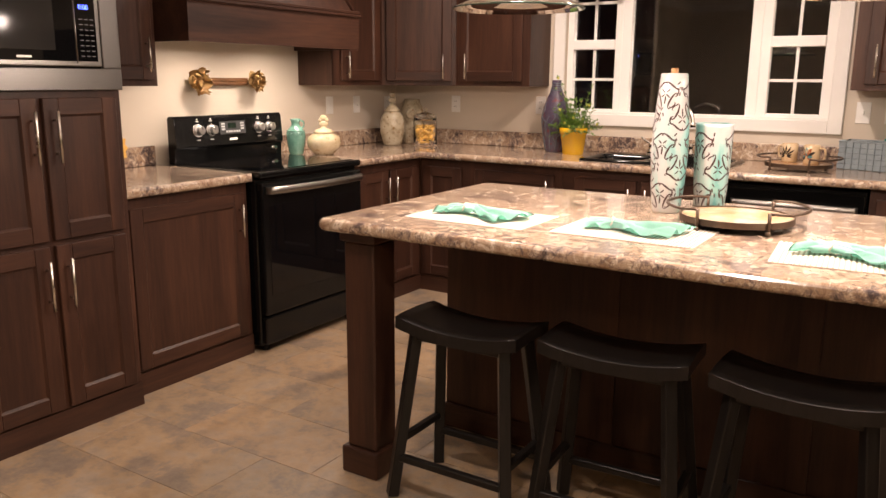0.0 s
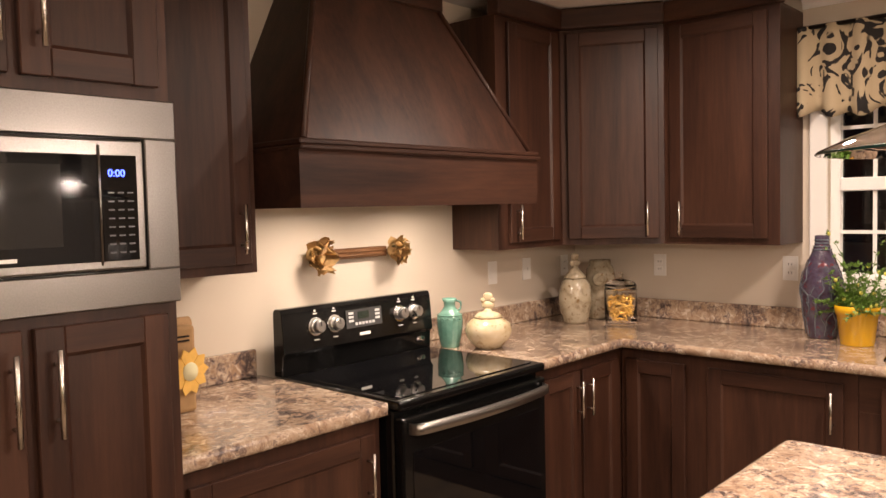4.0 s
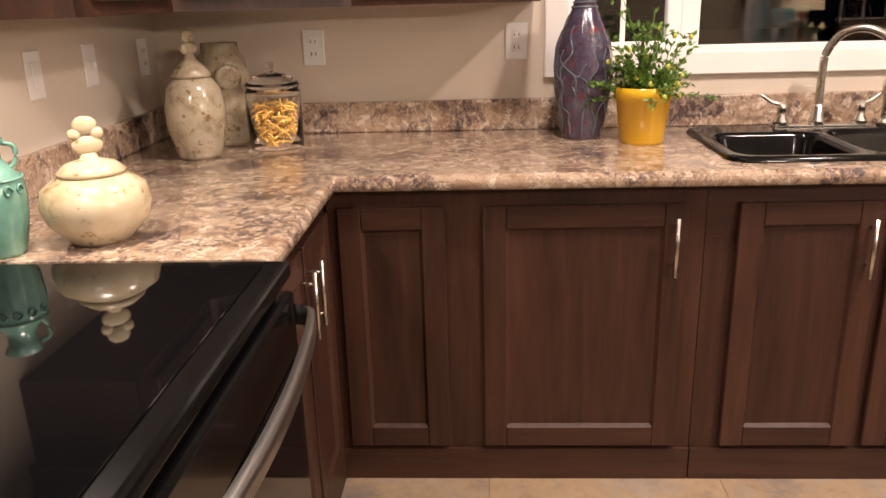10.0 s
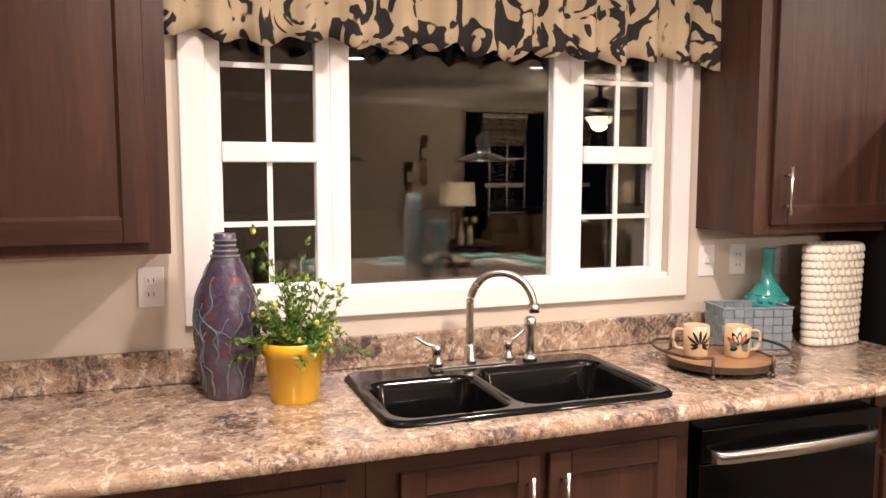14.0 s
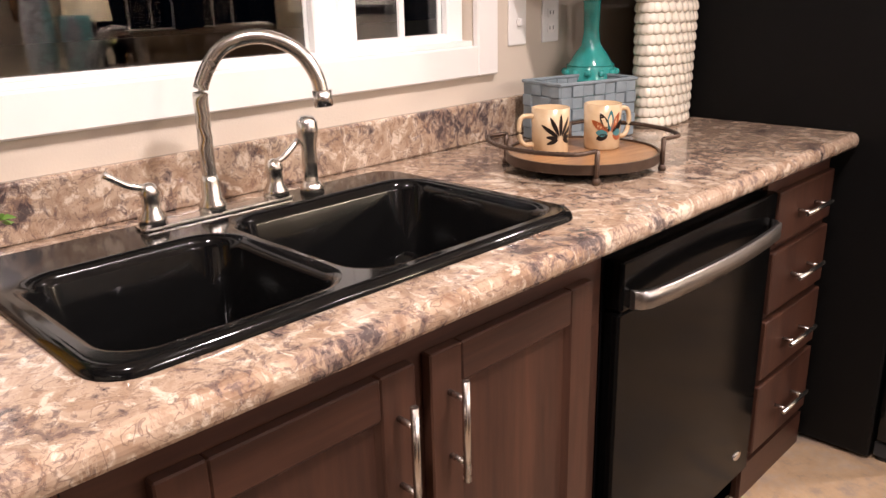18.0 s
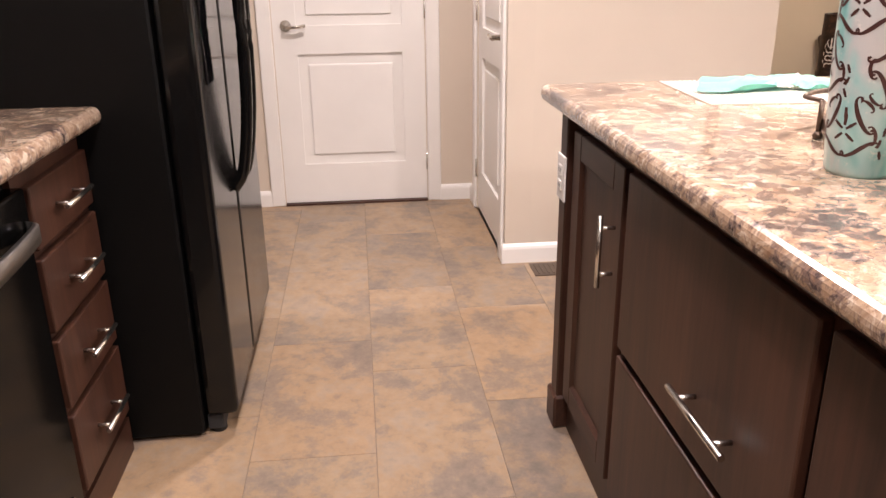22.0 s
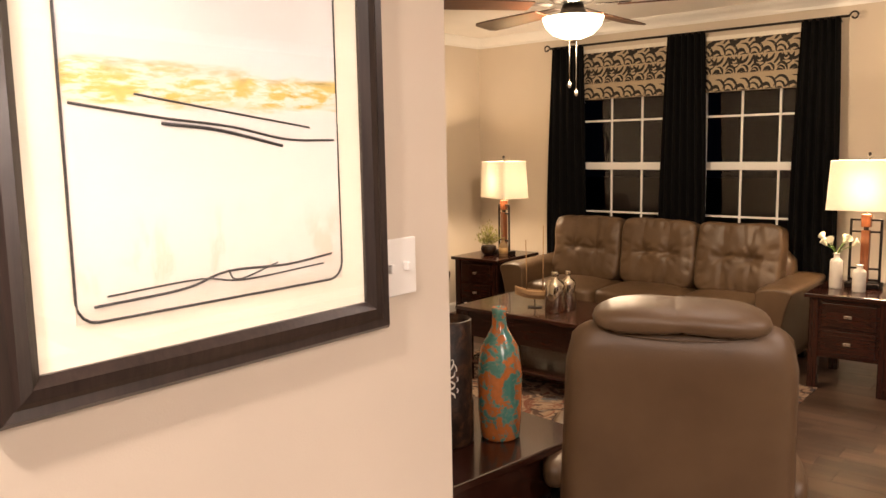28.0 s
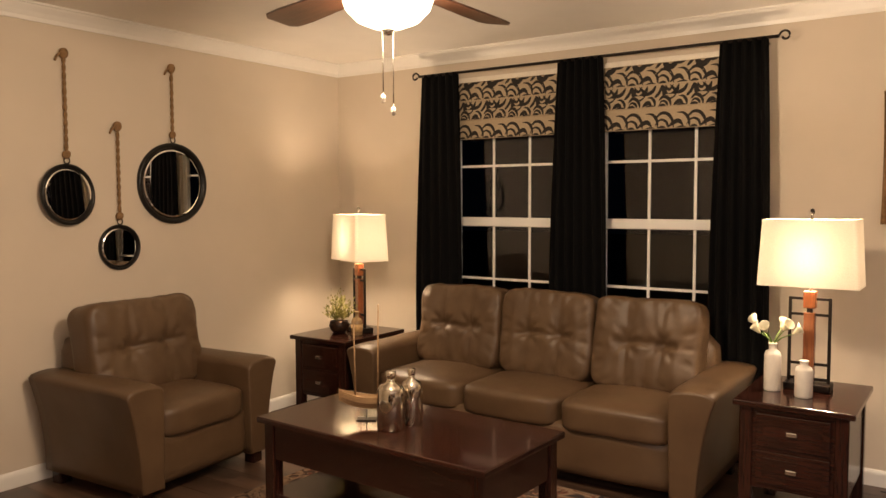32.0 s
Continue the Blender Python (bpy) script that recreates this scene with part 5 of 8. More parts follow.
# ---- soft furniture ----
def soft_box(c, s, power=5.0, n=10, tufts=(), dimple=0.03, wrinkle=0.004, seed=0, crown=0.0, sag=None):
    """A stuffed box with rounded edges; tufts: (u, v) on the face that looks to -y, in half sizes."""
    bm = bmesh.new()
    table = {}
    def vert(p):
        key = tuple(round(q, 4) for q in p)
        if key not in table:
            x, y, z = p
            r = (abs(x) ** power + abs(y) ** power + abs(z) ** power) ** (1 / power)
            q = Vector((x / r * s[0], y / r * s[1], z / r * s[2]))
            if y < -0.5:
                for u, v in tufts:
                    q.y += dimple * math.exp(-(((x - u) * s[0]) ** 2 + ((z - v) * s[2]) ** 2) / 0.0022)
                    q.y += dimple * 0.26 * math.exp(-(((x - u) * s[0]) / 0.011) ** 2)
                    if abs(x) < 0.62:
                        q.y += dimple * 0.30 * math.exp(-(((z - v) * s[2] + 0.006 * math.sin(x * 9)) / 0.014) ** 2)
                    far, ang = math.hypot((x - u) * s[0], (z - v) * s[2]), math.atan2((z - v) * s[2], (x - u) * s[0])
                    q.y -= dimple * 0.22 * math.cos(7 * ang + seed) * math.exp(-((far - 0.055) / 0.035) ** 2)
                edge = max(abs(x), abs(z))
                q.y += 0.006 * max(0.0, math.sin(math.atan2(z, x) * 17 + seed)) * math.exp(-((edge - 0.88) / 0.13) ** 2) if tufts else 0.0
            if crown and z > 0.5:
                q.z += crown * (1 - x * x) * (1 - y * y)
            w = Vector((q.x * 6 + seed, q.y * 6, q.z * 6))
            q += Vector((noise.noise(w), noise.noise(w + Vector((7, 0, 0))), noise.noise(w + Vector((0, 9, 0))))) * wrinkle
            fine = Vector((q.x * 19 + seed, q.y * 19, q.z * 8))
            q += Vector((0, noise.noise(fine), noise.noise(fine + Vector((3, 1, 5))))) * wrinkle * 0.55
            table[key] = bm.verts.new(Vector(c) + q)
        return table[key]
    for ax in range(3):
        for sgn in (-1, 1):
            for i in range(n):
                for j in range(n):
                    quad = []
                    for a, b in ((i, j), (i + 1, j), (i + 1, j + 1), (i, j + 1)):
                        p = [0, 0, 0]
                        p[ax], p[(ax + 1) % 3], p[(ax + 2) % 3] = sgn, -1 + 2 * a / n, -1 + 2 * b / n
                        quad.append(vert(p))
                    bm.faces.new(quad).smooth = True
    return bm


def flared_arm(side, d0, d1, h, thick, flare):
    """A sofa arm whose front face widens towards the top; x grows outwards by side."""
    bm = bmesh.new()
    n = 10
    outer, inner = [], []
    for i in range(n + 1):
        t = i / n
        z = 0.07 + (h - 0.10) * t
        outer.append((thick + flare * t ** 2.0, z))
        inner.append((-0.010 * t, z))
    w = thick + flare
    cap = [(w + 0.003, h - 0.012), (w - 0.012, h + 0.004), (w - 0.05, h + 0.012), (w * 0.5, h + 0.016), (0.03, h + 0.010), (0.0, h - 0.004), (-0.010, h - 0.02)]
    prof = outer + cap + inner[::-1]
    m = 12
    rings = []
    for k in range(m + 1):
        y = d0 + (d1 - d0) * k / m
        ring = []
        for x, z in prof:
            wob = 0.004 * noise.noise(Vector((x * 9 + side, y * 7, z * 6)))
            drop = 0.012 * (1 - min(1, k)) if z > h - 0.06 else 0
            ring.append(bm.verts.new((side * (x + wob), y, z - drop + wob)))
        rings.append(ring)
    for a, b in zip(rings, rings[1:]):
        for i in range(len(prof)):
            bm.faces.new((a[i], a[(i + 1) % len(prof)], b[(i + 1) % len(prof)], b[i]))
    front = bm.faces.new(rings[0])
    bm.faces.new(rings[-1][::-1])
    bmesh.ops.recalc_face_normals(bm, faces=bm.faces[:])
    bmesh.ops.bevel(bm, geom=list(front.edges), offset=0.012, segments=3, affect="EDGES", profile=0.6)
    for f in bm.faces:
        f.smooth = len(f.verts) < 8
    return bm


def seat_furniture(name, label, cat, w, seats, at, turn, depth=0.88, group=""):
    """A leather sofa or armchair; local -y is the front, x runs along it, origin at the middle of the base."""
    s = thing(name, label, cat, at, turn, group)
    arm = 0.17
    iw = w / 2 - arm
    yf, yb = -depth / 2, depth / 2
    part("base", soft_box((0, 0.01, 0.20), (iw + 0.05, depth / 2 - 0.03, 0.135), 14, 8, wrinkle=0.002), M_leather, s)
    part("back_frame", soft_box((0, yb - 0.10, 0.435), (iw + 0.03, 0.09, 0.335), 9, 8, wrinkle=0.003), M_leather, s)
    for side, nm in ((-1, "arm"), (1, "arm")):
        a = flared_arm(side, yf, yb - 0.03, 0.585, 0.13, 0.075)
        part(nm, a, M_leather, s, m=Matrix.Translation((side * (iw - 0.0), 0, 0)))
    cw = 2 * iw / seats
    for k in range(seats):
        cx = -iw + cw * (k + 0.5)
        part("seat_cushion", soft_box((cx, -0.10, 0.375), (cw / 2 - 0.002, depth / 2 - 0.11, 0.085), 7, 10, wrinkle=0.004, seed=k * 5 + w, crown=0.022), M_leather, s)
        b = soft_box((0, 0, 0), (cw / 2 - 0.001 + (0.06 if seats == 1 else 0.0), 0.115, 0.255), 7.5, 44, tufts=((-0.34, 0.0), (0.34, 0.0)), dimple=0.026, wrinkle=0.011, seed=k * 11 + 3 + w)
        part("back_cushion", b, M_leather, s, m=pose(cx, yb - 0.255, 0.685, -11))
    for sx in (-1, 1):
        for y in (yf + 0.07, yb - 0.09):
            part("leg", prism([(-0.035, -0.035), (0.035, -0.035), (0.035, 0.035), (-0.035, 0.035)], "z", 0.0, 0.08, 0.006), M_cherry_z, s, m=Matrix.Translation((sx * (w / 2 - 0.09), y, 0)))
    return s


seat_furniture("sofa", "taupe leather three-seat sofa with tufted back cushions", "sofa", 2.14, 3, (3.10, -2.155, 0), 180, 0.82)
seat_furniture("armchair", "taupe leather armchair with a tufted back against the wall", "armchair", 0.93, 1, (4.70, -0.765, 0), -86, 0.80)

# recliner seen from behind
rc = thing("recliner", "taupe leather recliner with a head pillow, turned to the sofa", "recliner", (1.575, 0.970, 0), 26.5)
# local -y is the front; the back leans towards +y
part("base", lathe([(0.0, 0.0), (0.30, 0.0), (0.31, 0.03), (0.28, 0.05), (0.06, 0.07), (0.05, 0.2), (0, 0.2)], 32), M_blackwood, rc)
part("seat_frame", soft_box((0, -0.04, 0.31), (0.29, 0.33, 0.12), 7, 8, wrinkle=0.003), M_leather, rc)
part("seat_cushion", soft_box((0, -0.10, 0.44), (0.27, 0.32, 0.075), 5, 10, crown=0.03), M_leather, rc)
bkr = bmesh.new()
n, m_ = 30, 30
grid = {}
for side in (0, 1):
    for i in range(n + 1):
        for j in range(m_ + 1):
            u, v = -1 + 2 * i / n, j / m_
            half = 0.332 - 0.044 * v
            top = 0.885 - 0.045 * abs(u) ** 8
            round_x = max(0.0, 1 - abs(u) ** 9) ** 0.5
            round_z = max(0.0, 1 - max(0, (v - 0.80) / 0.20) ** 3.2) ** 0.5
            y = (0.075 if side else -0.075) * max(min(round_x, 1) * round_z, 0.02)
            y += 0.006 * noise.noise(Vector((u * 3, v * 3, side * 4)))
            grid[side, i, j] = bkr.verts.new((u * half * (1 - 0.05 * max(0, v - 0.9) / 0.1), y, v * top))
for i in range(n):
    for j in range(m_):
        for side in (0, 1):
            bkr.faces.new([grid[side, a, b] for a, b in ((i, j), (i + 1, j), (i + 1, j + 1), (i, j + 1))]).smooth = True
for j in range(m_):
    for i in (0, n):
        bkr.faces.new([grid[s_, i, b] for s_, b in ((0, j), (0, j + 1), (1, j + 1), (1, j))]).smooth = True
for i in range(n):
    for j in (0, m_):
        bkr.faces.new([grid[s_, a, j] for s_, a in ((0, i), (0, i + 1), (1, i + 1), (1, i))]).smooth = True
back = part("backrest", bkr, M_leather, rc, m=pose(0, 0.26, 0.20, -13))
# the head pillow: a long flat roll over the top edge, gathered towards its seams
pil = bmesh.new()
nu, nv = 84, 40
rings = []
for i in range(nu + 1):
    u = -1 + 2 * i / nu
    end = max(0.0, 1 - abs(u) ** 5.0) ** 0.5
    ring = []
    for k in range(nv):
        a = 2 * math.pi * k / nv
        low = max(0.0, -math.sin(a))
        fold = 0.0
        for uc, depth, wide in ((-0.62, 0.003, 0.05), (-0.20, 0.004, 0.05), (0.02, 0.012, 0.026), (0.14, 0.005, 0.04), (0.50, 0.003, 0.05), (0.82, 0.012, 0.025), (0.90, 0.007, 0.02)):
            fold += depth * math.exp(-((u - uc - 0.05 * math.sin(a)) / wide) ** 2)
        fold += 0.0022 * max(0.0, math.sin(u * 26 + 1.5 * math.sin(u * 9))) + 0.0025 * max(0.0, noise.noise(Vector((u * 9, 0.5 * math.sin(a), 5))))
        rz = 0.036 * end - fold * (0.10 + 0.90 * low) * end
        ry = 0.080 * end - fold * 0.4 * low * end
        c_, s_ = math.cos(a), math.sin(a)
        p = Vector((u * 0.222, ry * math.copysign(abs(c_) ** 0.8, c_), rz * math.copysign(abs(s_) ** 0.8, s_) + 0.012 * (1 - u * u)))
        p.z += 0.003 * noise.noise(Vector((u * 3, 0.6 * math.sin(a), 2)))
        ring.append(pil.verts.new(p))
    rings.append(ring)
for a, b in zip(rings, rings[1:]):
    for k in range(nv):
        pil.faces.new((a[k], a[(k + 1) % nv], b[(k + 1) % nv], b[k])).smooth = True
pil.faces.new(rings[0]), pil.faces.new(rings[-1][::-1])
hp = part("head_pillow", pil, M_leather, back, "gathered leather head pillow", Matrix.Translation((0, 0.0, 0.886)) @ pose(0, 0, 0, 0, -1.2, 0))
part("seam", tube([(0.212 * math.sin(t), 0.060 * math.cos(t) + 0.004, -0.028) for t in [-1.5 + 0.1 * k for k in range(31)]], 0.0022, 5), M_leather, hp)
for side in (-1, 1):
    part("arm", soft_box((side * 0.345, -0.08, 0.49), (0.055, 0.27, 0.065), 3, 12, wrinkle=0.004, seed=side), M_leather, rc, m=pose(0, 0, 0, 0, 0, 0))
    part("arm_post", tube(smooth_line([(side * 0.30, 0.20, 0.25), (side * 0.345, 0.12, 0.34), (side * 0.345, 0.02, 0.43)], 4), 0.022, 8), M_blackwood, rc)


# ---- dark cherry tables ----
def cherry_table(name, label, w, d, h, at, turn, apron, drawers, shelf, leg=0.055, group=""):
    """Origin at the middle of the floor; drawers face -y."""
    t = thing(name, label, "table", at, turn, group)
    part("tabletop", B(-w / 2, w / 2, -d / 2, d / 2, h - 0.028, h, bevel=0.006, segs=2), M_cherry_x, t)
    ins = 0.025
    x0, x1, y0, y1 = -w / 2 + ins, w / 2 - ins, -d / 2 + ins, d / 2 - ins
    for lx in (x0, x1 - leg):
        for ly in (y0, y1 - leg):
            part("leg", B(lx, lx + leg, ly, ly + leg, 0, h - 0.0285, bevel=0.004), M_cherry_z, t)
    z0 = h - 0.03 - apron
    part("side_panel", B(x0 + 0.008, x0 + 0.026, y0 + leg, y1 - leg, z0, h - 0.029), M_cherry_z, t)
    part("side_panel", B(x1 - 0.026, x1 - 0.008, y0 + leg, y1 - leg, z0, h - 0.029), M_cherry_z, t)
    part("back_panel", B(x0 + leg, x1 - leg, y1 - 0.026, y1 - 0.008, z0, h - 0.029), M_cherry_x, t)
    part("front_panel", B(x0 + leg, x1 - leg, y0 + 0.010, y0 + 0.028, z0, h - 0.029), M_cherry_x, t)
    dh = (apron - 0.03) / max(1, drawers)
    for k in range(drawers):
        a, b = z0 + 0.015 + dh * k + 0.008, z0 + 0.015 + dh * (k + 1) - 0.008
        f = part("drawer", B(x0 + leg + 0.015, x1 - leg - 0.015, y0 - 0.004, y0 + 0.0095, a, b, bevel=0.005, segs=2), M_cherry_x, t)
        part("inner_field", B(x0 + leg + 0.045, x1 - leg - 0.045, y0 - 0.007, y0 - 0.0045, a + 0.03, b - 0.03, bevel=0.001), M_cherry_x, f)
        part("handle", B(-0.022, 0.022, y0 - 0.022, y0 - 0.0072, (a + b) / 2 - 0.010, (a + b) / 2 + 0.010, bevel=0.003), M_nickel, f, "small square pewter pull")
    if shelf:
        part("shelf", B(x0 + 0.01, x1 - 0.01, y0 + 0.01, y1 - 0.01, shelf, shelf + 0.02, bevel=0.003), M_cherry_x, t)
    return t


cherry_table("coffee_table", "dark cherry coffee table with a lower shelf on the rug", 1.25, 0.62, 0.49, (3.083, -0.87, 0.008), -2, 0.16, 0, 0.12, 0.06)
et = cherry_table("end_table", "dark cherry end table with two drawers beside the sofa", 0.49, 0.61, 0.595, (1.665, -2.03, 0), 180, 0.36, 2, 0, group="end tables")
copy_thing(et, pose(4.52, -2.12, 0, 0, 0, 180))
cherry_table("end_table", "dark cherry side table beside the recliner, with two vases", 0.56, 0.62, 0.57, (2.13, 1.33, 0), -8, 0.34, 1, 0, group="end tables")

# ---- rug ----
solid("rug", B(1.82, 4.05, -1.76, 0.35, 0.0, 0.008, bevel=0.003), M_rug, "floral brown and tan area rug below the coffee table", "rug")


# ---- table lamps ----
def table_lamp(at, turn, label):
    l = thing("table_lamp", label, "lamp", at, turn, "table lamps")
    part("base", B(-0.10, 0.10, -0.055, 0.055, 0, 0.035, bevel=0.004), M_iron, l)
    fr = bmesh.new()
    for x in (-0.085, 0.085):
        box(fr, x - 0.007, x + 0.007, -0.007, 0.007, 0.035, 0.43, 0.002)
    for z in (0.05, 0.12, 0.35, 0.423):
        box(fr, -0.085, 0.085, -0.006, 0.006, z - 0.006, z + 0.006)
    part("metal_frame", fr, M_iron, l)
    part("column", B(-0.024, 0.024, -0.020, 0.020, 0.035, 0.36, bevel=0.003), M_redwood, l, "red wood column")
    part("column_cap", B(-0.027, 0.027, -0.023, 0.023, 0.38, 0.46, bevel=0.003), M_redwood, l)
    part("neck", B(-0.012, 0.012, -0.012, 0.012, 0.36, 0.38), M_iron, l)
    part("stem", tube([(0, 0, 0.46), (0, 0, 0.815)], 0.005, 8), M_nickel, l)
    sh = bmesh.new()
    lo, hi = [], []
    for (hw, hd, z, ring) in ((0.215, 0.12, 0.485, lo), (0.198, 0.11, 0.79, hi)):
        for a, b in ((-1, -1), (1, -1), (1, 1), (-1, 1)):
            cx, cy, r = a * (hw - 0.02), b * (hd - 0.02), 0.02
            for k in range(4):
                t = math.atan2(b, a) - math.pi / 4 + k * math.pi / 6
                ring.append(sh.verts.new((cx + r * math.cos(t), cy + r * math.sin(t), z)))
    for i in range(16):
        sh.faces.new((lo[i], lo[(i + 1) % 16], hi[(i + 1) % 16], hi[i]))
    part("shade", sh, M_shade, l, "glowing cream linen shade")
    part("harp", tube(smooth_line([(-0.0, 0, 0.47), (-0.05, 0, 0.56), (-0.045, 0, 0.70), (0, 0, 0.79)], 4), 0.003, 6), M_nickel, l)
    part("bulb", lathe([(0, 0.56), (0.02, 0.565), (0.032, 0.60), (0.026, 0.64), (0.012, 0.66), (0, 0.66)], 16), glow("lamp_bulb", AMBER, 12.0), l)
    part("finial", lathe([(0.006, 0.81), (0.011, 0.82), (0.009, 0.835), (0, 0.84)], 12), M_iron, l)
    return l


l0 = table_lamp((LAMPS[0][0], LAMPS[0][1], 0.595), 180, "iron and wood table lamp with a lit cream shade")
copy_thing(l0, pose(LAMPS[1][0], LAMPS[1][1], 0.595, 0, 0, 155))

# ---- windows' dressing ----
def curtain(x0, x1, z0, z1, y, label, folds):
    bm = bmesh.new()
    nx, nz = folds * 8, 14
    g = {}
    for i in range(nx + 1):
        for j in range(nz + 1):
            u, v = i / nx, j / nz
            fl = 1 + 0.75 * (1 - v) * (0.4 + 0.6 * v)
            x = (x0 + x1) / 2 + (x1 - x0) / 2 * (2 * u - 1) * fl
            yy = y + 0.028 * math.sin(u * folds * 2 * math.pi + 0.6 * math.sin(v * 4)) * (0.6 + 0.5 * (1 - v)) + 0.006 * noise.noise(Vector((u * 5, v * 4, x0)))
            g[i, j] = bm.verts.new((x, yy, z0 + (z1 - z0) * v))
    for i in range(nx):
        for j in range(nz):
            bm.faces.new([g[a, b] for a, b in ((i, j), (i + 1, j), (i + 1, j + 1), (i, j + 1))]).smooth = True
    ob = solid("curtain", bm, M_curtain, label, "curtain", group="black curtains")
    md = ob.modifiers.new("thickness", "SOLIDIFY")
    md.thickness = 0.003
    return ob


RY = SY + 0.10
curtain(3.95, 4.25, 0.03, 2.335, RY, "long black curtain panel gathered beside the window", 5)
curtain(2.917, 3.213, 0.03, 2.335, RY, "long black curtain panel hung between the windows", 6)
curtain(1.985, 2.235, 0.03, 2.335, RY, "long black curtain panel gathered near the end table", 5)
rod = thing("curtain_rod", "dark iron curtain rod with scrolled ends", "curtain rod")
part("rod", tube([(1.93, RY, 2.33), (4.27, RY, 2.33)], 0.009, 10), M_iron, rod)
for x, s in ((1.93, -1), (4.27, 1)):
    pts = [(x + s * (0.03 - 0.03 * math.cos(a) * (1 - a / 12)), RY, 2.33 + 0.03 * math.sin(a) * (1 - a / 12)) for a in [k * 0.5 for k in range(13)]]
    part("scroll", tube(pts, 0.006, 8), M_iron, rod)
for x in (2.0, 3.08, 4.2):
    part("bracket", tube([(x, SY, 2.31), (x, SY + 0.05, 2.315), (x, RY, 2.322)], 0.006, 8), M_iron, rod)


def wave_print(x0, x1, a, h, front, row):
    """Dark printed wave crests as thin ribbons on one fold: arches along its foot, hanging crescents above."""
    bm = bmesh.new()

    def ribbon(ox, oz, points, fat, lean=0.5):
        line = smooth_line([(ox + x, 0, oz + z) for x, z in points], 7)
        n = len(line) - 1
        rows = []
        for i, p in enumerate(line):
            p0, p1 = line[max(0, i - 1)], line[min(n, i + 1)]
            d = Vector((p1[0] - p0[0], p1[2] - p0[2])).normalized()
            q = i / n
            w = 0.0012 + fat * (math.sin(math.pi * q ** lean) ** 0.9)
            rows.append([(p[0] - s * d.y * w, p[2] + s * d.x * w) for s in (-1, 1)])
        for p, q in zip(rows, rows[1:]):
            four = (p[0], p[1], q[1], q[0])
            if min(c[0] for c in four) < x0 + 0.003 or max(c[0] for c in four) > x1 - 0.003:
                continue
            if max(c[1] for c in four) < a + 0.002 or min(c[1] for c in four) > a + h - 0.002:
                continue
            zs = [min(max(c[1], a + 0.002), a + h - 0.002) for c in four]
            bm.faces.new([bm.verts.new((c[0], front(z) + 0.0006, z)) for c, z in zip(four, zs)])

    pitch = 0.172
    foot, crest = ((a, 1.0), (a, 0.62), (a + 0.004, 0.92))[row]
    drop = (None, 0.0, 0.042)[row]
    x = x0 - pitch + 0.03
    k = 0
    while x < x1 + pitch:
        c = crest
        if k % 2:
            ribbon(x, foot, [(-0.050 * c, 0.0), (-0.042 * c, 0.045 * c), (-0.015 * c, 0.082 * c), (0.022 * c, 0.090 * c), (0.048 * c, 0.070 * c), (0.064 * c, 0.052 * c)], 0.0085, 0.8)
            ribbon(x, foot, [(-0.020 * c, 0.004), (-0.008 * c, 0.036 * c), (0.020 * c, 0.052 * c), (0.046 * c, 0.040 * c), (0.060 * c, 0.014 * c)], 0.0065)
            ribbon(x, foot, [(-0.004, 0.004), (0.018, 0.010), (0.044, 0.004)], 0.0065, 1.0)
        else:
            ribbon(x, foot, [(-0.046 * c, 0.004), (-0.040 * c, 0.050 * c), (-0.012 * c, 0.084 * c), (0.030 * c, 0.090 * c)], 0.0075, 0.8)
            ribbon(x, foot, [(-0.012 * c, 0.012 * c), (0.016 * c, 0.040 * c), (0.048 * c, 0.030 * c), (0.078 * c, 0.004)], 0.0125, 0.9)
            ribbon(x, foot, [(-0.030, 0.004), (0.0, 0.008), (0.030, 0.003)], 0.0035, 1.0)
        if drop is not None:
            top = a + h + drop
            if k % 2:
                ribbon(x - 0.035, top, [(-0.040, 0.0), (-0.026, -0.040), (0.004, -0.070), (0.034, -0.062), (0.050, -0.020), (0.060, 0.0)], 0.0170, 0.9)
                ribbon(x - 0.030, top, [(-0.012, 0.0), (0.006, -0.030), (0.024, -0.024), (0.036, 0.0)], 0.0075, 1.0)
            else:
                ribbon(x - 0.030, top, [(-0.034, 0.0), (-0.024, -0.040), (-0.004, -0.066), (0.006, -0.072)], 0.0080, 0.8)
                ribbon(x - 0.010, top, [(-0.020, 0.0), (0.0, -0.036), (0.034, -0.048), (0.064, -0.022), (0.082, -0.002)], 0.0105, 0.7)
        x += pitch * (0.52 if k % 2 else 0.55)
        k += 1
    bmesh.ops.recalc_face_normals(bm, faces=bm.faces[:])
    return bm


def roman_shade(x0, x1, z0, z1, y, label, mat):
    t = thing("roman_shade", label, "window shade", group="roman shades")
    part("header", B(x0, x1, y - 0.02, y + 0.012, z1 - 0.03, z1, bevel=0.003), M_whiteceramic, t, "cream top rail")
    n = 3
    h = (z1 - 0.03 - z0) / n
    for k in range(n):
        a = z0 + h * k
        low = y + 0.018 - 0.004 * k

        def front(z, a=a, low=low):
            q = (z - a) / h
            return low + (y + 0.014 - low) * min(1, q * 2) if q < 0.5 else y + 0.014 - 0.024 * (q - 0.5)
        pr = [(y - 0.012, a), (low, a + 0.0005), (y + 0.014, a + h * 0.5), (y + 0.002, a + h), (y - 0.012, a + h)]
        fold = part("fold", prism(pr, "x", x0 + 0.004, x1 - 0.004), mat, t)
        part("wave_print", wave_print(x0 + 0.004, x1 - 0.004, a, h, front, k), M_wavedye, fold, "dark printed wave figures")["kind"] = "stuff"
    return t


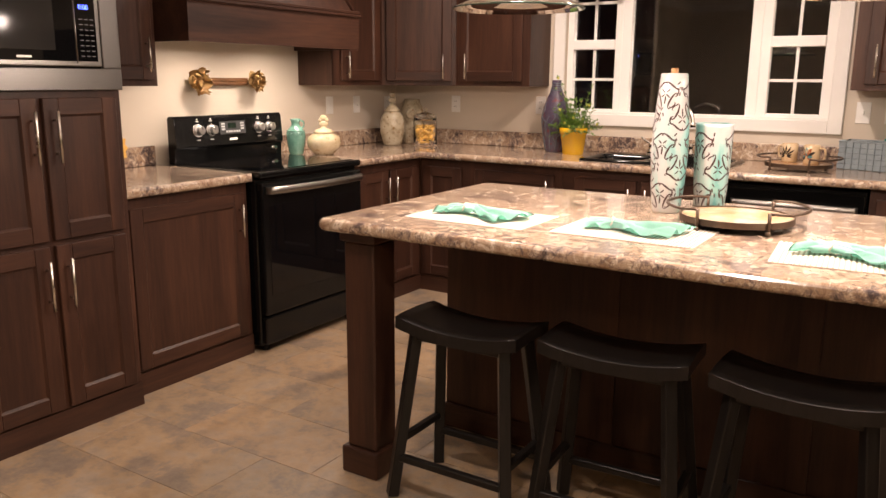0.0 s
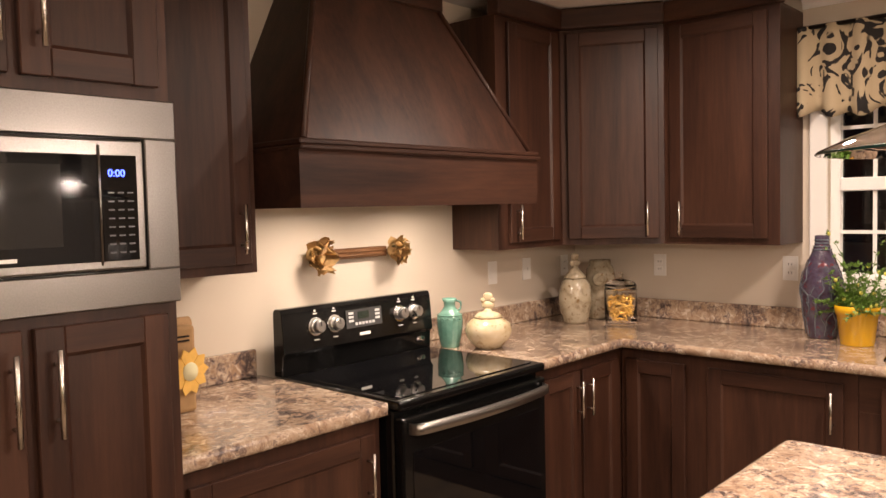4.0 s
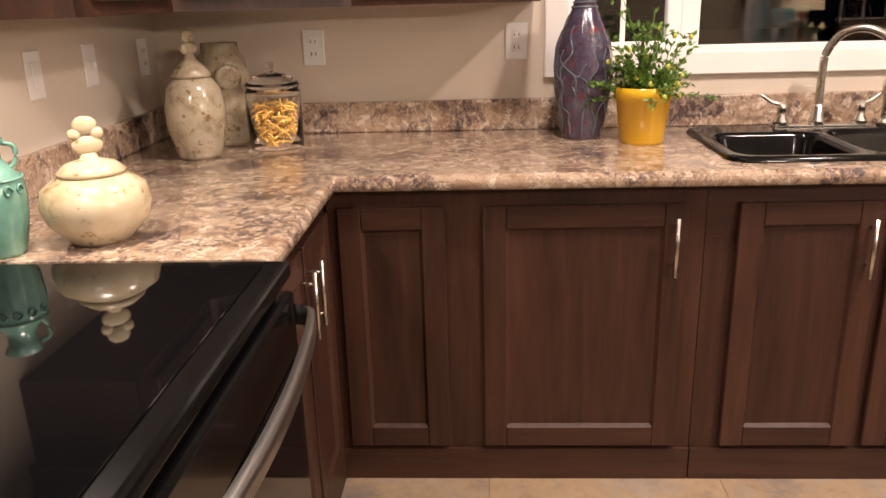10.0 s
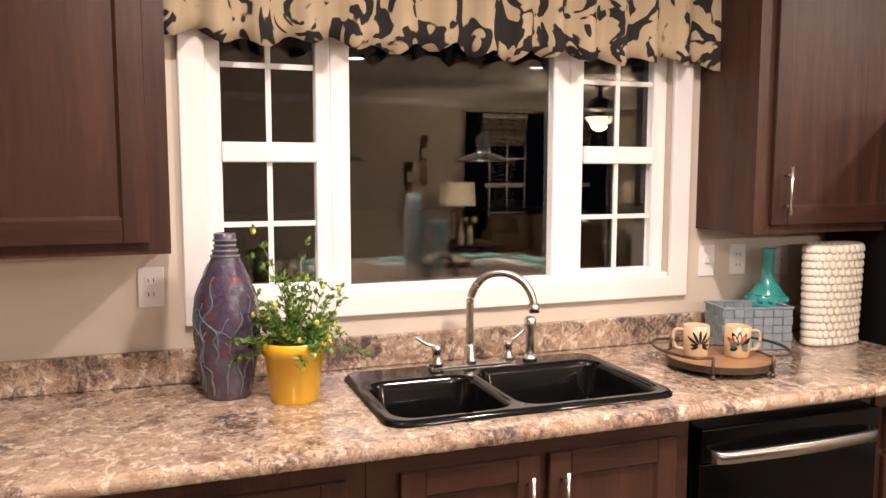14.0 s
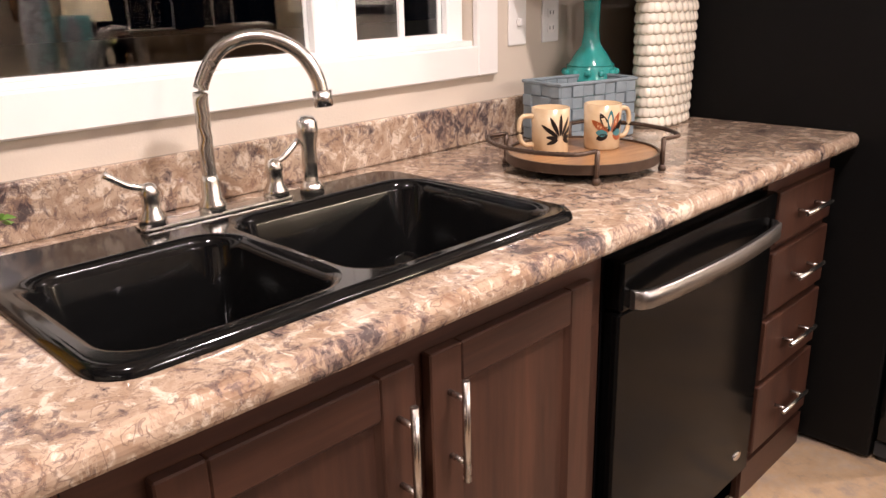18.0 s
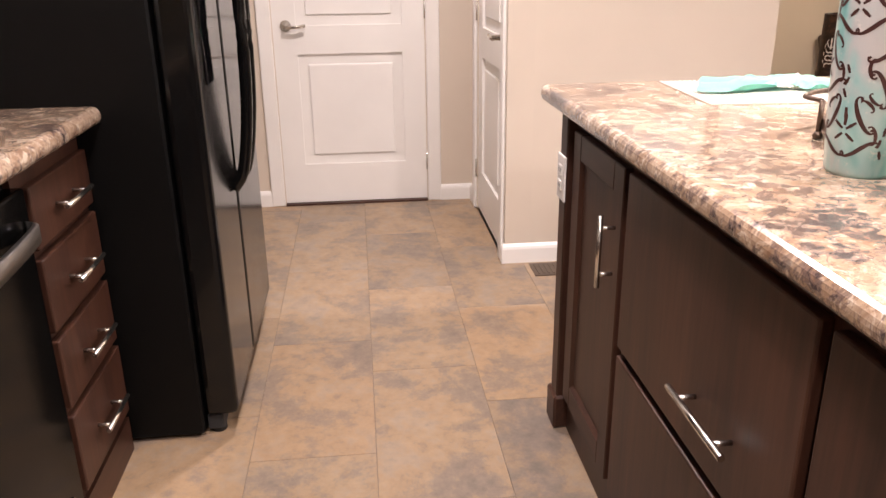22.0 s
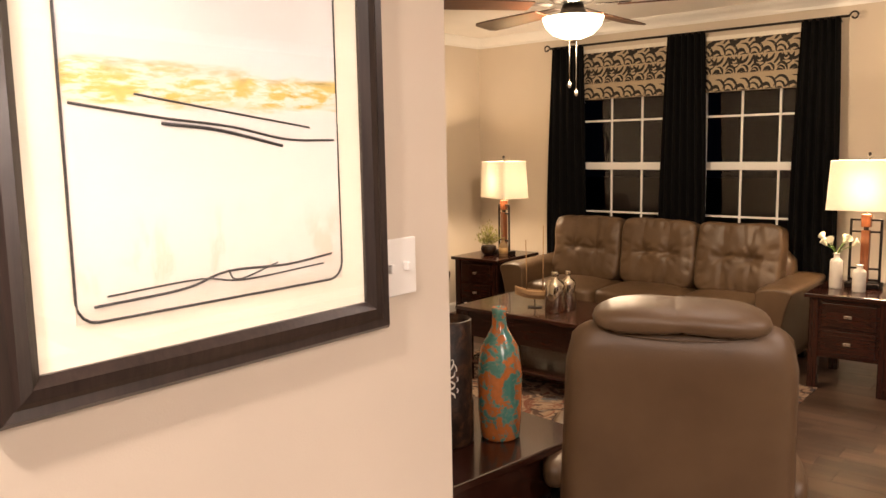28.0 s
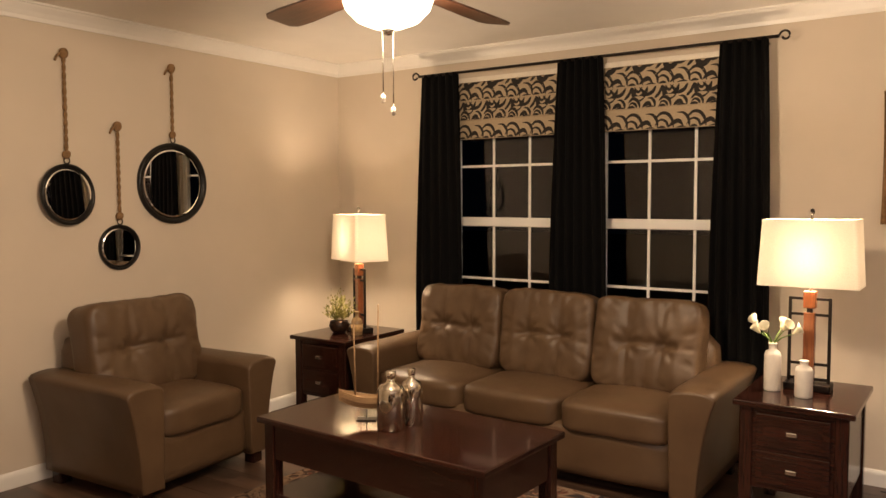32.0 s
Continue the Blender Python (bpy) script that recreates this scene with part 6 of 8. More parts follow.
M_wavedye = paint("dark_dye", (0.016, 0.013, 0.011), 0.85, 0, 0.2, 60, 0.3, 300)
roman_shade(3.22, 4.00, 1.885, 2.295, SY + 0.045, "folded tan and black print shade over a window", M_arcs)
roman_shade(2.22, 2.93, 1.885, 2.295, SY + 0.045, "folded tan and black print shade beside the lamp", M_arcs)

val = bmesh.new()
nx, nz = 90, 8
g = {}
for i in range(nx + 1):
    for j in range(nz + 1):
        u, v = i / nx, j / nz
        x = -2.04 + 1.93 * u
        y = NY - 0.075 + (0.016 + 0.014 * (1 - v)) * math.sin(u * 2 * math.pi * 15 + 1.2 * math.sin(u * 9))
        z = 1.915 + 0.40 * v + (0.016 * math.sin(u * 2 * math.pi * 15 + 0.8) + 0.010 * math.sin(u * 31)) * (1 - v)
        g[i, j] = val.verts.new((x, y, z))
for i in range(nx):
    for j in range(nz):
        val.faces.new([g[a, b] for a, b in ((i, j), (i + 1, j), (i + 1, j + 1), (i, j + 1))]).smooth = True
vo = solid("valance", val, M_floral, "gathered black and cream floral valance over the sink window", "valance")
vo.modifiers.new("thickness", "SOLIDIFY").thickness = 0.003
vr = thing("valance_rod", "dark rod of the kitchen valance", "curtain rod")
part("rod", tube([(-2.06, NY - 0.075, 2.31), (-0.10, NY - 0.075, 2.31)], 0.010, 10), M_iron, vr)
for x in (-2.0, -0.16):
    part("bracket", tube([(x, NY, 2.30), (x, NY - 0.075, 2.31)], 0.007, 8), M_iron, vr)


# ---- mirrors on ropes ----
def rope_mirror(y, z, r, top, label, askew=(0, 0)):
    """A round mirror on a rope; askew: degrees leant back and swung round."""
    hang = pose(-0.010 if askew[1] else 0, 0, 0, 0, askew[0], askew[1])
    m = thing("rope_mirror", label, "mirror", (MX, y, z), 0, "round mirrors on ropes")
    fr = lathe([(r * 0.87, 0.008), (r * 0.885, 0.018), (r * 0.94, 0.024), (r, 0.018), (r, 0.001), (r * 0.87, 0.001), (r * 0.87, 0.008)], 48)
    part("frame", fr, M_blackwood, m, "dark round wooden frame", hang @ pose(0, 0, 0, 0, -90))
    part("glass", lathe(crisp([(0, 0.010), (r * 0.80, 0.010), (r * 0.87, 0.006), (r * 0.88, 0.005)]), 48), M_mirror, m, "mirror glass with a bevelled edge", hang @ pose(0, 0, 0, 0, -90))
    ring = [(-0.018, 0.016 * math.cos(a), r + 0.018 + 0.018 * math.sin(a)) for a in [k * math.pi / 6 for k in range(12)]]
    part("ring", tube(ring, 0.0035, 6, closed=True), M_iron, m)
    zt = top - z
    rp = bmesh.new()
    for ph in (0, math.pi):
        pts = []
        nn = max(8, int((zt - r - 0.03) / 0.012))
        for k in range(nn + 1):
            a = ph + k * 0.9
            zz = r + 0.035 + (zt - r - 0.035) * k / nn
            pts.append((-0.018 + 0.005 * math.cos(a), 0.005 * math.sin(a), zz))
        tube(pts, 0.0062, 6, rp)
    part("rope", rp, M_rope, m, "twisted jute rope")
    for zz, q in ((r + 0.05, 0.02), (zt, 0.026)):
        kn = soft_box((-0.02, 0, zz), (q * 0.8, q, q * 1.2), 2.2, 6, wrinkle=0.008, seed=zz)
        part("knot", kn, M_rope, m)
    part("rope_end", tube(smooth_line([(-0.02, 0.0, zt), (-0.022, 0.03, zt - 0.01), (-0.02, 0.05, zt - 0.045)], 4), 0.006, 6), M_rope, m)
    part("nail", lathe([(0.006, 0), (0.006, 0.02), (0.012, 0.022), (0, 0.024)], 10), M_iron, m, m=pose(0, 0, zt, 0, -90))
    return m


rope_mirror(-0.515, 1.515, 0.166, 2.27, "round dark mirror hung by a long jute rope", (3, 8))
rope_mirror(-1.19, 1.585, 0.245, 2.28, "large round dark mirror hung by a jute rope")
rope_mirror(-0.82, 1.215, 0.130, 1.905, "small round dark mirror hung by a jute rope")


# ---- wall sconces ----
def sconce(x, z0, z1, label):
    s = thing("wall_sconce", label, "sconce", (x, SY, 0), 0, "candle sconces")
    bm = bmesh.new()
    n = 14
    rows = []
    for k in range(n + 1):
        v = k / n
        y = 0.010 + 0.10 * (2 * v - 1) ** 2 * 0.55
        rows.append([bm.verts.new((sx * 0.052, y + dy, z0 + (z1 - z0) * v)) for sx, dy in ((-1, 0), (1, 0), (1, 0.004), (-1, 0.004))])
    for a, b in zip(rows, rows[1:]):
        for i in range(4):
            bm.faces.new((a[i], a[(i + 1) % 4], b[(i + 1) % 4], b[i]))
    bm.faces.new(rows[0]), bm.faces.new(rows[-1][::-1])
    part("back_plate", bm, M_bronze, s)
    zc = z0 + (z1 - z0) * 0.52
    part("cup", B(-0.045, 0.045, 0.014, 0.09, zc - 0.012, zc, bevel=0.003), M_bronze, s)
    part("candle", lathe([(0.034, zc), (0.034, zc + 0.135), (0.028, zc + 0.14), (0, zc + 0.137)], 20), M_wax, s, "ivory pillar candle", pose(0, 0.052, 0))


M_bronze = paint("hammered_bronze", (0.13, 0.075, 0.035), 0.38, 0.9, 0.35, 60, 0.5, 70)
M_wax = paint("ivory_wax", (0.72, 0.62, 0.42), 0.4, 0, 0.04)
sconce(1.39, 1.35, 2.01, "curved hammered bronze candle sconce on the wall")
sconce(1.175, 1.09, 1.66, "curved hammered bronze candle sconce hung lower")


# ---- ceiling fan ----
fan = thing("ceiling_fan", "bronze ceiling fan with dark blades and a lit bowl", "ceiling fan", (FAN[0], FAN[1], 0))
part("canopy", lathe([(0.0, CEIL - 0.05), (0.05, CEIL - 0.045), (0.065, CEIL - 0.001), (0, CEIL - 0.001)], 24), M_iron, fan)
part("motor", lathe([(0.0, 2.19), (0.09, 2.20), (0.13, 2.23), (0.13, 2.29), (0.10, 2.33), (0.03, 2.35), (0.02, 2.455), (0, 2.455)], 32), M_iron, fan)
part("light_fitter", lathe([(0.0, 2.135), (0.06, 2.135), (0.065, 2.15), (0.05, 2.19), (0, 2.19)], 32), M_iron, fan)
bowlm = glow("frosted_bowl", (1.0, 0.80, 0.52), 7.5, (0.9, 0.85, 0.75))
bw = part("glass_bowl", lathe([(0.0, 2.025), (0.05, 2.03), (0.10, 2.05), (0.135, 2.085), (0.15, 2.128), (0.145, 2.129), (0.0, 2.129)], 36), bowlm, fan, "glowing frosted glass bowl")
bw.visible_shadow = False
part("finial", lathe([(0, 2.005), (0.010, 2.008), (0.022, 2.022), (0.018, 2.03), (0, 2.03)], 16), M_nickel, fan)
for k in range(5):
    a = -88 + 72 * k
    bl = bmesh.new()
    outl = [(0.22, -0.055), (0.60, -0.075), (0.70, -0.072), (0.735, -0.05), (0.735, 0.05), (0.70, 0.072), (0.60, 0.075), (0.22, 0.055)]
    merge(bl, prism(outl, "z", -0.004, 0.004, 0.002))
    blade = part("blade", bl, M_fanwood, fan, "dark wood blade", pose(0, 0, 2.178, 0, 0, a) @ pose(0, 0, 0, 10))
    part("blade_iron", B(0.11, 0.28, -0.02, 0.02, 0.005, 0.012, bevel=0.003), M_iron, blade)
for dx, dy, ln in ((0.012, 0.012, 0.20), (-0.014, -0.008, 0.24)):
    ch = part("pull_chain", tube([(dx, dy, 2.02), (dx, dy, 2.02 - ln)], 0.0022, 6), M_nickel, fan)
    part("chain_bob", lathe([(0, -0.03), (0.007, -0.025), (0.008, -0.006), (0.003, 0.0), (0, 0)], 12), M_whiteceramic, ch, m=Matrix.Translation((dx, dy, 2.02 - ln)))

# ---- pendants over the island ----
def pendant(x, y, label):
    p = thing("pendant_lamp", label, "pendant lamp", (x, y, 0), 0, "pendants over the island")
    gl = lathe([(0.045, 1.665), (0.10, 1.650), (0.17, 1.625), (0.212, 1.606), (0.215, 1.602), (0.212, 1.600), (0.168, 1.618), (0.10, 1.643), (0.045, 1.659), (0.045, 1.665)], 48)
    g = part("glass_shade", gl, M_aqua_glass, p, "shallow clear glass disc with an aqua rim")
    g.visible_shadow = False
    part("rim", tube([(0.2135 * math.cos(a), 0.2135 * math.sin(a), 1.602) for a in [k * math.pi / 24 for k in range(48)]], 0.0022, 6, closed=True), M_rimglass, p, "aqua ground glass edge")
    part("socket", lathe(crisp([(0.0, 1.668), (0.036, 1.668), (0.044, 1.675), (0.044, 1.695), (0.039, 1.698), (0.039, 1.712), (0.044, 1.715), (0.044, 1.735), (0.039, 1.738), (0.039, 1.752), (0.043, 1.755), (0.043, 1.772), (0.030, 1.785), (0.016, 1.79), (0.016, 1.80), (0, 1.80)]), 32), M_steel_x, p, "ridged brushed nickel socket")
    bl = part("bulb", lathe([(0.0, 1.642), (0.018, 1.644), (0.024, 1.655), (0.024, 1.667), (0, 1.667)], 16), glow("halogen_bulb", SOFTWARM, 40.0), p, "small glowing halogen bulb")
    bl.visible_shadow = False
    for s in (-1, 1):
        part("cable", tube([(s * 0.012, 0, 1.785), (s * 0.004, 0, CEIL - 0.03)], 0.0018, 6), M_nickel, p)
    part("canopy", lathe([(0.0, CEIL - 0.03), (0.05, CEIL - 0.03), (0.06, CEIL - 0.001), (0, CEIL - 0.001)], 24), M_nickel, p)
    return p


M_rimglass = gloss_of("aqua_glass_edge", (0.006, 0.045, 0.040), 0.1)
for cx, cy in PENDANTS:
    pendant(cx, cy, "glass disc pendant lamp hung by two cables")

# recessed cans
for cx, cy in CANS:
    c = thing("recessed_light", "white recessed ceiling light, lit", "recessed light", (cx, cy, CEIL), 0, "recessed ceiling lights")
    part("trim_ring", lathe([(0.068, -0.004), (0.088, -0.006), (0.092, -0.001), (0.068, -0.001), (0.068, -0.004)], 32), M_trim, c)
    gl = part("lens", lathe([(0.0, -0.002), (0.067, -0.002), (0.067, -0.001), (0, -0.001)], 28), glow("can_lens", SOFTWARM, 6.0), c, "glowing lens")
    gl.visible_shadow = False


# ---- plates on the walls ----
def plate(at, turn, kind, label, gang=1):
    """A wall plate facing local -y."""
    p = thing("wall_plate", label, "switch" if "switch" in kind else "outlet", at, turn, "wall plates")
    w = 0.036 + 0.023 * (gang - 1)
    part("cover", B(-w, w, -0.006, 0.0, -0.058, 0.058, bevel=0.003, segs=2), M_plate, p)
    for g in range(gang):
        gx = (g - (gang - 1) / 2) * 0.046
        if kind == "rocker switch":
            part("rocker", B(gx - 0.016, gx + 0.016, -0.010, -0.0062, -0.033, 0.033, bevel=0.002), M_plate, p)
        elif kind == "toggle switch":
            part("toggle", B(gx - 0.005, gx + 0.005, -0.020, -0.0062, -0.008, 0.010, bevel=0.002), M_plate, p)
        elif kind == "outlet":
            for s in (-1, 1):
                r = part("socket", B(gx - 0.016, gx + 0.016, -0.0085, -0.0062, s * 0.020 - 0.013, s * 0.020 + 0.013, bevel=0.002), M_plate, p)
                part("slot", B(gx - 0.0085, gx - 0.0060, -0.0092, -0.0086, s * 0.020 - 0.005, s * 0.020 + 0.005), M_rubber, r)
                part("slot", B(gx + 0.0060, gx + 0.0085, -0.0092, -0.0086, s * 0.020 - 0.005, s * 0.020 + 0.005), M_rubber, r)
        else:
            part("screw", lathe([(0.003, 0), (0.003, 0.001), (0, 0.001)], 8), M_nickel, p, m=pose(gx, -0.0062, 0.0, 90))
    return p


plate((WX, 4.22, 1.20), 90, "rocker switch", "white rocker switch on the beige wall")
plate((WX, 4.51, 1.20), 90, "toggle switch", "white toggle switch on the beige wall")
plate((WX, 4.87, 1.195), 90, "outlet", "white outlet in the dim corner")
plate((-2.705, NY, 1.205), 0, "outlet", "white outlet above the backsplash")
plate((-2.035, NY, 1.21), 0, "outlet", "white outlet beside the purple vase")
plate((-0.10, NY, 1.213), 0, "toggle switch", "white switch plate near the window")
plate((0.042, NY, 1.213), 0, "outlet", "white outlet above the woven basket")
plate((0.248, NY, 1.206), 0, "blank", "white blank plate near the refrigerator")
plate((PX, 2.150, 1.275), -90, "toggle switch", "white double toggle switch beside the picture", 2)
plate((1.10, SY, 0.36), 180, "outlet", "white outlet above the living room baseboard")
plate((0.40, NF + 0.03, 0.715), 180, "outlet", "white outlet on the island's end stile")
cord = thing("lamp_cord", "coiled dark lamp cord on the floor by the outlet", "cord")
pts = [(1.10 - 0.02 * math.sin(k * 1.3), SY + 0.03 + 0.02 * math.cos(k * 1.3), 0.33 - 0.02 * k) for k in range(16)] + [(1.16, SY + 0.08, 0.010), (1.28, SY + 0.12, 0.008), (1.40, SY + 0.10, 0.008)]
part("cable", tube(smooth_line(pts, 3), 0.0035, 6), M_rubber, cord)
part("plug", B(1.085, 1.115, SY + 0.010, SY + 0.035, 0.325, 0.355, bevel=0.004), M_rubber, cord)

M_trayiron_floor = paint("brown_register_steel", (0.10, 0.072, 0.05), 0.45, 0.4, 0.1)
vent = thing("floor_register", "brown slotted floor register beside the partition", "floor vent", (1.535, 2.83, 0.0))
part("frame", prism([(-0.07, -0.15), (0.07, -0.15), (0.07, 0.15), (-0.07, 0.15)], "z", 0.0003, 0.004, 0.0012), M_trayiron_floor, vent)
for k in range(14):
    part("slat", B(-0.052, 0.052, -0.132 + k * 0.0203 - 0.006, -0.132 + k * 0.0203 + 0.002, 0.0041, 0.0065, bevel=0.0008), M_trayiron_floor, vent)

# ---- framed picture ----
pic = thing("picture", "large abstract landscape print in a dark wood frame", "picture", (PX, 2.548, 1.55), -90)
PWH, PHH = 0.362, 0.388
M_frame = wood("dark_picture_frame", (0.012, 0.008, 0.007), (0.022, 0.014, 0.012), (0.035, 0.022, 0.018), "z", 0.35, 0.3)


def mitred(w, h, prof):
    """The four mitred sides of a frame facing -y; prof: (in from the edge, out from the wall)."""
    sides = []
    cs = [(-w, -h), (w, -h), (w, h), (-w, h)]
    for i in range(4):
        a, b = cs[i], cs[(i + 1) % 4]
        bm = bmesh.new()
        rows = []
        for c in (a, b):
            sx, sz = (1 if c[0] < 0 else -1), (1 if c[1] < 0 else -1)
            rows.append([bm.verts.new((c[0] + sx * t, -o, c[1] + sz * t)) for t, o in prof])
        for k in range(len(prof)):
            j = (k + 1) % len(prof)
            bm.faces.new((rows[0][k], rows[0][j], rows[1][j], rows[1][k]))
        bm.faces.new(rows[0]), bm.faces.new(rows[1][::-1])
        sides.append(bm)
    return sides


for bm in mitred(PWH, PHH, [(0, 0), (0, 0.016), (0.008, 0.026), (0.022, 0.024), (0.030, 0.028), (0.046, 0.030), (0.060, 0.018), (0.060, 0.0)]):
    part("frame_side", bm, M_frame, pic, "dark moulded wooden frame")
part("mat_board", B(-PWH + 0.055, PWH - 0.055, -0.010, -0.004, -PHH + 0.055, PHH - 0.055), paint("cream_mat_board", (0.56, 0.515, 0.42), 0.8, 0, 0.02), pic, "cream mat board")


def art_material():
    m, nt, b = fresh("abstract_landscape_print")
    tc = nt.nodes.new("ShaderNodeTexCoord")
    sp = nt.nodes.new("ShaderNodeSeparateXYZ")
    nt.links.new(tc.outputs["Generated"], sp.inputs[0])
    v = coords(nt, (1, 1, 5), False)
    wob = noise_tex(nt, v, 6.0, 4.0, 0.6)
    add = nt.nodes.new("ShaderNodeMath")
    add.operation = "MULTIPLY_ADD"
    add.inputs[1].default_value, add.inputs[2].default_value = 0.16, -0.08
    nt.links.new(wob, add.inputs[0])
    s2 = nt.nodes.new("ShaderNodeMath")
    s2.operation = "ADD"
    nt.links.new(sp.outputs["Z"], s2.inputs[0]), nt.links.new(add.outputs[0], s2.inputs[1])
    c = ramp(nt, s2.outputs[0], [(0.0, (0.42, 0.375, 0.31)), (0.07, (0.49, 0.46, 0.41)), (0.30, (0.51, 0.485, 0.445)), (0.545, (0.47, 0.45, 0.42)), (0.57, (0.38, 0.27, 0.045)), (0.63, (0.40, 0.30, 0.075)), (0.655, (0.34, 0.30, 0.18)), (0.67, (0.43, 0.425, 0.42)), (1.0, (0.47, 0.45, 0.43))])
    streak = noise_tex(nt, coords(nt, (2.2, 1, 9), False), 7.0, 5.0, 0.7)
    band = ramp(nt, s2.outputs[0], [(0.54, (0, 0, 0)), (0.57, (1, 1, 1)), (0.65, (1, 1, 1)), (0.68, (0, 0, 0))])
    c = mix(nt, mix(nt, 1.0, band, ramp(nt, streak, [(0.46, (0, 0, 0)), (0.56, (0.9, 0.9, 0.9))]), "MULTIPLY"), c, (0.48, 0.45, 0.40))
    c = mix(nt, mix(nt, 1.0, band, ramp(nt, streak, [(0.33, (0.85, 0.85, 0.85)), (0.42, (0, 0, 0))]), "MULTIPLY"), c, (0.20, 0.15, 0.045))
    low = ramp(nt, sp.outputs["Z"], [(0.04, (0, 0, 0)), (0.10, (1, 1, 1)), (0.20, (0.8, 0.8, 0.8)), (0.30, (0, 0, 0))])
    sm = noise_tex(nt, coords(nt, (1.6, 1, 0.7), False), 11.0, 4.0, 0.6, 0.5)
    c = mix(nt, mix(nt, 1.0, low, ramp(nt, sm, [(0.50, (0, 0, 0)), (0.62, (0.55, 0.55, 0.55))]), "MULTIPLY"), c, (0.50, 0.30, 0.21))
    nt.links.new(c, b.inputs["Base Color"])
    b.inputs["Roughness"].default_value = 0.5
    return m


part("print", B(-0.245, 0.245, -0.0125, -0.0102, -0.272, 0.272), art_material(), pic, "pale print with an ochre horizon")
ink = paint("black_ink", (0.015, 0.014, 0.016), 0.6)
loop = []
for a, b, a0 in ((0.215, 0.242, 0), (-0.215, 0.242, 90), (-0.215, -0.242, 180), (0.215, -0.242, 270)):
    for k in range(5):
        t = radians(a0 + 22.5 * k)
        loop.append((a + 0.03 * math.cos(t), -0.0128, b + 0.03 * math.sin(t)))
part("ink_border", tube(loop, 0.0022, 5, closed=True), ink, pic, "thin black rounded border line")
for pts, r in (([(-0.235, 0.03), (-0.10, 0.012), (0.02, 0.0), (0.13, -0.02), (0.235, -0.022)], 0.0022), ([(-0.22, -0.25), (-0.08, -0.245), (0.0, -0.228), (0.12, -0.232), (0.22, -0.225)], 0.0022), ([(-0.14, 0.045), (0.0, 0.025), (0.18, 0.0)], 0.0018), ([(-0.10, 0.004), (0.0, -0.006), (0.12, -0.031)], 0.0028), ([(-0.20, -0.238), (-0.05, -0.234), (0.03, -0.246), (0.20, -0.240)], 0.0016), ([(0.0, -0.226), (0.02, -0.244), (0.10, -0.226)], 0.0016)):
    part("ink_stroke", tube(smooth_line([(x, -0.0128, z) for x, z in pts], 5), r, 5), ink, pic)
pg = part("glazing", B(-PWH + 0.055, PWH - 0.055, -0.0165, -0.0150, -PHH + 0.055, PHH - 0.055), M_glass, pic, "clear picture glass")
pg.visible_shadow = False

# ---- wall hanging over the range ----
hang = thing("wall_hanging", "wooden bar with two burlap flowers over the range", "wall decor", (WX, 3.275, 1.355), 90)
bar = bmesh.new()
box(bar, -0.19, 0.19, -0.028, 0.0, -0.022, 0.022, 0.004)
M_oak_x = wood("brown_moulding_wood", (0.11, 0.045, 0.016), (0.17, 0.075, 0.028), (0.25, 0.12, 0.05), "x", 0.45, 0.1)
part("bar", bar, M_oak_x, hang, "grooved brown wooden bar")
for z in (-0.010, 0.006):
    part("bead", tube([(-0.19, -0.029, z), (0.19, -0.029, z)], 0.004, 6), M_oak_x, hang)
M_burlap = paint("burlap_cloth", (0.52, 0.34, 0.15), 0.95, 0, 0.18, 40, 0.7, 260)


def crumpled_flower(x, r, seed):
    f = part("burlap_flower", soft_box((x, -0.05, 0), (r * 0.45, r * 0.45, r * 0.45), 2, 6, wrinkle=0.012, seed=seed), M_burlap, hang, "crumpled burlap flower")
    rnd = random.Random(seed)
    for k in range(9):
        a = k * 2.4
        bm = bmesh.new()
        n = 6
        g = {}
        for i in range(n + 1):
            for j in range(n + 1):
                u, v = -1 + 2 * i / n, j / n
                wv = r * (0.55 * (1 - (1 - v) ** 2) + 0.12)
                q = Vector((u * wv, 0.012 * math.sin(u * 5 + k) * v - 0.03 * v * v + 0.010 * noise.noise(Vector((u * 3, v * 3, k))), v * r * (0.75 + 0.3 * rnd.random())))
                g[i, j] = bm.verts.new(q)
        for i in range(n):
            for j in range(n):
                bm.faces.new([g[c] for c in ((i, j), (i + 1, j), (i + 1, j + 1), (i, j + 1))]).smooth = True
        bmesh.ops.solidify(bm, geom=bm.faces[:], thickness=0.002)
        part("petal", bm, M_burlap, f, m=pose(x, -0.035 - 0.006 * (k % 3), 0) @ pose(0, 0, 0, 0, math.degrees(a), 0) @ pose(0, 0, 0, 18 + 14 * (k % 3)))


crumpled_flower(-0.215, 0.084, 3)
crumpled_flower(0.215, 0.070, 8)


# ---- vessels ----
def glaze(name, stops, scale, rough=0.18, dots=None, bumps=0.15):
    m, nt, b = fresh(name)
    v = coords(nt, (1, 1, 1), False)
    n = noise_tex(nt, v, scale, 5.0, 0.65, 0.4)
    c = ramp(nt, n, stops)
    if dots:
        c = mix(nt, ramp(nt, noise_tex(nt, v, dots[1], 3.0, 0.6), [(0.58, (0, 0, 0)), (0.66, (1, 1, 1))]), c, dots[0])
    nt.links.new(c, b.inputs["Base Color"])
    b.inputs["Roughness"].default_value = rough
    b.inputs["Coat Weight"].default_value = 0.4
    bump(nt, b, noise_tex(nt, v, 60.0, 3.0), bumps, 0.002)
    return m


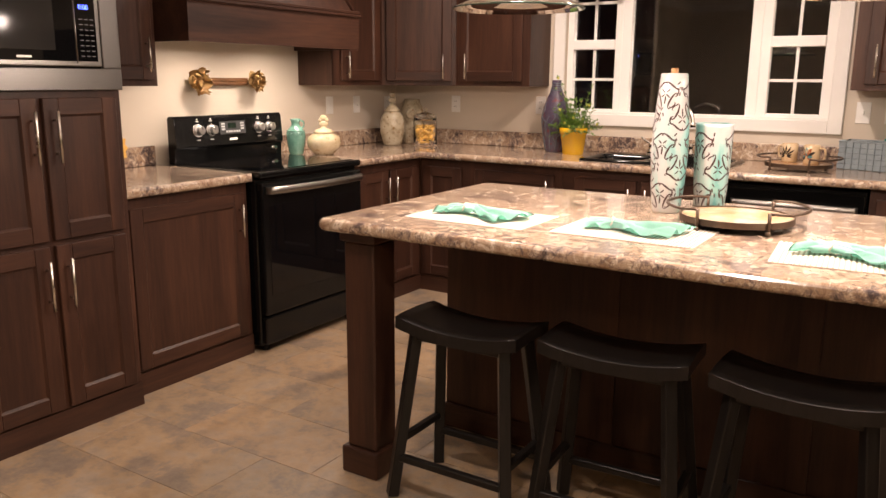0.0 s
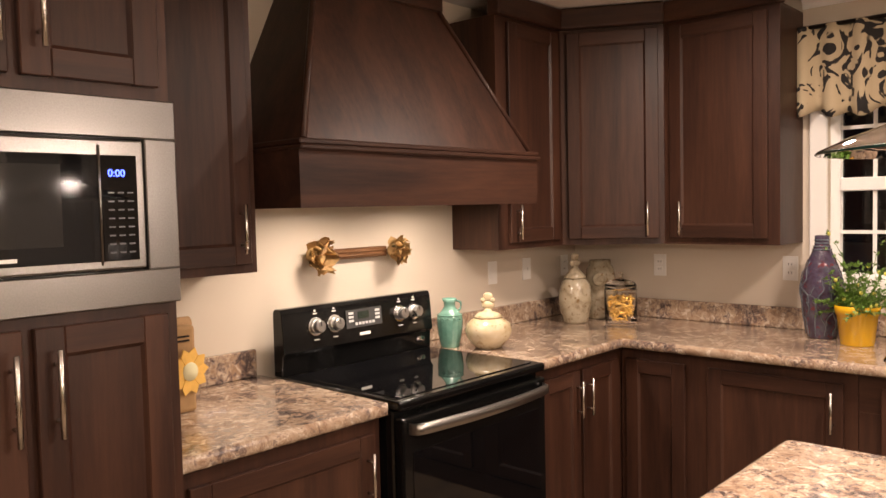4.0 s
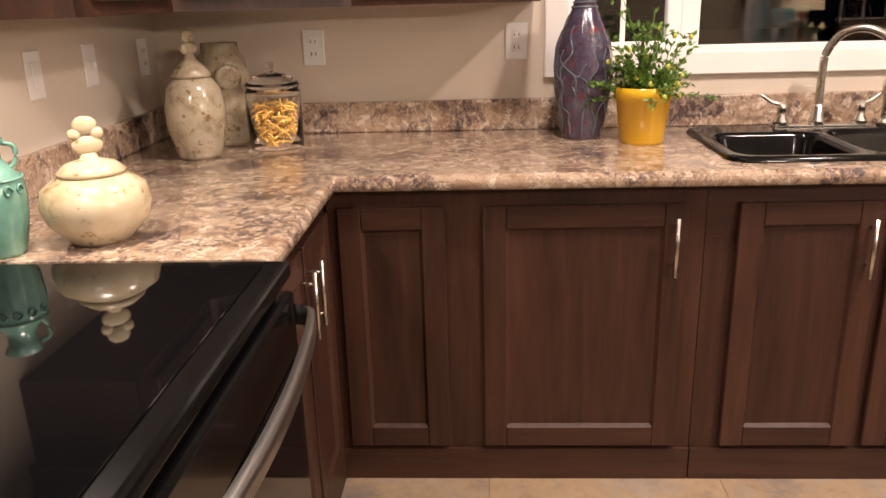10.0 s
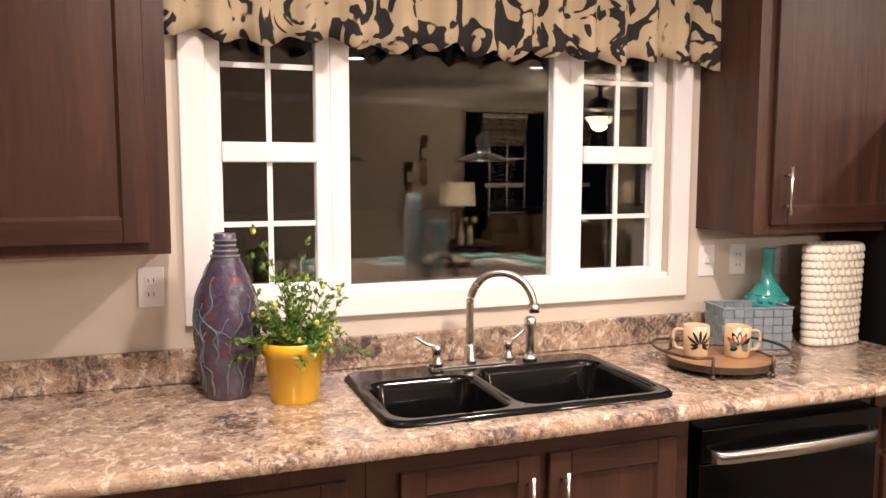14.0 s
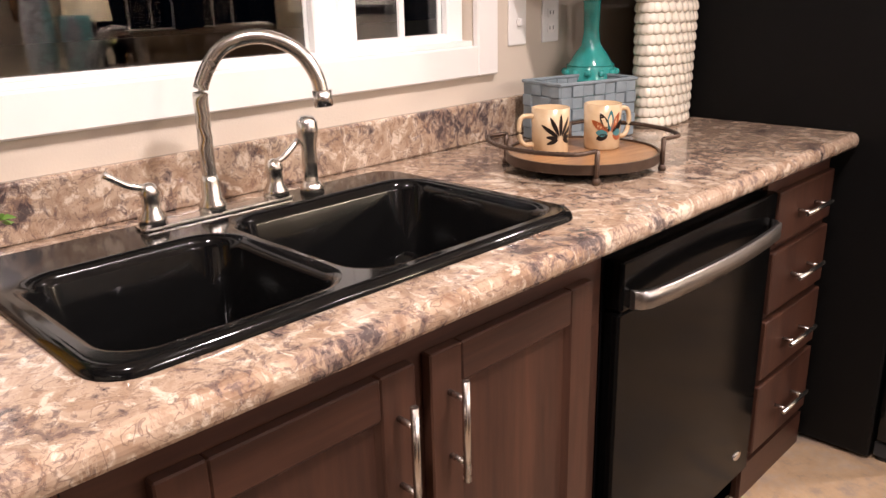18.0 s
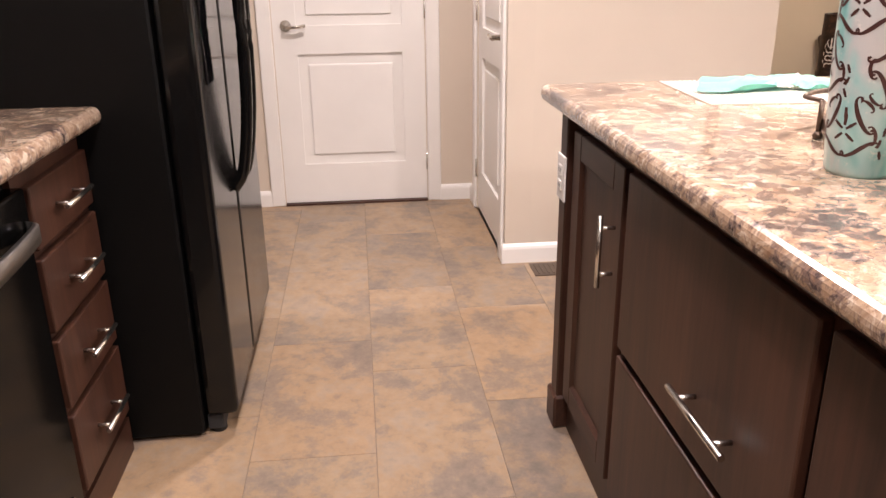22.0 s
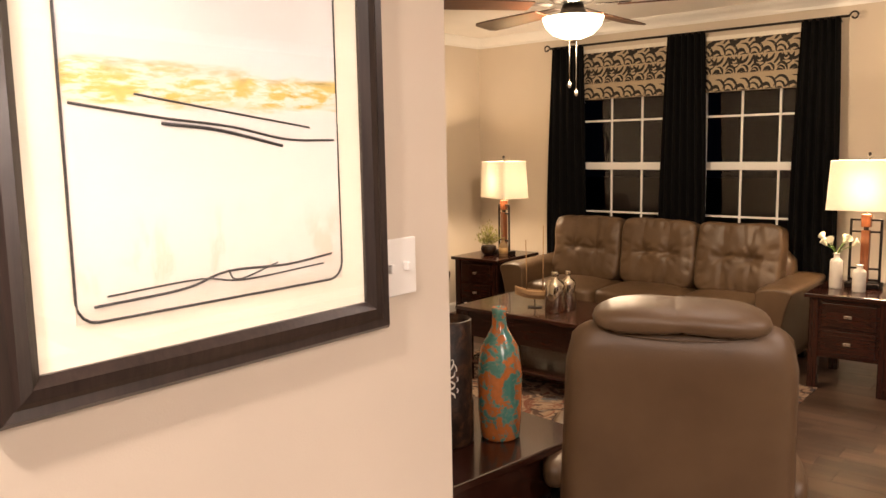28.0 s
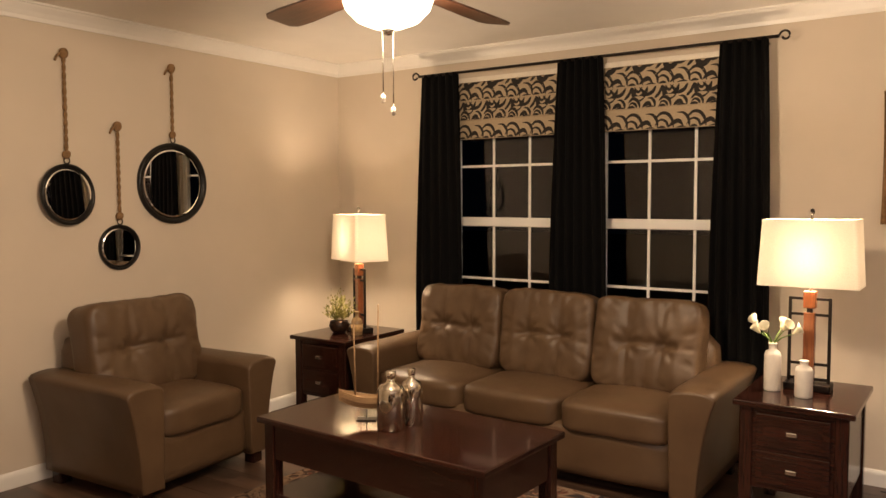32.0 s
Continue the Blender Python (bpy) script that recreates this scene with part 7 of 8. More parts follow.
G_teal = glaze("teal_glaze", [(0.3, (0.085, 0.21, 0.165)), (0.6, (0.155, 0.315, 0.25)), (0.8, (0.25, 0.39, 0.31))], 14)
G_teal2 = glaze("turquoise_glaze", [(0.3, (0.03, 0.24, 0.22)), (0.7, (0.06, 0.38, 0.34))], 14)
G_cream = glaze("mottled_cream_glaze", [(0.3, (0.36, 0.255, 0.12)), (0.5, (0.52, 0.43, 0.28)), (0.8, (0.60, 0.53, 0.39))], 11, 0.2, ((0.28, 0.17, 0.06), 30))
G_stone = glaze("mottled_stone_glaze", [(0.3, (0.20, 0.15, 0.09)), (0.5, (0.38, 0.32, 0.22)), (0.8, (0.48, 0.43, 0.33))], 16, 0.2, ((0.20, 0.125, 0.055), 36))
G_purple = glaze("purple_lustre_glaze", [(0.3, (0.042, 0.020, 0.034)), (0.5, (0.062, 0.046, 0.078)), (0.7, (0.085, 0.088, 0.115))], 18, 0.10, ((0.13, 0.026, 0.034), 30), 1.6)
G_blue = glaze("grey_blue_vine_glaze", [(0.3, (0.07, 0.085, 0.11)), (0.7, (0.15, 0.17, 0.20))], 20, 0.12)
G_yellow = paint("yellow_glaze", (0.72, 0.42, 0.015), 0.22, 0, 0.03, 5, 0.05, 60, 0.4)
G_white = paint("white_shell_glaze", (0.76, 0.70, 0.58), 0.22, 0, 0.06, 20, 0.1, 60, 0.4)
G_orange = glaze("orange_turquoise_glaze", [(0.40, (0.06, 0.20, 0.17)), (0.47, (0.10, 0.24, 0.20)), (0.52, (0.40, 0.13, 0.035)), (0.75, (0.50, 0.17, 0.05))], 25, 0.2)
G_bronzevase = glaze("dark_bronze_glaze", [(0.3, (0.008, 0.004, 0.003)), (0.52, (0.020, 0.010, 0.006)), (0.62, (0.050, 0.022, 0.010)), (0.8, (0.02, 0.010, 0.006))], 26, 0.4, None, 0.9)
G_bronzevase.node_tree.nodes["Principled BSDF"].inputs["Coat Weight"].default_value = 0.0
G_bronzevase.node_tree.nodes["Principled BSDF"].inputs["Specular IOR Level"].default_value = 0.2
CT = 0.9222


pit = thing("pitcher", "glossy teal ceramic pitcher with a small handle", "pitcher", (-3.045, 3.675, CT), 40)
pit.scale = (0.94, 0.94, 0.91)
bd = lathe([(0.0, 0), (0.042, 0.0), (0.045, 0.01), (0.056, 0.07), (0.060, 0.12), (0.058, 0.155), (0.040, 0.175), (0.027, 0.195), (0.027, 0.215), (0.036, 0.235), (0.033, 0.236), (0.024, 0.216), (0.0, 0.20)], 40)
for v in bd.verts:
    if v.co.z < 0.13:
        a = math.atan2(v.co.y, v.co.x)
        k = 1 + 0.035 * math.cos(a * 14) * min(1, v.co.z / 0.03)
        v.co.x, v.co.y = v.co.x * k, v.co.y * k
part("body", bd, G_teal, pit)
part("handle", tube(smooth_line([(0.03, 0, 0.225), (0.052, 0, 0.215), (0.05, 0, 0.185), (0.036, 0, 0.172)], 4), 0.005, 8), G_teal, pit)
part("collar", tube([(0.0585 * math.cos(a), 0.0585 * math.sin(a), 0.157) for a in [k * math.pi / 14 for k in range(28)]], 0.003, 6, closed=True), G_teal, pit)
for k in range(5):
    a0 = -2.6 + k * 0.45
    pts = [((0.061) * math.cos(a0 + 0.16 * math.cos(t) * (1 - t / 9)), 0.061 * math.sin(a0 + 0.16 * math.cos(t) * (1 - t / 9)), 0.135 + 0.013 * math.sin(t) * (1 - t / 9)) for t in [j * 0.5 for j in range(14)]]
    part("scroll_relief", tube(pts, 0.0028, 6), G_teal, pit)

jar = thing("lidded_jar", "round cream speckled jar with a scrolled finial lid", "jar", (-2.90, 3.765, CT))
part("body", lathe([(0.0, 0), (0.055, 0), (0.062, 0.006), (0.095, 0.045), (0.103, 0.075), (0.095, 0.108), (0.065, 0.128), (0.056, 0.131), (0, 0.131)], 40), G_cream, jar)
lid = part("lid", lathe([(0.062, 0.131), (0.064, 0.137), (0.045, 0.152), (0.018, 0.160), (0.012, 0.17), (0, 0.17)], 36), G_cream, jar)
for z, r in ((0.185, 0.028), (0.222, 0.022)):
    fin = soft_box((0, 0, z), (r, 0.009, 0.018), 2.2, 6, wrinkle=0.003, seed=z)
    part("finial", fin, G_cream, lid, m=pose(0, 0, 0, 0, 0, 35))
for s in (-1, 1):
    part("finial_curl", soft_box((s * 0.02, 0, 0.206), (0.012, 0.008, 0.012), 2.2, 5, wrinkle=0.002), G_cream, lid, m=pose(0, 0, 0, 0, 0, 35))

j1 = thing("lidded_jar", "tall mottled stone-glazed jar with a finial lid", "jar", (-2.985, 4.59, CT))
part("body", lathe([(0.0, 0), (0.058, 0), (0.064, 0.01), (0.085, 0.09), (0.087, 0.14), (0.076, 0.20), (0.056, 0.228), (0.050, 0.232), (0, 0.232)], 40), G_stone, j1)
lid = part("lid", lathe([(0.056, 0.232), (0.057, 0.240), (0.040, 0.262), (0.017, 0.285), (0.012, 0.30), (0, 0.30)], 32), G_stone, j1)
for z, r in ((0.312, 0.030), (0.345, 0.022)):
    part("finial", soft_box((0, 0, z), (r, 0.010, 0.020), 2.2, 6, wrinkle=0.003, seed=z), G_stone, lid, m=pose(0, 0, 0, 0, 0, 60))
j2 = thing("vase", "tall cream vase with a round medallion", "vase", (-2.965, 4.805, CT))
part("body", lathe([(0.0, 0), (0.060, 0), (0.066, 0.01), (0.080, 0.12), (0.084, 0.20), (0.074, 0.265), (0.058, 0.29), (0.056, 0.315), (0.050, 0.315), (0.050, 0.28), (0, 0.27)], 40), G_stone, j2)
part("medallion", lathe([(0.0, 0.0), (0.04, 0.0), (0.042, 0.004), (0.03, 0.009), (0.02, 0.006), (0, 0.012)], 20), G_stone, j2, "raised round medallion", pose(0.038, -0.066, 0.215, 90, 0, 30))
gj = thing("glass_jar", "clear lidded glass jar of dry pasta", "jar", (-2.782, 4.70, CT))
gj.scale = (1.15, 1.15, 1.12)
part("glass", lathe([(0.0, 0.002), (0.066, 0.002), (0.072, 0.006), (0.072, 0.155), (0.068, 0.165), (0.064, 0.165), (0.067, 0.153), (0.067, 0.010), (0, 0.008)], 40), M_jarglass, gj).visible_shadow = False
lid = part("lid", lathe([(0.0, 0.166), (0.071, 0.166), (0.071, 0.176), (0.060, 0.190), (0.03, 0.203), (0.008, 0.206), (0.008, 0.216), (0.014, 0.224), (0.008, 0.233), (0, 0.234)], 36), M_jarglass, gj, "glass lid with a knob")
pasta = bmesh.new()
rnd = random.Random(5)
for k in range(170):
    a, r = rnd.random() * 6.283, 0.058 * math.sqrt(rnd.random())
    c = Vector((r * math.cos(a), r * math.sin(a), 0.014 + 0.105 * rnd.random()))
    d = Vector((rnd.uniform(-1, 1), rnd.uniform(-1, 1), rnd.uniform(-0.5, 0.5))).normalized() * 0.02
    p0, p1 = c - d, c + d
    for q in (p0, p1):
        h = math.hypot(q.x, q.y)
        if h > 0.062:
            q.x, q.y = q.x * 0.062 / h, q.y * 0.062 / h
        q.z = max(q.z, 0.013)
    tube([p0, (p0 + p1) / 2 + Vector((0, 0, 0.004)), p1], 0.0028, 5, pasta)
po = part("pasta", pasta, paint("dry_pasta", (0.58, 0.33, 0.06), 0.5, 0, 0.15, 40), gj, "golden dry pasta")
po["kind"] = "stuff"

pv = thing("vase", "tall purple lustre vase with raised grey vines", "vase", (-1.84, 4.80, CT))
prof = [(0.0, 0), (0.058, 0), (0.062, 0.01), (0.073, 0.085), (0.086, 0.165), (0.090, 0.22), (0.080, 0.285), (0.058, 0.342), (0.038, 0.388), (0.028, 0.42), (0.030, 0.452), (0.026, 0.454), (0.021, 0.42), (0, 0.41)]
part("body", lathe(prof, 44), G_purple, pv)


def on_profile(prof, z):
    for (r0, z0), (r1, z1) in zip(prof, prof[1:]):
        if z0 <= z <= z1 and z1 > z0:
            return r0 + (r1 - r0) * (z - z0) / (z1 - z0)
    return prof[0][0]


rnd = random.Random(2)
for k in range(34):
    a0, z0, ln = k * 2.4, 0.015 + 0.045 * (k % 5), rnd.uniform(0.10, 0.19)
    pts = []
    for i in range(16):
        t = i / 15
        z = min(z0 + ln * t, 0.385)
        a = a0 + 0.9 * t * noise.noise(Vector((k * 3.7, t * 2.6, 1))) + 0.5 * (1 if k % 2 else -1) * t ** 3
        r = on_profile(prof, z) + 0.0005
        pts.append((r * math.cos(a), r * math.sin(a), z))
    part("vine_relief", tube(pts, 0.0036, 6, taper=[0.5 + 0.5 * math.sin(math.pi * min(1, 0.15 + i / 15)) for i in range(16)]), G_blue, pv, "raised grey-blue vine")
for z in (0.392, 0.406, 0.42, 0.434):
    r = on_profile(prof, z) + 0.001
    part("neck_ring", tube([(r * math.cos(a), r * math.sin(a), z) for a in [k * math.pi / 12 for k in range(24)]], 0.004, 6, closed=True), G_blue, pv)

# potted plant
pp = thing("potted_plant", "leafy green plant in a bright yellow pot", "plant", (-1.672, 4.705, CT))
pot = lathe([(0.0, 0), (0.062, 0), (0.064, 0.004), (0.078, 0.125), (0.084, 0.127), (0.089, 0.165), (0.085, 0.166), (0.079, 0.13), (0, 0.12)], 60)
for v in pot.verts:
    if 0.002 < v.co.z < 0.126:
        a = math.atan2(v.co.y, v.co.x)
        k = 1 + 0.012 * math.cos(a * 30)
        v.co.x, v.co.y = v.co.x * k, v.co.y * k
part("pot", pot, G_yellow, pp, "ribbed yellow pot")
rnd = random.Random(11)
stems, leaves, buds = bmesh.new(), bmesh.new(), bmesh.new()


def leaf(bm, p, d, size):
    d = d.normalized()
    s = d.cross(Vector((rnd.uniform(-1, 1), rnd.uniform(-1, 1), 1))).normalized()
    n = s.cross(d)
    pts = [p, p + d * size * 0.45 + s * size * 0.26 + n * size * 0.05, p + d * size, p + d * size * 0.45 - s * size * 0.26 + n * size * 0.05]
    bm.faces.new([bm.verts.new(q) for q in pts])


for k in range(78):
    a = rnd.random() * 6.283
    lean = rnd.uniform(0.15, 1.15) if k > 8 else rnd.uniform(0, 0.25)
    ln = rnd.uniform(0.085, 0.155) * (2.1 if k < 7 else 1.25 if lean < 0.45 else 1)
    p = Vector((rnd.uniform(-0.04, 0.04), rnd.uniform(-0.04, 0.04), 0.12))
    d = Vector((math.cos(a) * math.sin(lean), math.sin(a) * math.sin(lean) * 0.72, math.cos(lean)))
    pts = []
    for i in range(7):
        pts.append(p.copy())
        d = (d + Vector((rnd.uniform(-0.2, 0.2), rnd.uniform(-0.2, 0.2), -0.12 * lean))).normalized()
        p = p + d * ln / 6
        if i > 0:
            for q in range(7):
                leaf(leaves, p + Vector((rnd.uniform(-1, 1), rnd.uniform(-1, 1), rnd.uniform(-1, 1))) * 0.006, d * 0.6 + Vector((rnd.uniform(-1, 1), rnd.uniform(-1, 1), rnd.uniform(-0.6, 0.8))), rnd.uniform(0.011, 0.023))
    tube(pts, 0.0013, 4, stems)
    if rnd.random() < 0.35:
        merge(buds, soft_box(p, (0.0075, 0.0075, 0.0085), 2, 4, wrinkle=0))
part("stem", stems, M_leaf, pp)["kind"] = "stuff"
part("foliage", leaves, M_leaf, pp)["kind"] = "stuff"
part("bud", buds, M_leaf_yellow, pp, "pale yellow buds")["kind"] = "stuff"

# paper bag with a felt flower
bag = thing("paper_bag", "rolled brown paper bag with a yellow felt flower", "bag", (-2.99, 2.30, CT), 90)
bb = B(-0.085, 0.085, -0.05, 0.05, 0, 0.27, bevel=0.012, segs=2)
for v in bb.verts:
    v.co.x += 0.006 * noise.noise(v.co * 20)
    v.co.y += 0.010 * noise.noise(v.co * 14 + Vector((3, 0, 0)))
part("sack", bb, paint("kraft_paper", (0.36, 0.22, 0.10), 0.85, 0, 0.15, 20, 0.5, 40), bag)
part("rolled_top", tube([(-0.088, 0, 0.27), (0.088, 0, 0.27)], 0.022, 10), paint("kraft_paper_fold", (0.32, 0.19, 0.085), 0.85, 0, 0.15, 20, 0.4, 40), bag)
for z in (0.235, 0.222):
    part("print_bar", B(0.0, 0.06, -0.0535, -0.0525, z, z + 0.006), M_iron, bag)
fl = part("felt_flower", lathe([(0, 0), (0.03, 0), (0.028, 0.008), (0, 0.012)], 20), paint("flower_centre", (0.62, 0.58, 0.36), 0.9), bag, "yellow felt flower", pose(0.05, -0.062, 0.13, 90, 0, 12))
M_felt = paint("yellow_felt", (0.70, 0.42, 0.10), 0.95, 0, 0.1, 30, 0.4, 200)
for k in range(10):
    pb = prism([(0.02, -0.010), (0.055, -0.017), (0.075, 0.0), (0.055, 0.017), (0.02, 0.010)], "z", 0.0, 0.003)
    part("petal", pb, M_felt, fl, m=pose(0, 0, 0.002 * (k % 2), 0, 0, 36 * k))


# ---- trays with wrought rims ----
M_trayiron = paint("brown_wrought_iron", (0.075, 0.048, 0.032), 0.4, 0.5, 0.25, 30, 0.3, 80)
def rim_tray(name, label, at, turn, r, mat):
    """A low round plate on four knobbed feet; two bowed rails bulge past it."""
    t = thing(name, label, "tray", at, turn, "round iron-rimmed trays")
    part("plate", lathe(crisp([(0.0, 0.022), (r * 0.985, 0.022), (r * 0.985, 0.035), (0, 0.035)], 0.002), 64), mat, t, "round flat plate")
    part("band", lathe(crisp([(r * 0.985, 0.019), (r + 0.003, 0.019), (r + 0.003, 0.039), (r * 0.985, 0.039), (r * 0.985, 0.019)]), 64), M_trayiron, t, "dark iron band")
    for s in (0, 1):
        c0 = math.pi * s
        pts = []
        for k in range(27):
            a = -0.96 + 1.92 * k / 26
            q = min(1, (0.96 - abs(a)) / 0.26)
            rr = r + 0.008 + 0.034 * q * q * (3 - 2 * q)
            pts.append((rr * math.cos(c0 + a), rr * math.sin(c0 + a), 0.068))
        rail = part("rail", tube(pts, 0.0046, 8), M_trayiron, t, "twisted iron hand rail")
        wrap = [Vector(p) + 0.0042 * Vector((math.cos(i * 1.5) * math.cos(c0), math.cos(i * 1.5) * math.sin(c0), math.sin(i * 1.5))) for i, p in enumerate(smooth_line(pts, 5))]
        part("twist", tube(wrap, 0.0018, 5), M_trayiron, rail)
        for p in (pts[0], pts[-1]):
            leg = part("leg", tube([(p[0], p[1], 0.070), (p[0], p[1], 0.008)], 0.0052, 8), M_trayiron, t)
            part("foot", lathe([(0, 0), (0.008, 0.001), (0.0095, 0.007), (0.006, 0.014), (0, 0.015)], 12), M_trayiron, leg, m=Matrix.Translation((p[0], p[1], 0)))
    return t


M_traywood = wood("orange_tray_wood", (0.20, 0.085, 0.03), (0.33, 0.16, 0.06), (0.42, 0.25, 0.12), "x", 0.3, 0.4)
M_trayart = glaze("painted_plate", [(0.3, (0.44, 0.25, 0.10)), (0.46, (0.52, 0.37, 0.21)), (0.58, (0.53, 0.45, 0.32)), (0.68, (0.26, 0.33, 0.31))], 5, 0.25)
rim_tray("serving_tray", "round wooden tray on iron feet holding two mugs", (-0.345, 4.595, CT), -10, 0.163, M_traywood)
rim_tray("serving_tray", "round painted tray with an iron rail on the island", (-0.245, 2.69, CT), 8, 0.172, M_trayart)

M_mug = glaze("tan_mug_glaze", [(0.3, (0.47, 0.33, 0.18)), (0.7, (0.60, 0.46, 0.29))], 12, 0.25)
M_brown = paint("rust_enamel", (0.28, 0.070, 0.018), 0.3)
M_slate = paint("teal_enamel", (0.05, 0.17, 0.19), 0.3)


def mug(at, turn, tints, label, facing=-1.75):
    m = thing("mug", label, "mug", at, turn, "mugs on the tray")
    part("body", lathe([(0.0, 0), (0.036, 0), (0.039, 0.004), (0.041, 0.098), (0.038, 0.099), (0.036, 0.008), (0, 0.006)], 36), M_mug, m)
    part("handle", tube(smooth_line([(0.038, 0, 0.082), (0.066, 0, 0.080), (0.072, 0, 0.05), (0.062, 0, 0.024), (0.038, 0, 0.02)], 4), 0.0055, 8), M_mug, m)
    for k in range(9):
        a = -0.35 + k * (math.pi + 0.7) / 8
        ln = 0.046 if 2 <= k <= 6 else 0.026
        bm = bmesh.new()
        rows = []
        for i in range(9):
            q = i / 8
            d = 0.006 + ln * q
            w = 0.0006 + (0.0075 if len(tints) > 2 else 0.0042) * math.sin(math.pi * q ** 0.8) ** 0.8 * (0.7 + 0.5 * q)
            pair = []
            for e in (-1, 1):
                u, z = d * math.cos(a) - e * w * math.sin(a), 0.036 + d * math.sin(a) + e * w * math.cos(a)
                z = min(max(z, 0.006), 0.094)
                rr = 0.0393 + 0.0020 * z / 0.098
                pair.append(bm.verts.new((rr * math.cos(facing + u / rr), rr * math.sin(facing + u / rr), z)))
            rows.append(pair)
        for p, q in zip(rows, rows[1:]):
            bm.faces.new((p[0], p[1], q[1], q[0])).smooth = True
        part("painted_petal", bm, tints[k % len(tints)], m)


mug((-0.400, 4.640, CT + 0.0352), 150, (M_iron, M_iron), "tan mug painted with a dark flower, on a tray", 1.75)
mug((-0.285, 4.585, CT + 0.0352), -20, (M_brown, M_slate, M_iron), "tan mug painted with brown and teal petals")

# woven basket
bk = thing("basket", "grey-blue woven strap basket on the worktop", "basket", (-0.04, 4.82, CT), -14)
M_strap = paint("grey_blue_strap", (0.22, 0.265, 0.29), 0.75, 0, 0.12, 30, 0.4, 120)
W2, D2, HH = 0.125, 0.075, 0.15
part("liner", B(-W2 + 0.005, W2 - 0.005, -D2 + 0.005, D2 - 0.005, 0, 0.012), M_strap, bk)
for side in range(4):
    ln = W2 if side % 2 == 0 else D2
    off = D2 if side % 2 == 0 else W2
    nx = 7 if side % 2 == 0 else 4
    for r in range(5):
        for c in range(nx):
            u0 = -ln + 2 * ln * c / nx
            up = (r + c) % 2
            part("strap", B(u0 + 0.001, u0 + 2 * ln / nx - 0.001, -off - (0.004 if up else 0.001), -off + 0.005, 0.002 + r * 0.0285, 0.0295 + r * 0.0285, bevel=0.0015), M_strap, bk, m=pose(0, 0, 0, 0, 0, 90 * side))
    part("hem", B(-ln - 0.004, ln + 0.004, -off - 0.005, -off + 0.006, 0.144, 0.152, bevel=0.002), M_strap, bk, m=pose(0, 0, 0, 0, 0, 90 * side))

tv = thing("vase", "turquoise long-necked ceramic vase", "vase", (0.10, 4.885, CT))
part("body", lathe([(0.0, 0), (0.055, 0), (0.060, 0.006), (0.070, 0.06), (0.072, 0.12), (0.066, 0.165), (0.045, 0.20), (0.026, 0.225), (0.021, 0.26), (0.023, 0.335), (0.026, 0.34), (0.020, 0.341), (0.017, 0.26), (0, 0.25)], 40), G_teal2, tv)
for z in (0.135, 0.172):
    r = 0.071 if z < 0.15 else 0.064
    part("band_relief", tube([(r * math.cos(a), r * math.sin(a), z) for a in [k * math.pi / 14 for k in range(28)]], 0.0025, 6, closed=True), G_teal2, tv)
for k in range(12):
    a = k * math.pi / 6
    part("stud", soft_box((0.070 * math.cos(a), 0.070 * math.sin(a), 0.153), (0.010, 0.010, 0.010), 2, 4, wrinkle=0), G_teal2, tv)

wv = thing("vase", "white oval vase covered in ceramic shell scales", "vase", (0.285, 4.765, CT), 8)
body = lathe([(0.0, 0), (0.120, 0), (0.124, 0.01), (0.133, 0.2), (0.137, 0.36), (0.130, 0.365), (0.126, 0.35), (0, 0.34)], 48)
for v in body.verts:
    v.co.y *= 0.47
part("body", body, G_white, wv)
scale_me = mesh_of("scale", soft_box((0, 0, 0), (0.0135, 0.008, 0.0165), 2.3, 4, wrinkle=0.0015), G_white)
for r in range(13):
    rr = 0.126 + 0.010 * r / 13
    for c in range(26):
        a = (c + 0.5 * (r % 2)) * 2 * math.pi / 26
        sob = new("scale", scale_me)
        sob.parent = wv
        x, y = rr * math.cos(a), rr * 0.47 * math.sin(a)
        sob.matrix_basis = pose(x, y, 0.018 + r * 0.0275, 0, 0, math.degrees(math.atan2(math.sin(a) / 0.47, math.cos(a))) + 90) @ pose(0, 0, 0, -16)


# ---- tall painted vases on the island ----
def pearl_material():
    m, nt, b = fresh("pearl_aqua_lacquer")
    v = coords(nt, (1, 1, 0.35), True)
    n = noise_tex(nt, v, 9.0, 4.0, 0.6, 0.4)
    c = ramp(nt, n, [(0.36, (0.15, 0.37, 0.35)), (0.46, (0.30, 0.47, 0.45)), (0.54, (0.43, 0.44, 0.43)), (0.8, (0.49, 0.465, 0.44))])
    fleck = noise_tex(nt, coords(nt, (1, 1, 1), True), 46.0, 5.0, 0.75)
    c = mix(nt, ramp(nt, fleck, [(0.60, (0, 0, 0)), (0.68, (0.55, 0.55, 0.55))]), c, (0.58, 0.55, 0.50))
    nt.links.new(c, b.inputs["Base Color"])
    b.inputs["Roughness"].default_value = 0.3
    b.inputs["Metallic"].default_value = 0.15
    b.inputs["Coat Weight"].default_value = 0.5
    bump(nt, b, noise_tex(nt, v, 90.0, 3.0), 0.15, 0.001)
    return m


M_pearl = pearl_material()
M_scroll = paint("dark_brown_scroll", (0.040, 0.014, 0.011), 0.4)


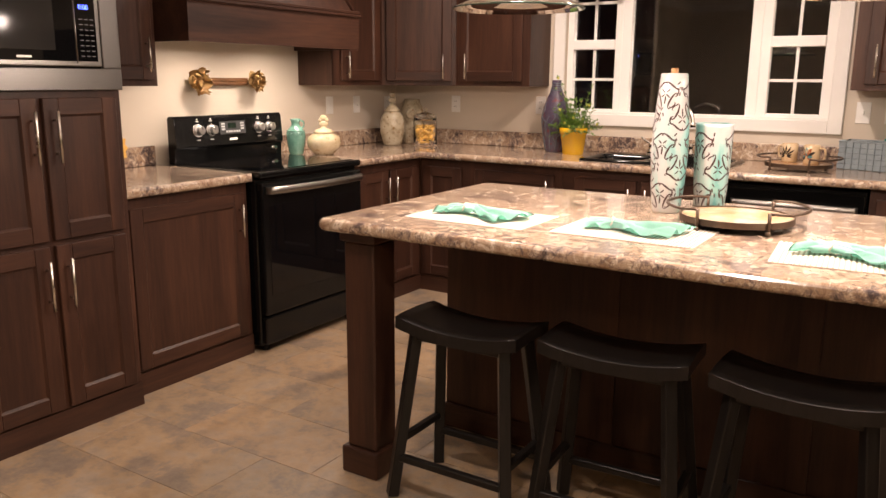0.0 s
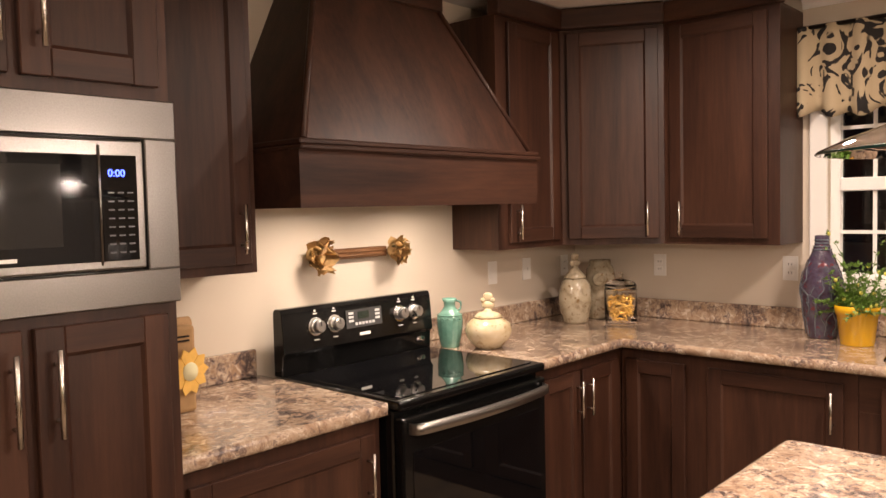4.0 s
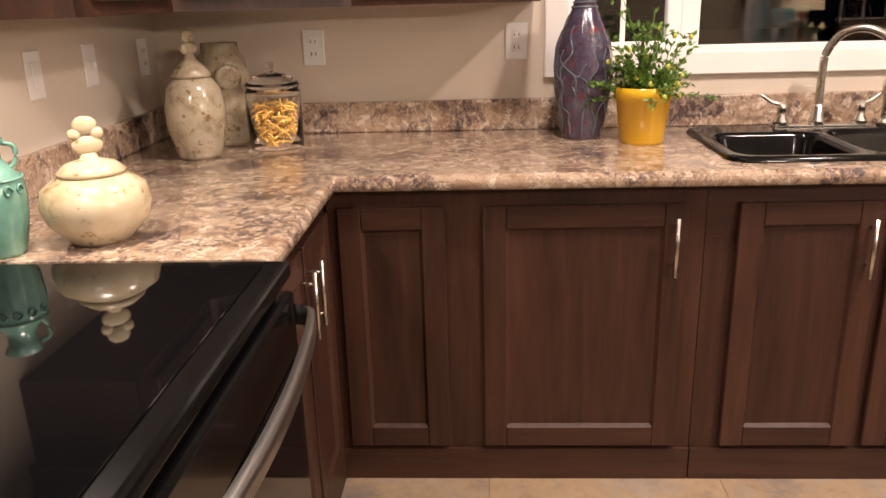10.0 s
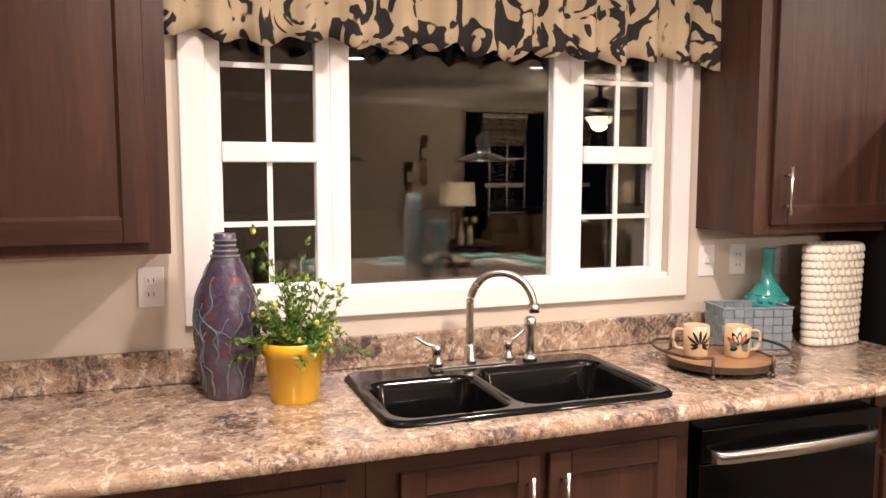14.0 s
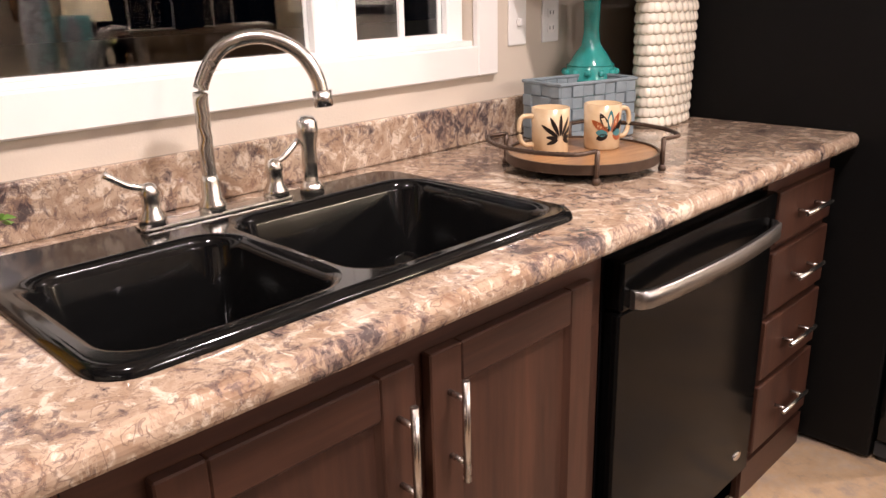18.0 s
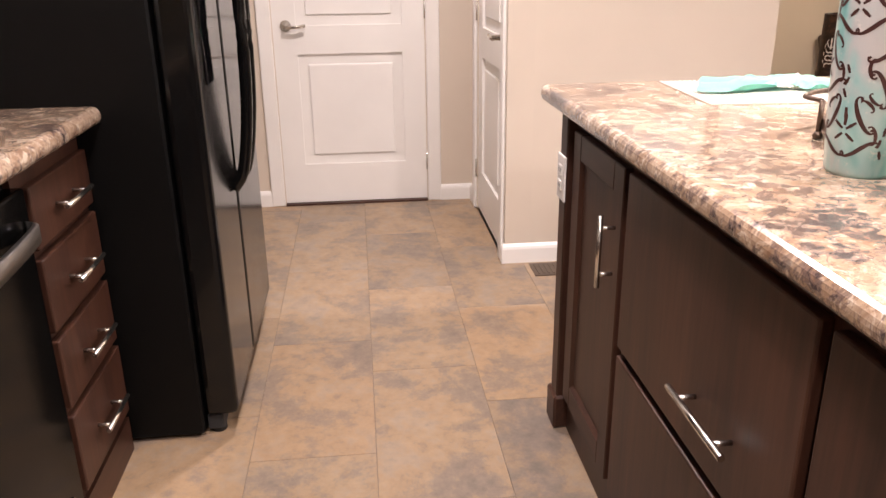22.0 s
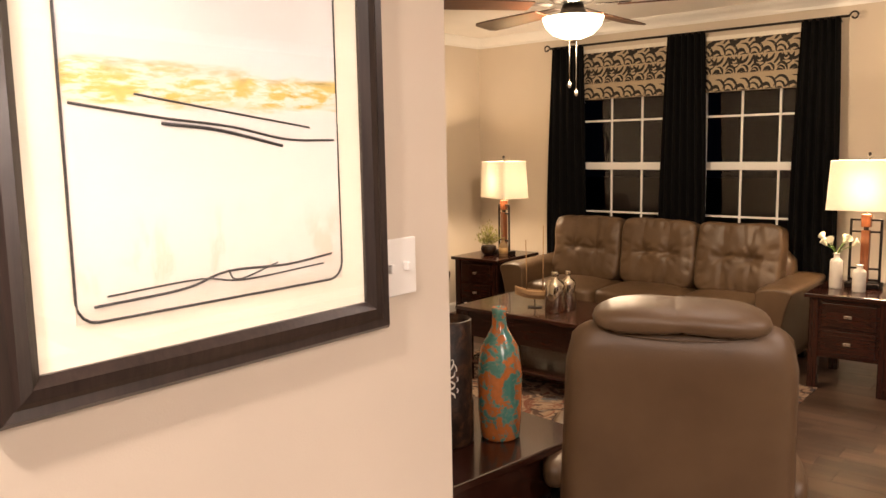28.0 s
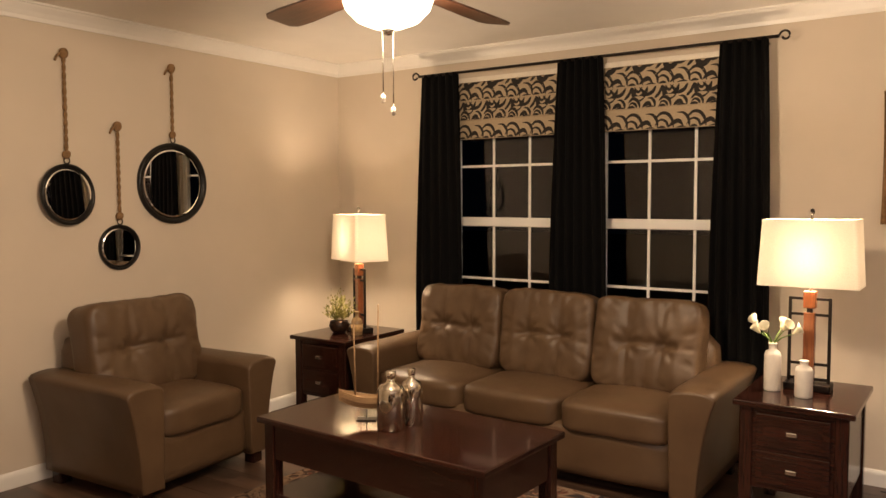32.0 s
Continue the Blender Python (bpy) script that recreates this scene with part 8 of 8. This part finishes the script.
def flourish(u, z, length, heading, bend, curl, same=1, mirror=1):
    """Points of a C (same=1) or S (same=-1) scroll whose two ends wind into curls."""
    n = 44
    h = [0.0]
    for k in range(n):
        q = (k + 0.5) / n
        side = 1 if same > 0 or q < 0.5 else -1
        h.append(h[-1] + side * (bend + curl * 6.0 * abs(2 * q - 1) ** 5) / n)
    line = [(0.0, 0.0)]
    for k in range(n):
        a = heading + h[k] - h[n // 2]
        line.append((line[-1][0] + length / n * math.cos(a), line[-1][1] + length / n * math.sin(a)))
    mu, mz = line[n // 2]
    return [(u + mirror * (a - mu), z + b - mz) for a, b in line]


def brush(name, parent, prof, line, fat, material, turn=0.0, lo=0.0, hi=9.0):
    """A painted stroke, thick in the middle and dotted at its ends, lying on a turned body."""
    bm = bmesh.new()
    n = len(line) - 1
    rows = []
    for i, (u, z) in enumerate(line):
        p0, p1 = line[max(0, i - 1)], line[min(n, i + 1)]
        d = Vector((p1[0] - p0[0], p1[1] - p0[1]))
        d = d.normalized() if d.length > 1e-7 else Vector((1, 0))
        q = i / n
        w = fat * (0.25 + 0.75 * math.sin(math.pi * q) ** 1.2 + 0.45 * (abs(2 * q - 1) > 0.90))
        pair = []
        for s in (-1, 1):
            zz = min(max(z + s * d.x * w, lo), hi)
            rr = on_profile(prof, zz) + 0.0005
            a = turn + (u - s * d.y * w) / rr
            pair.append(bm.verts.new((rr * math.cos(a), rr * math.sin(a), zz)))
        rows.append(pair)
    for p, q in zip(rows, rows[1:]):
        bm.faces.new((p[0], p[1], q[1], q[0])).smooth = True
    part(name, bm, material, parent)


def scroll_vase(at, turn, prof, hgt, seed, label):
    """A lacquered vase with painted flourishes: mirrored scrolls, a cross of leaves, loose sprigs."""
    t = thing("vase", label, "vase", at, turn, "painted vases on the island")
    part("body", lathe(prof, 64), M_pearl, t, "pearl and aqua lacquered body")
    rnd = random.Random(seed)
    rows = max(2, round((hgt - 0.03) / 0.098))
    for r in range(rows):
        zc = 0.070 + (hgt - 0.135) * r / (rows - 1)
        rr = on_profile(prof, zc)
        for c in range(3):
            a0 = (c + 0.5 * (r % 2) + rnd.uniform(-0.04, 0.04)) * 2 * math.pi / 3
            up = 1 if (r + c) % 2 else -1

            def stroke(line, fat, name="scroll"):
                brush(name, t, prof, [(0.86 * u, zc + up * 0.86 * z) for u, z in line], fat, M_scroll, a0, 0.008, hgt - 0.004)

            for s in (-1, 1):
                stroke(flourish(s * 0.022, 0.024, 0.094, 1.15, 0.8, 11.0, 1, -s), 0.0034)
                stroke(flourish(s * 0.026, -0.030, 0.084, 0.75, 1.0, 10.5, -1, s), 0.0032)
                stroke(flourish(s * 0.050, -0.004, 0.046, 1.7, 1.4, 7.0, 1, s), 0.0026)
                stroke(flourish(s * 0.036, 0.048, 0.034, 2.4, 1.0, 6.5, 1, s), 0.0024)
                stroke([(s * (0.003 + 0.016 * q), 0.004 + 0.012 * q) for q in (0, 0.25, 0.5, 0.75, 1)], 0.0026, "leaf_stroke")
                stroke([(s * (0.003 + 0.014 * q), -0.004 - 0.012 * q) for q in (0, 0.25, 0.5, 0.75, 1)], 0.0026, "leaf_stroke")
            stroke([(0.001 * math.sin(5 * q), 0.010 + 0.030 * q) for q in (0, 0.25, 0.5, 0.75, 1)], 0.0032, "leaf_stroke")
            for k in range(3):
                x0, z0, an = 0.060 + rnd.uniform(-0.006, 0.006), -0.045 + 0.020 * k, rnd.uniform(0.6, 2.4)
                stroke([(x0 + 0.015 * q * math.cos(an), z0 + 0.015 * q * math.sin(an)) for q in (0, 0.25, 0.5, 0.75, 1)], 0.0026, "leaf_stroke")
    return t


TALL = [(0.0, 0), (0.044, 0), (0.048, 0.008), (0.058, 0.10), (0.063, 0.20), (0.061, 0.30), (0.052, 0.40), (0.045, 0.478), (0.041, 0.48), (0.039, 0.46), (0.045, 0.38), (0, 0.34)]
SHORT = [(0.0, 0), (0.046, 0), (0.050, 0.008), (0.057, 0.09), (0.061, 0.18), (0.063, 0.30), (0.063, 0.312), (0.058, 0.313), (0.056, 0.28), (0.050, 0.08), (0, 0.07)]
tvase = scroll_vase((-0.517, 2.840, CT), 20, TALL, 0.478, 5, "tall aqua vase painted with brown scrolls")
part("cork", lathe([(0.0, 0.45), (0.012, 0.45), (0.012, 0.497), (0, 0.498)], 14), M_traywood, tvase, "cork stopper")
scroll_vase((-0.387, 2.914, CT), 0, SHORT, 0.31, 9, "open aqua cylinder vase painted with brown scrolls")

# ---- place settings ----
M_napkin = paint("mint_linen", (0.30, 0.58, 0.49), 0.9, 0, 0.08, 20, 0.4, 300)
M_matgap = paint("tan_mat_backing", (0.34, 0.28, 0.22), 0.85, 0, 0.05, 20, 0.2, 200)
M_mat = paint("white_woven_mat", (0.58, 0.54, 0.485), 0.8, 0, 0.03, 20, 0.2, 200)


def setting(x, y, turn, mat_turn, w, d, seed):
    t = thing("placemat", "white ribbed woven placemat on the island", "placemat", (x, y, CT), mat_turn, "placemats")
    part("cloth", B(-w / 2, w / 2, -d / 2, d / 2, 0, 0.0015), M_matgap, t)
    n = int(w / 0.0125)
    rib_me = mesh_of("rib", B(-0.0036, 0.0036, -d / 2 + 0.002, d / 2 - 0.002, 0.0015, 0.0036, bevel=0.0012), M_mat)
    for k in range(n):
        rib = new("rib", rib_me)
        rib.parent = t
        rib.location = (-w / 2 + (k + 0.5) * w / n, 0, 0)
    bm = bmesh.new()
    nu, nv = 34, 16
    g = {}
    for i in range(nu + 1):
        for j in range(nv + 1):
            u, v = -1 + 2 * i / nu, -1 + 2 * j / nv
            pinch = 0.20 + 0.80 * min(1, abs(u + 0.45) * (1.6 if u < -0.45 else 0.95)) ** 0.75
            ragged = 0.5 + 0.5 * noise.noise(Vector((v * 1.7, seed * 1.3, 4)))
            px = u * 0.150 + (0.050 * (ragged - 0.5) + 0.018 * v) * max(0, u) + 0.008 * noise.noise(Vector((u * 2, v * 3, seed)))
            py = v * 0.084 * pinch + 0.016 * math.sin(u * 2.4 + seed) + 0.010 * noise.noise(Vector((u * 2, v * 2, seed + 5)))
            fold = abs(math.sin(v * 3.6 / max(0.5, pinch) + seed + 1.1 * noise.noise(Vector((u * 1.3, seed, 0)))))
            pz = 0.005 + (0.022 + 0.010 * (1 - pinch)) * fold ** 1.6 * (1.15 - 0.5 * abs(v)) + 0.014 * max(0, noise.noise(Vector((u * 2 + 9, v * 2, seed))))
            g[i, j] = bm.verts.new((px, py, pz))
    for i in range(nu):
        for j in range(nv):
            bm.faces.new([g[c] for c in ((i, j), (i + 1, j), (i + 1, j + 1), (i, j + 1))]).smooth = True
    bmesh.ops.solidify(bm, geom=bm.faces[:], thickness=0.002)
    nap = thing("napkin", "mint green linen napkin gathered in a ring on a mat", "napkin", (x, y, CT + 0.0036), turn, "mint napkins")
    part("cloth", bm, M_napkin, nap)
    part("napkin_ring", tube([(-0.0675 + 0.003 * math.sin(3 * a), 0.020 * math.cos(a) + 0.016 * math.sin(-1.08 + seed), 0.019 + 0.017 * math.sin(a)) for a in [k * math.pi / 10 for k in range(20)]], 0.0028, 6, closed=True), M_whiteceramic, nap, "pale beaded ring")


setting(-1.00, 2.37, -12, 0, 0.44, 0.30, 1)
setting(-0.48, 2.40, 5, 0, 0.44, 0.30, 4)
setting(0.14, 2.36, -20, 4, 0.42, 0.30, 7)
setting(0.365, 2.675, 70, 88, 0.42, 0.36, 12)

# ---- small things in the living room ----
b1 = thing("bottle", "silver mercury glass bottle on the coffee table", "bottle", (3.085, -0.775, 0.498), 0, "mercury glass bottles")
part("body", lathe([(0.0, 0), (0.056, 0), (0.062, 0.006), (0.062, 0.160), (0.058, 0.178), (0.046, 0.192), (0.022, 0.202), (0.018, 0.210), (0.018, 0.222), (0, 0.222)], 40), M_mercury, b1)
part("stopper", lathe([(0.0, 0.2225), (0.021, 0.2225), (0.0225, 0.226), (0.0225, 0.246), (0.020, 0.250), (0, 0.250)], 24), M_mercury, b1)
copy_thing(b1, pose(3.065, -0.895, 0.498) @ Matrix.Diagonal((0.80, 0.80, 0.97, 1)))
sb = thing("model_sailboat", "small driftwood boat with two bare masts on a stand", "ornament", (3.265, -0.825, 0.498), 32)
M_drift = wood("pale_driftwood", (0.16, 0.085, 0.04), (0.27, 0.16, 0.075), (0.38, 0.25, 0.13), "x", 0.7, 0.0)
hull = bmesh.new()
rows = []
for k in range(17):
    t = -1 + k / 8
    w = 0.034 * (1 - abs(t) ** 2.6) + 0.003
    up = 0.020 * t * t + 0.010 * t
    rows.append([hull.verts.new((t * 0.125, y, z + up)) for y, z in ((-w, 0.108), (-w * 0.94, 0.082), (-w * 0.55, 0.056), (w * 0.55, 0.056), (w * 0.94, 0.082), (w, 0.108), (w * 0.84, 0.109), (w * 0.80, 0.098), (-w * 0.80, 0.098), (-w * 0.84, 0.109))])
for a, b in zip(rows, rows[1:]):
    for i in range(10):
        hull.faces.new((a[i], a[(i + 1) % 10], b[(i + 1) % 10], b[i]))
hull.faces.new(rows[0]), hull.faces.new(rows[-1][::-1])
bmesh.ops.recalc_face_normals(hull, faces=hull.faces[:])
part("hull", hull, M_drift, sb)
part("stand", B(-0.045, 0.045, -0.028, 0.028, 0, 0.006, bevel=0.002), M_iron, sb)
part("post", tube([(0, 0, 0.006), (0, 0, 0.058)], 0.003, 6), M_iron, sb)
for x, h in ((0.05, 0.43), (-0.05, 0.52)):
    part("mast", tube([(x, 0, 0.098), (x * 1.1, 0, h)], 0.0042, 6, taper=[1, 0.75]), M_drift, sb)

wb = thing("vase", "tall white bottle vase holding cream calla lilies", "vase", (1.80, -1.99, 0.595), 0, "white bottle vases")
BOT = [(0.0, 0), (0.034, 0), (0.037, 0.005), (0.037, 0.165), (0.031, 0.182), (0.017, 0.190), (0.016, 0.212), (0.021, 0.218), (0.018, 0.222), (0.012, 0.21), (0, 0.2)]
part("body", lathe(BOT, 28), M_whiteceramic, wb)
for k in range(6):
    a = k * 1.05 + 0.3
    e = Vector((0.10 * math.cos(a) * (0.6 + 0.1 * k), 0.07 * math.sin(a), 0.27 + 0.012 * (k % 3)))
    st_ = part("flower_stem", tube(smooth_line([(0, 0, 0.15), (0.2 * e.x, 0.2 * e.y, 0.23), e], 3), 0.0025, 5), M_leaf, wb)
    cup = lathe([(0.002, 0), (0.008, 0.012), (0.014, 0.03), (0.026, 0.05), (0.024, 0.05), (0.010, 0.03), (0.004, 0.012)], 14)
    for v in cup.verts:
        v.co.x += 0.35 * max(0, v.co.z - 0.02)
    d = Vector((e.x, e.y, 0.05)).normalized()
    part("calla_bloom", cup, M_petal, st_, "cream calla bloom", Matrix.LocRotScale(e - d * 0.01, d.to_track_quat("Z", "X"), None))
ws = thing("vase", "short white bottle vase on the end table", "vase", (1.655, -1.93, 0.595), 0, "white bottle vases")
part("body", lathe([(0.0, 0), (0.035, 0), (0.038, 0.005), (0.038, 0.12), (0.031, 0.135), (0.018, 0.142), (0.017, 0.158), (0.022, 0.163), (0.018, 0.166), (0.013, 0.158), (0, 0.15)], 28), M_whiteceramic, ws)

sp = thing("potted_plant", "small succulent plant in a dark bowl", "plant", (4.545, -2.06, 0.595))
part("bowl", lathe([(0.0, 0), (0.038, 0), (0.060, 0.025), (0.068, 0.052), (0.060, 0.080), (0.053, 0.078), (0, 0.066)], 32), G_bronzevase, sp)
rnd = random.Random(21)
lv = bmesh.new()
for k in range(520):
    a, el = rnd.random() * 6.283, rnd.uniform(0.45, 1.5)
    d = Vector((math.cos(a) * math.cos(el), math.sin(a) * math.cos(el), math.sin(el)))
    leaf(lv, Vector((0, 0, 0.07)) + d * rnd.uniform(0.03, 0.115 + 0.12 * math.sin(el) ** 3 * (0.6 + 0.4 * math.sin(a * 5))), d + Vector((rnd.uniform(-0.6, 0.6), rnd.uniform(-0.6, 0.6), 0.2)), rnd.uniform(0.014, 0.03))
part("foliage", lv, paint("succulent_leaf", (0.26, 0.24, 0.07), 0.5, 0, 0.3, 30), sp)["kind"] = "stuff"
sbt = thing("bottle", "small clear apothecary bottle with a brown label", "bottle", (4.39, -2.06, 0.595))
sbt.scale = (1.25, 1.25, 1.22)
part("body", lathe([(0.0, 0), (0.028, 0), (0.030, 0.004), (0.030, 0.075), (0.022, 0.09), (0.011, 0.097), (0.011, 0.12), (0.014, 0.122), (0.014, 0.13), (0, 0.13)], 24), glaze("amber_tint", [(0.3, (0.25, 0.15, 0.07)), (0.7, (0.4, 0.28, 0.15))], 10), sbt)
part("label_sticker", lathe([(0.0305, 0.02), (0.0308, 0.02), (0.0308, 0.06), (0.0305, 0.06), (0.0305, 0.02)], 24), M_burlap, sbt)

# vases on the side table
ov = thing("vase", "orange and turquoise mottled bottle vase", "vase", (2.022, 1.270, 0.57))
part("body", lathe([(0.0, 0), (0.058, 0), (0.064, 0.008), (0.071, 0.10), (0.072, 0.22), (0.062, 0.30), (0.036, 0.345), (0.024, 0.37), (0.022, 0.41), (0.026, 0.43), (0.021, 0.43), (0.018, 0.40), (0, 0.38)], 40), G_orange, ov)
dv = thing("vase", "dark bronze cylinder vase with a pale fretwork panel", "vase", (2.13, 1.40, 0.57), 0)
part("body", lathe([(0.0, 0), (0.075, 0), (0.079, 0.006), (0.079, 0.13), (0.0755, 0.138), (0.0755, 0.400), (0.072, 0.404), (0.069, 0.385), (0, 0.05)], 40), G_bronzevase, dv)
DAMASK = [(0.0755, 0.0), (0.0755, 0.4)]
for s in (-1, 1):
    for u, z, ln, hd, bend, curl, same, fat in ((0.016, 0.268, 0.052, 1.2, 1.0, 9.5, 1, 0.0032), (0.027, 0.262, 0.034, 1.9, 1.0, 8.0, 1, 0.0026), (0.014, 0.232, 0.036, 0.5, 2.4, 2.0, 1, 0.0040), (0.014, 0.216, 0.036, -0.5, -2.4, -2.0, 1, 0.0040),
                                                (0.014, 0.196, 0.036, 0.5, 2.4, 2.0, 1, 0.0040), (0.014, 0.180, 0.036, -0.5, -2.4, -2.0, 1, 0.0040), (0.032, 0.224, 0.018, 1.57, 2.0, 2.0, 1, 0.0030), (0.032, 0.188, 0.018, 1.57, 2.0, 2.0, 1, 0.0030)):
        brush("fretwork", dv, DAMASK, flourish(s * u, z, ln, hd, bend, curl, same, s), 0.75 * fat, M_mat, math.radians(128))
for z0 in (0.246, 0.272):
    brush("fretwork", dv, DAMASK, [(0.0, z0 + 0.026 * q) for q in (0, 0.25, 0.5, 0.75, 1)], 0.0040, M_mat, math.radians(128))

# ---- floors, piece by piece ----
floor_t = structure("floor_tiles", B(WX, EX, TILE_END, NY, -0.0055, -0.0022), paint("dark_tile_joint", (0.20, 0.155, 0.112), 0.9), "slate-look vinyl tile floor of the kitchen", "floor")
TL, TW = 0.668, 0.333
k0 = int((TILE_END - 3.335) / TW) - 1
for r in range(k0, 6):
    y0, y1 = 3.335 + r * TW, 3.335 + (r + 1) * TW
    y0, y1 = max(y0, TILE_END), min(y1, NY)
    if y1 - y0 < 0.02:
        continue
    x = 0.75 + 0.223 * (r % 3) - TL * 12
    while x < EX:
        a, b = max(x, WX), min(x + TL, EX)
        if b - a > 0.02:
            tile = part("tile", B(-(b - a) / 2 + 0.0008, (b - a) / 2 - 0.0008, -(y1 - y0) / 2 + 0.0008, (y1 - y0) / 2 - 0.0008, -0.0021, 0.0, bevel=0.0008), M_tile, floor_t, m=Matrix.Translation(((a + b) / 2, (y0 + y1) / 2, 0)))
        x += TL
floor_w = structure("floor_planks", B(WX, MX, SY, TILE_END, -0.0055, -0.0022), M_rubber, "dark brown wood plank floor of the living room", "floor")
structure("floor_alcove", B(EX, MX, TILE_END, PS, -0.0055, -0.0022), M_rubber, "dark brown wood plank floor before the closet wall", "floor")
rnd = random.Random(4)
y = SY
while y < PS - 0.01:
    west, stop = (WX, TILE_END) if y < TILE_END - 0.01 else (EX, PS)
    y1 = min(y + 0.155, stop)
    x = west - rnd.uniform(0, 1.1)
    while x < MX:
        a, b = max(x, west), min(x + 1.22, MX)
        if b - a > 0.02:
            part("plank", B(-(b - a) / 2 + 0.0009, (b - a) / 2 - 0.0009, -(y1 - y) / 2 + 0.0006, (y1 - y) / 2 - 0.0006, -0.0021, 0.0, bevel=0.0003), M_plank, floor_w, m=Matrix.Translation(((a + b) / 2, (y + y1) / 2, 0)))
        x += 1.22
    y = y1
structure("trim_floor", B(WX, PX - 0.02, TILE_END - 0.018, TILE_END + 0.018, 0.0005, 0.006, bevel=0.002), M_cab_x, "dark transition strip between tile and planks", "floor trim")
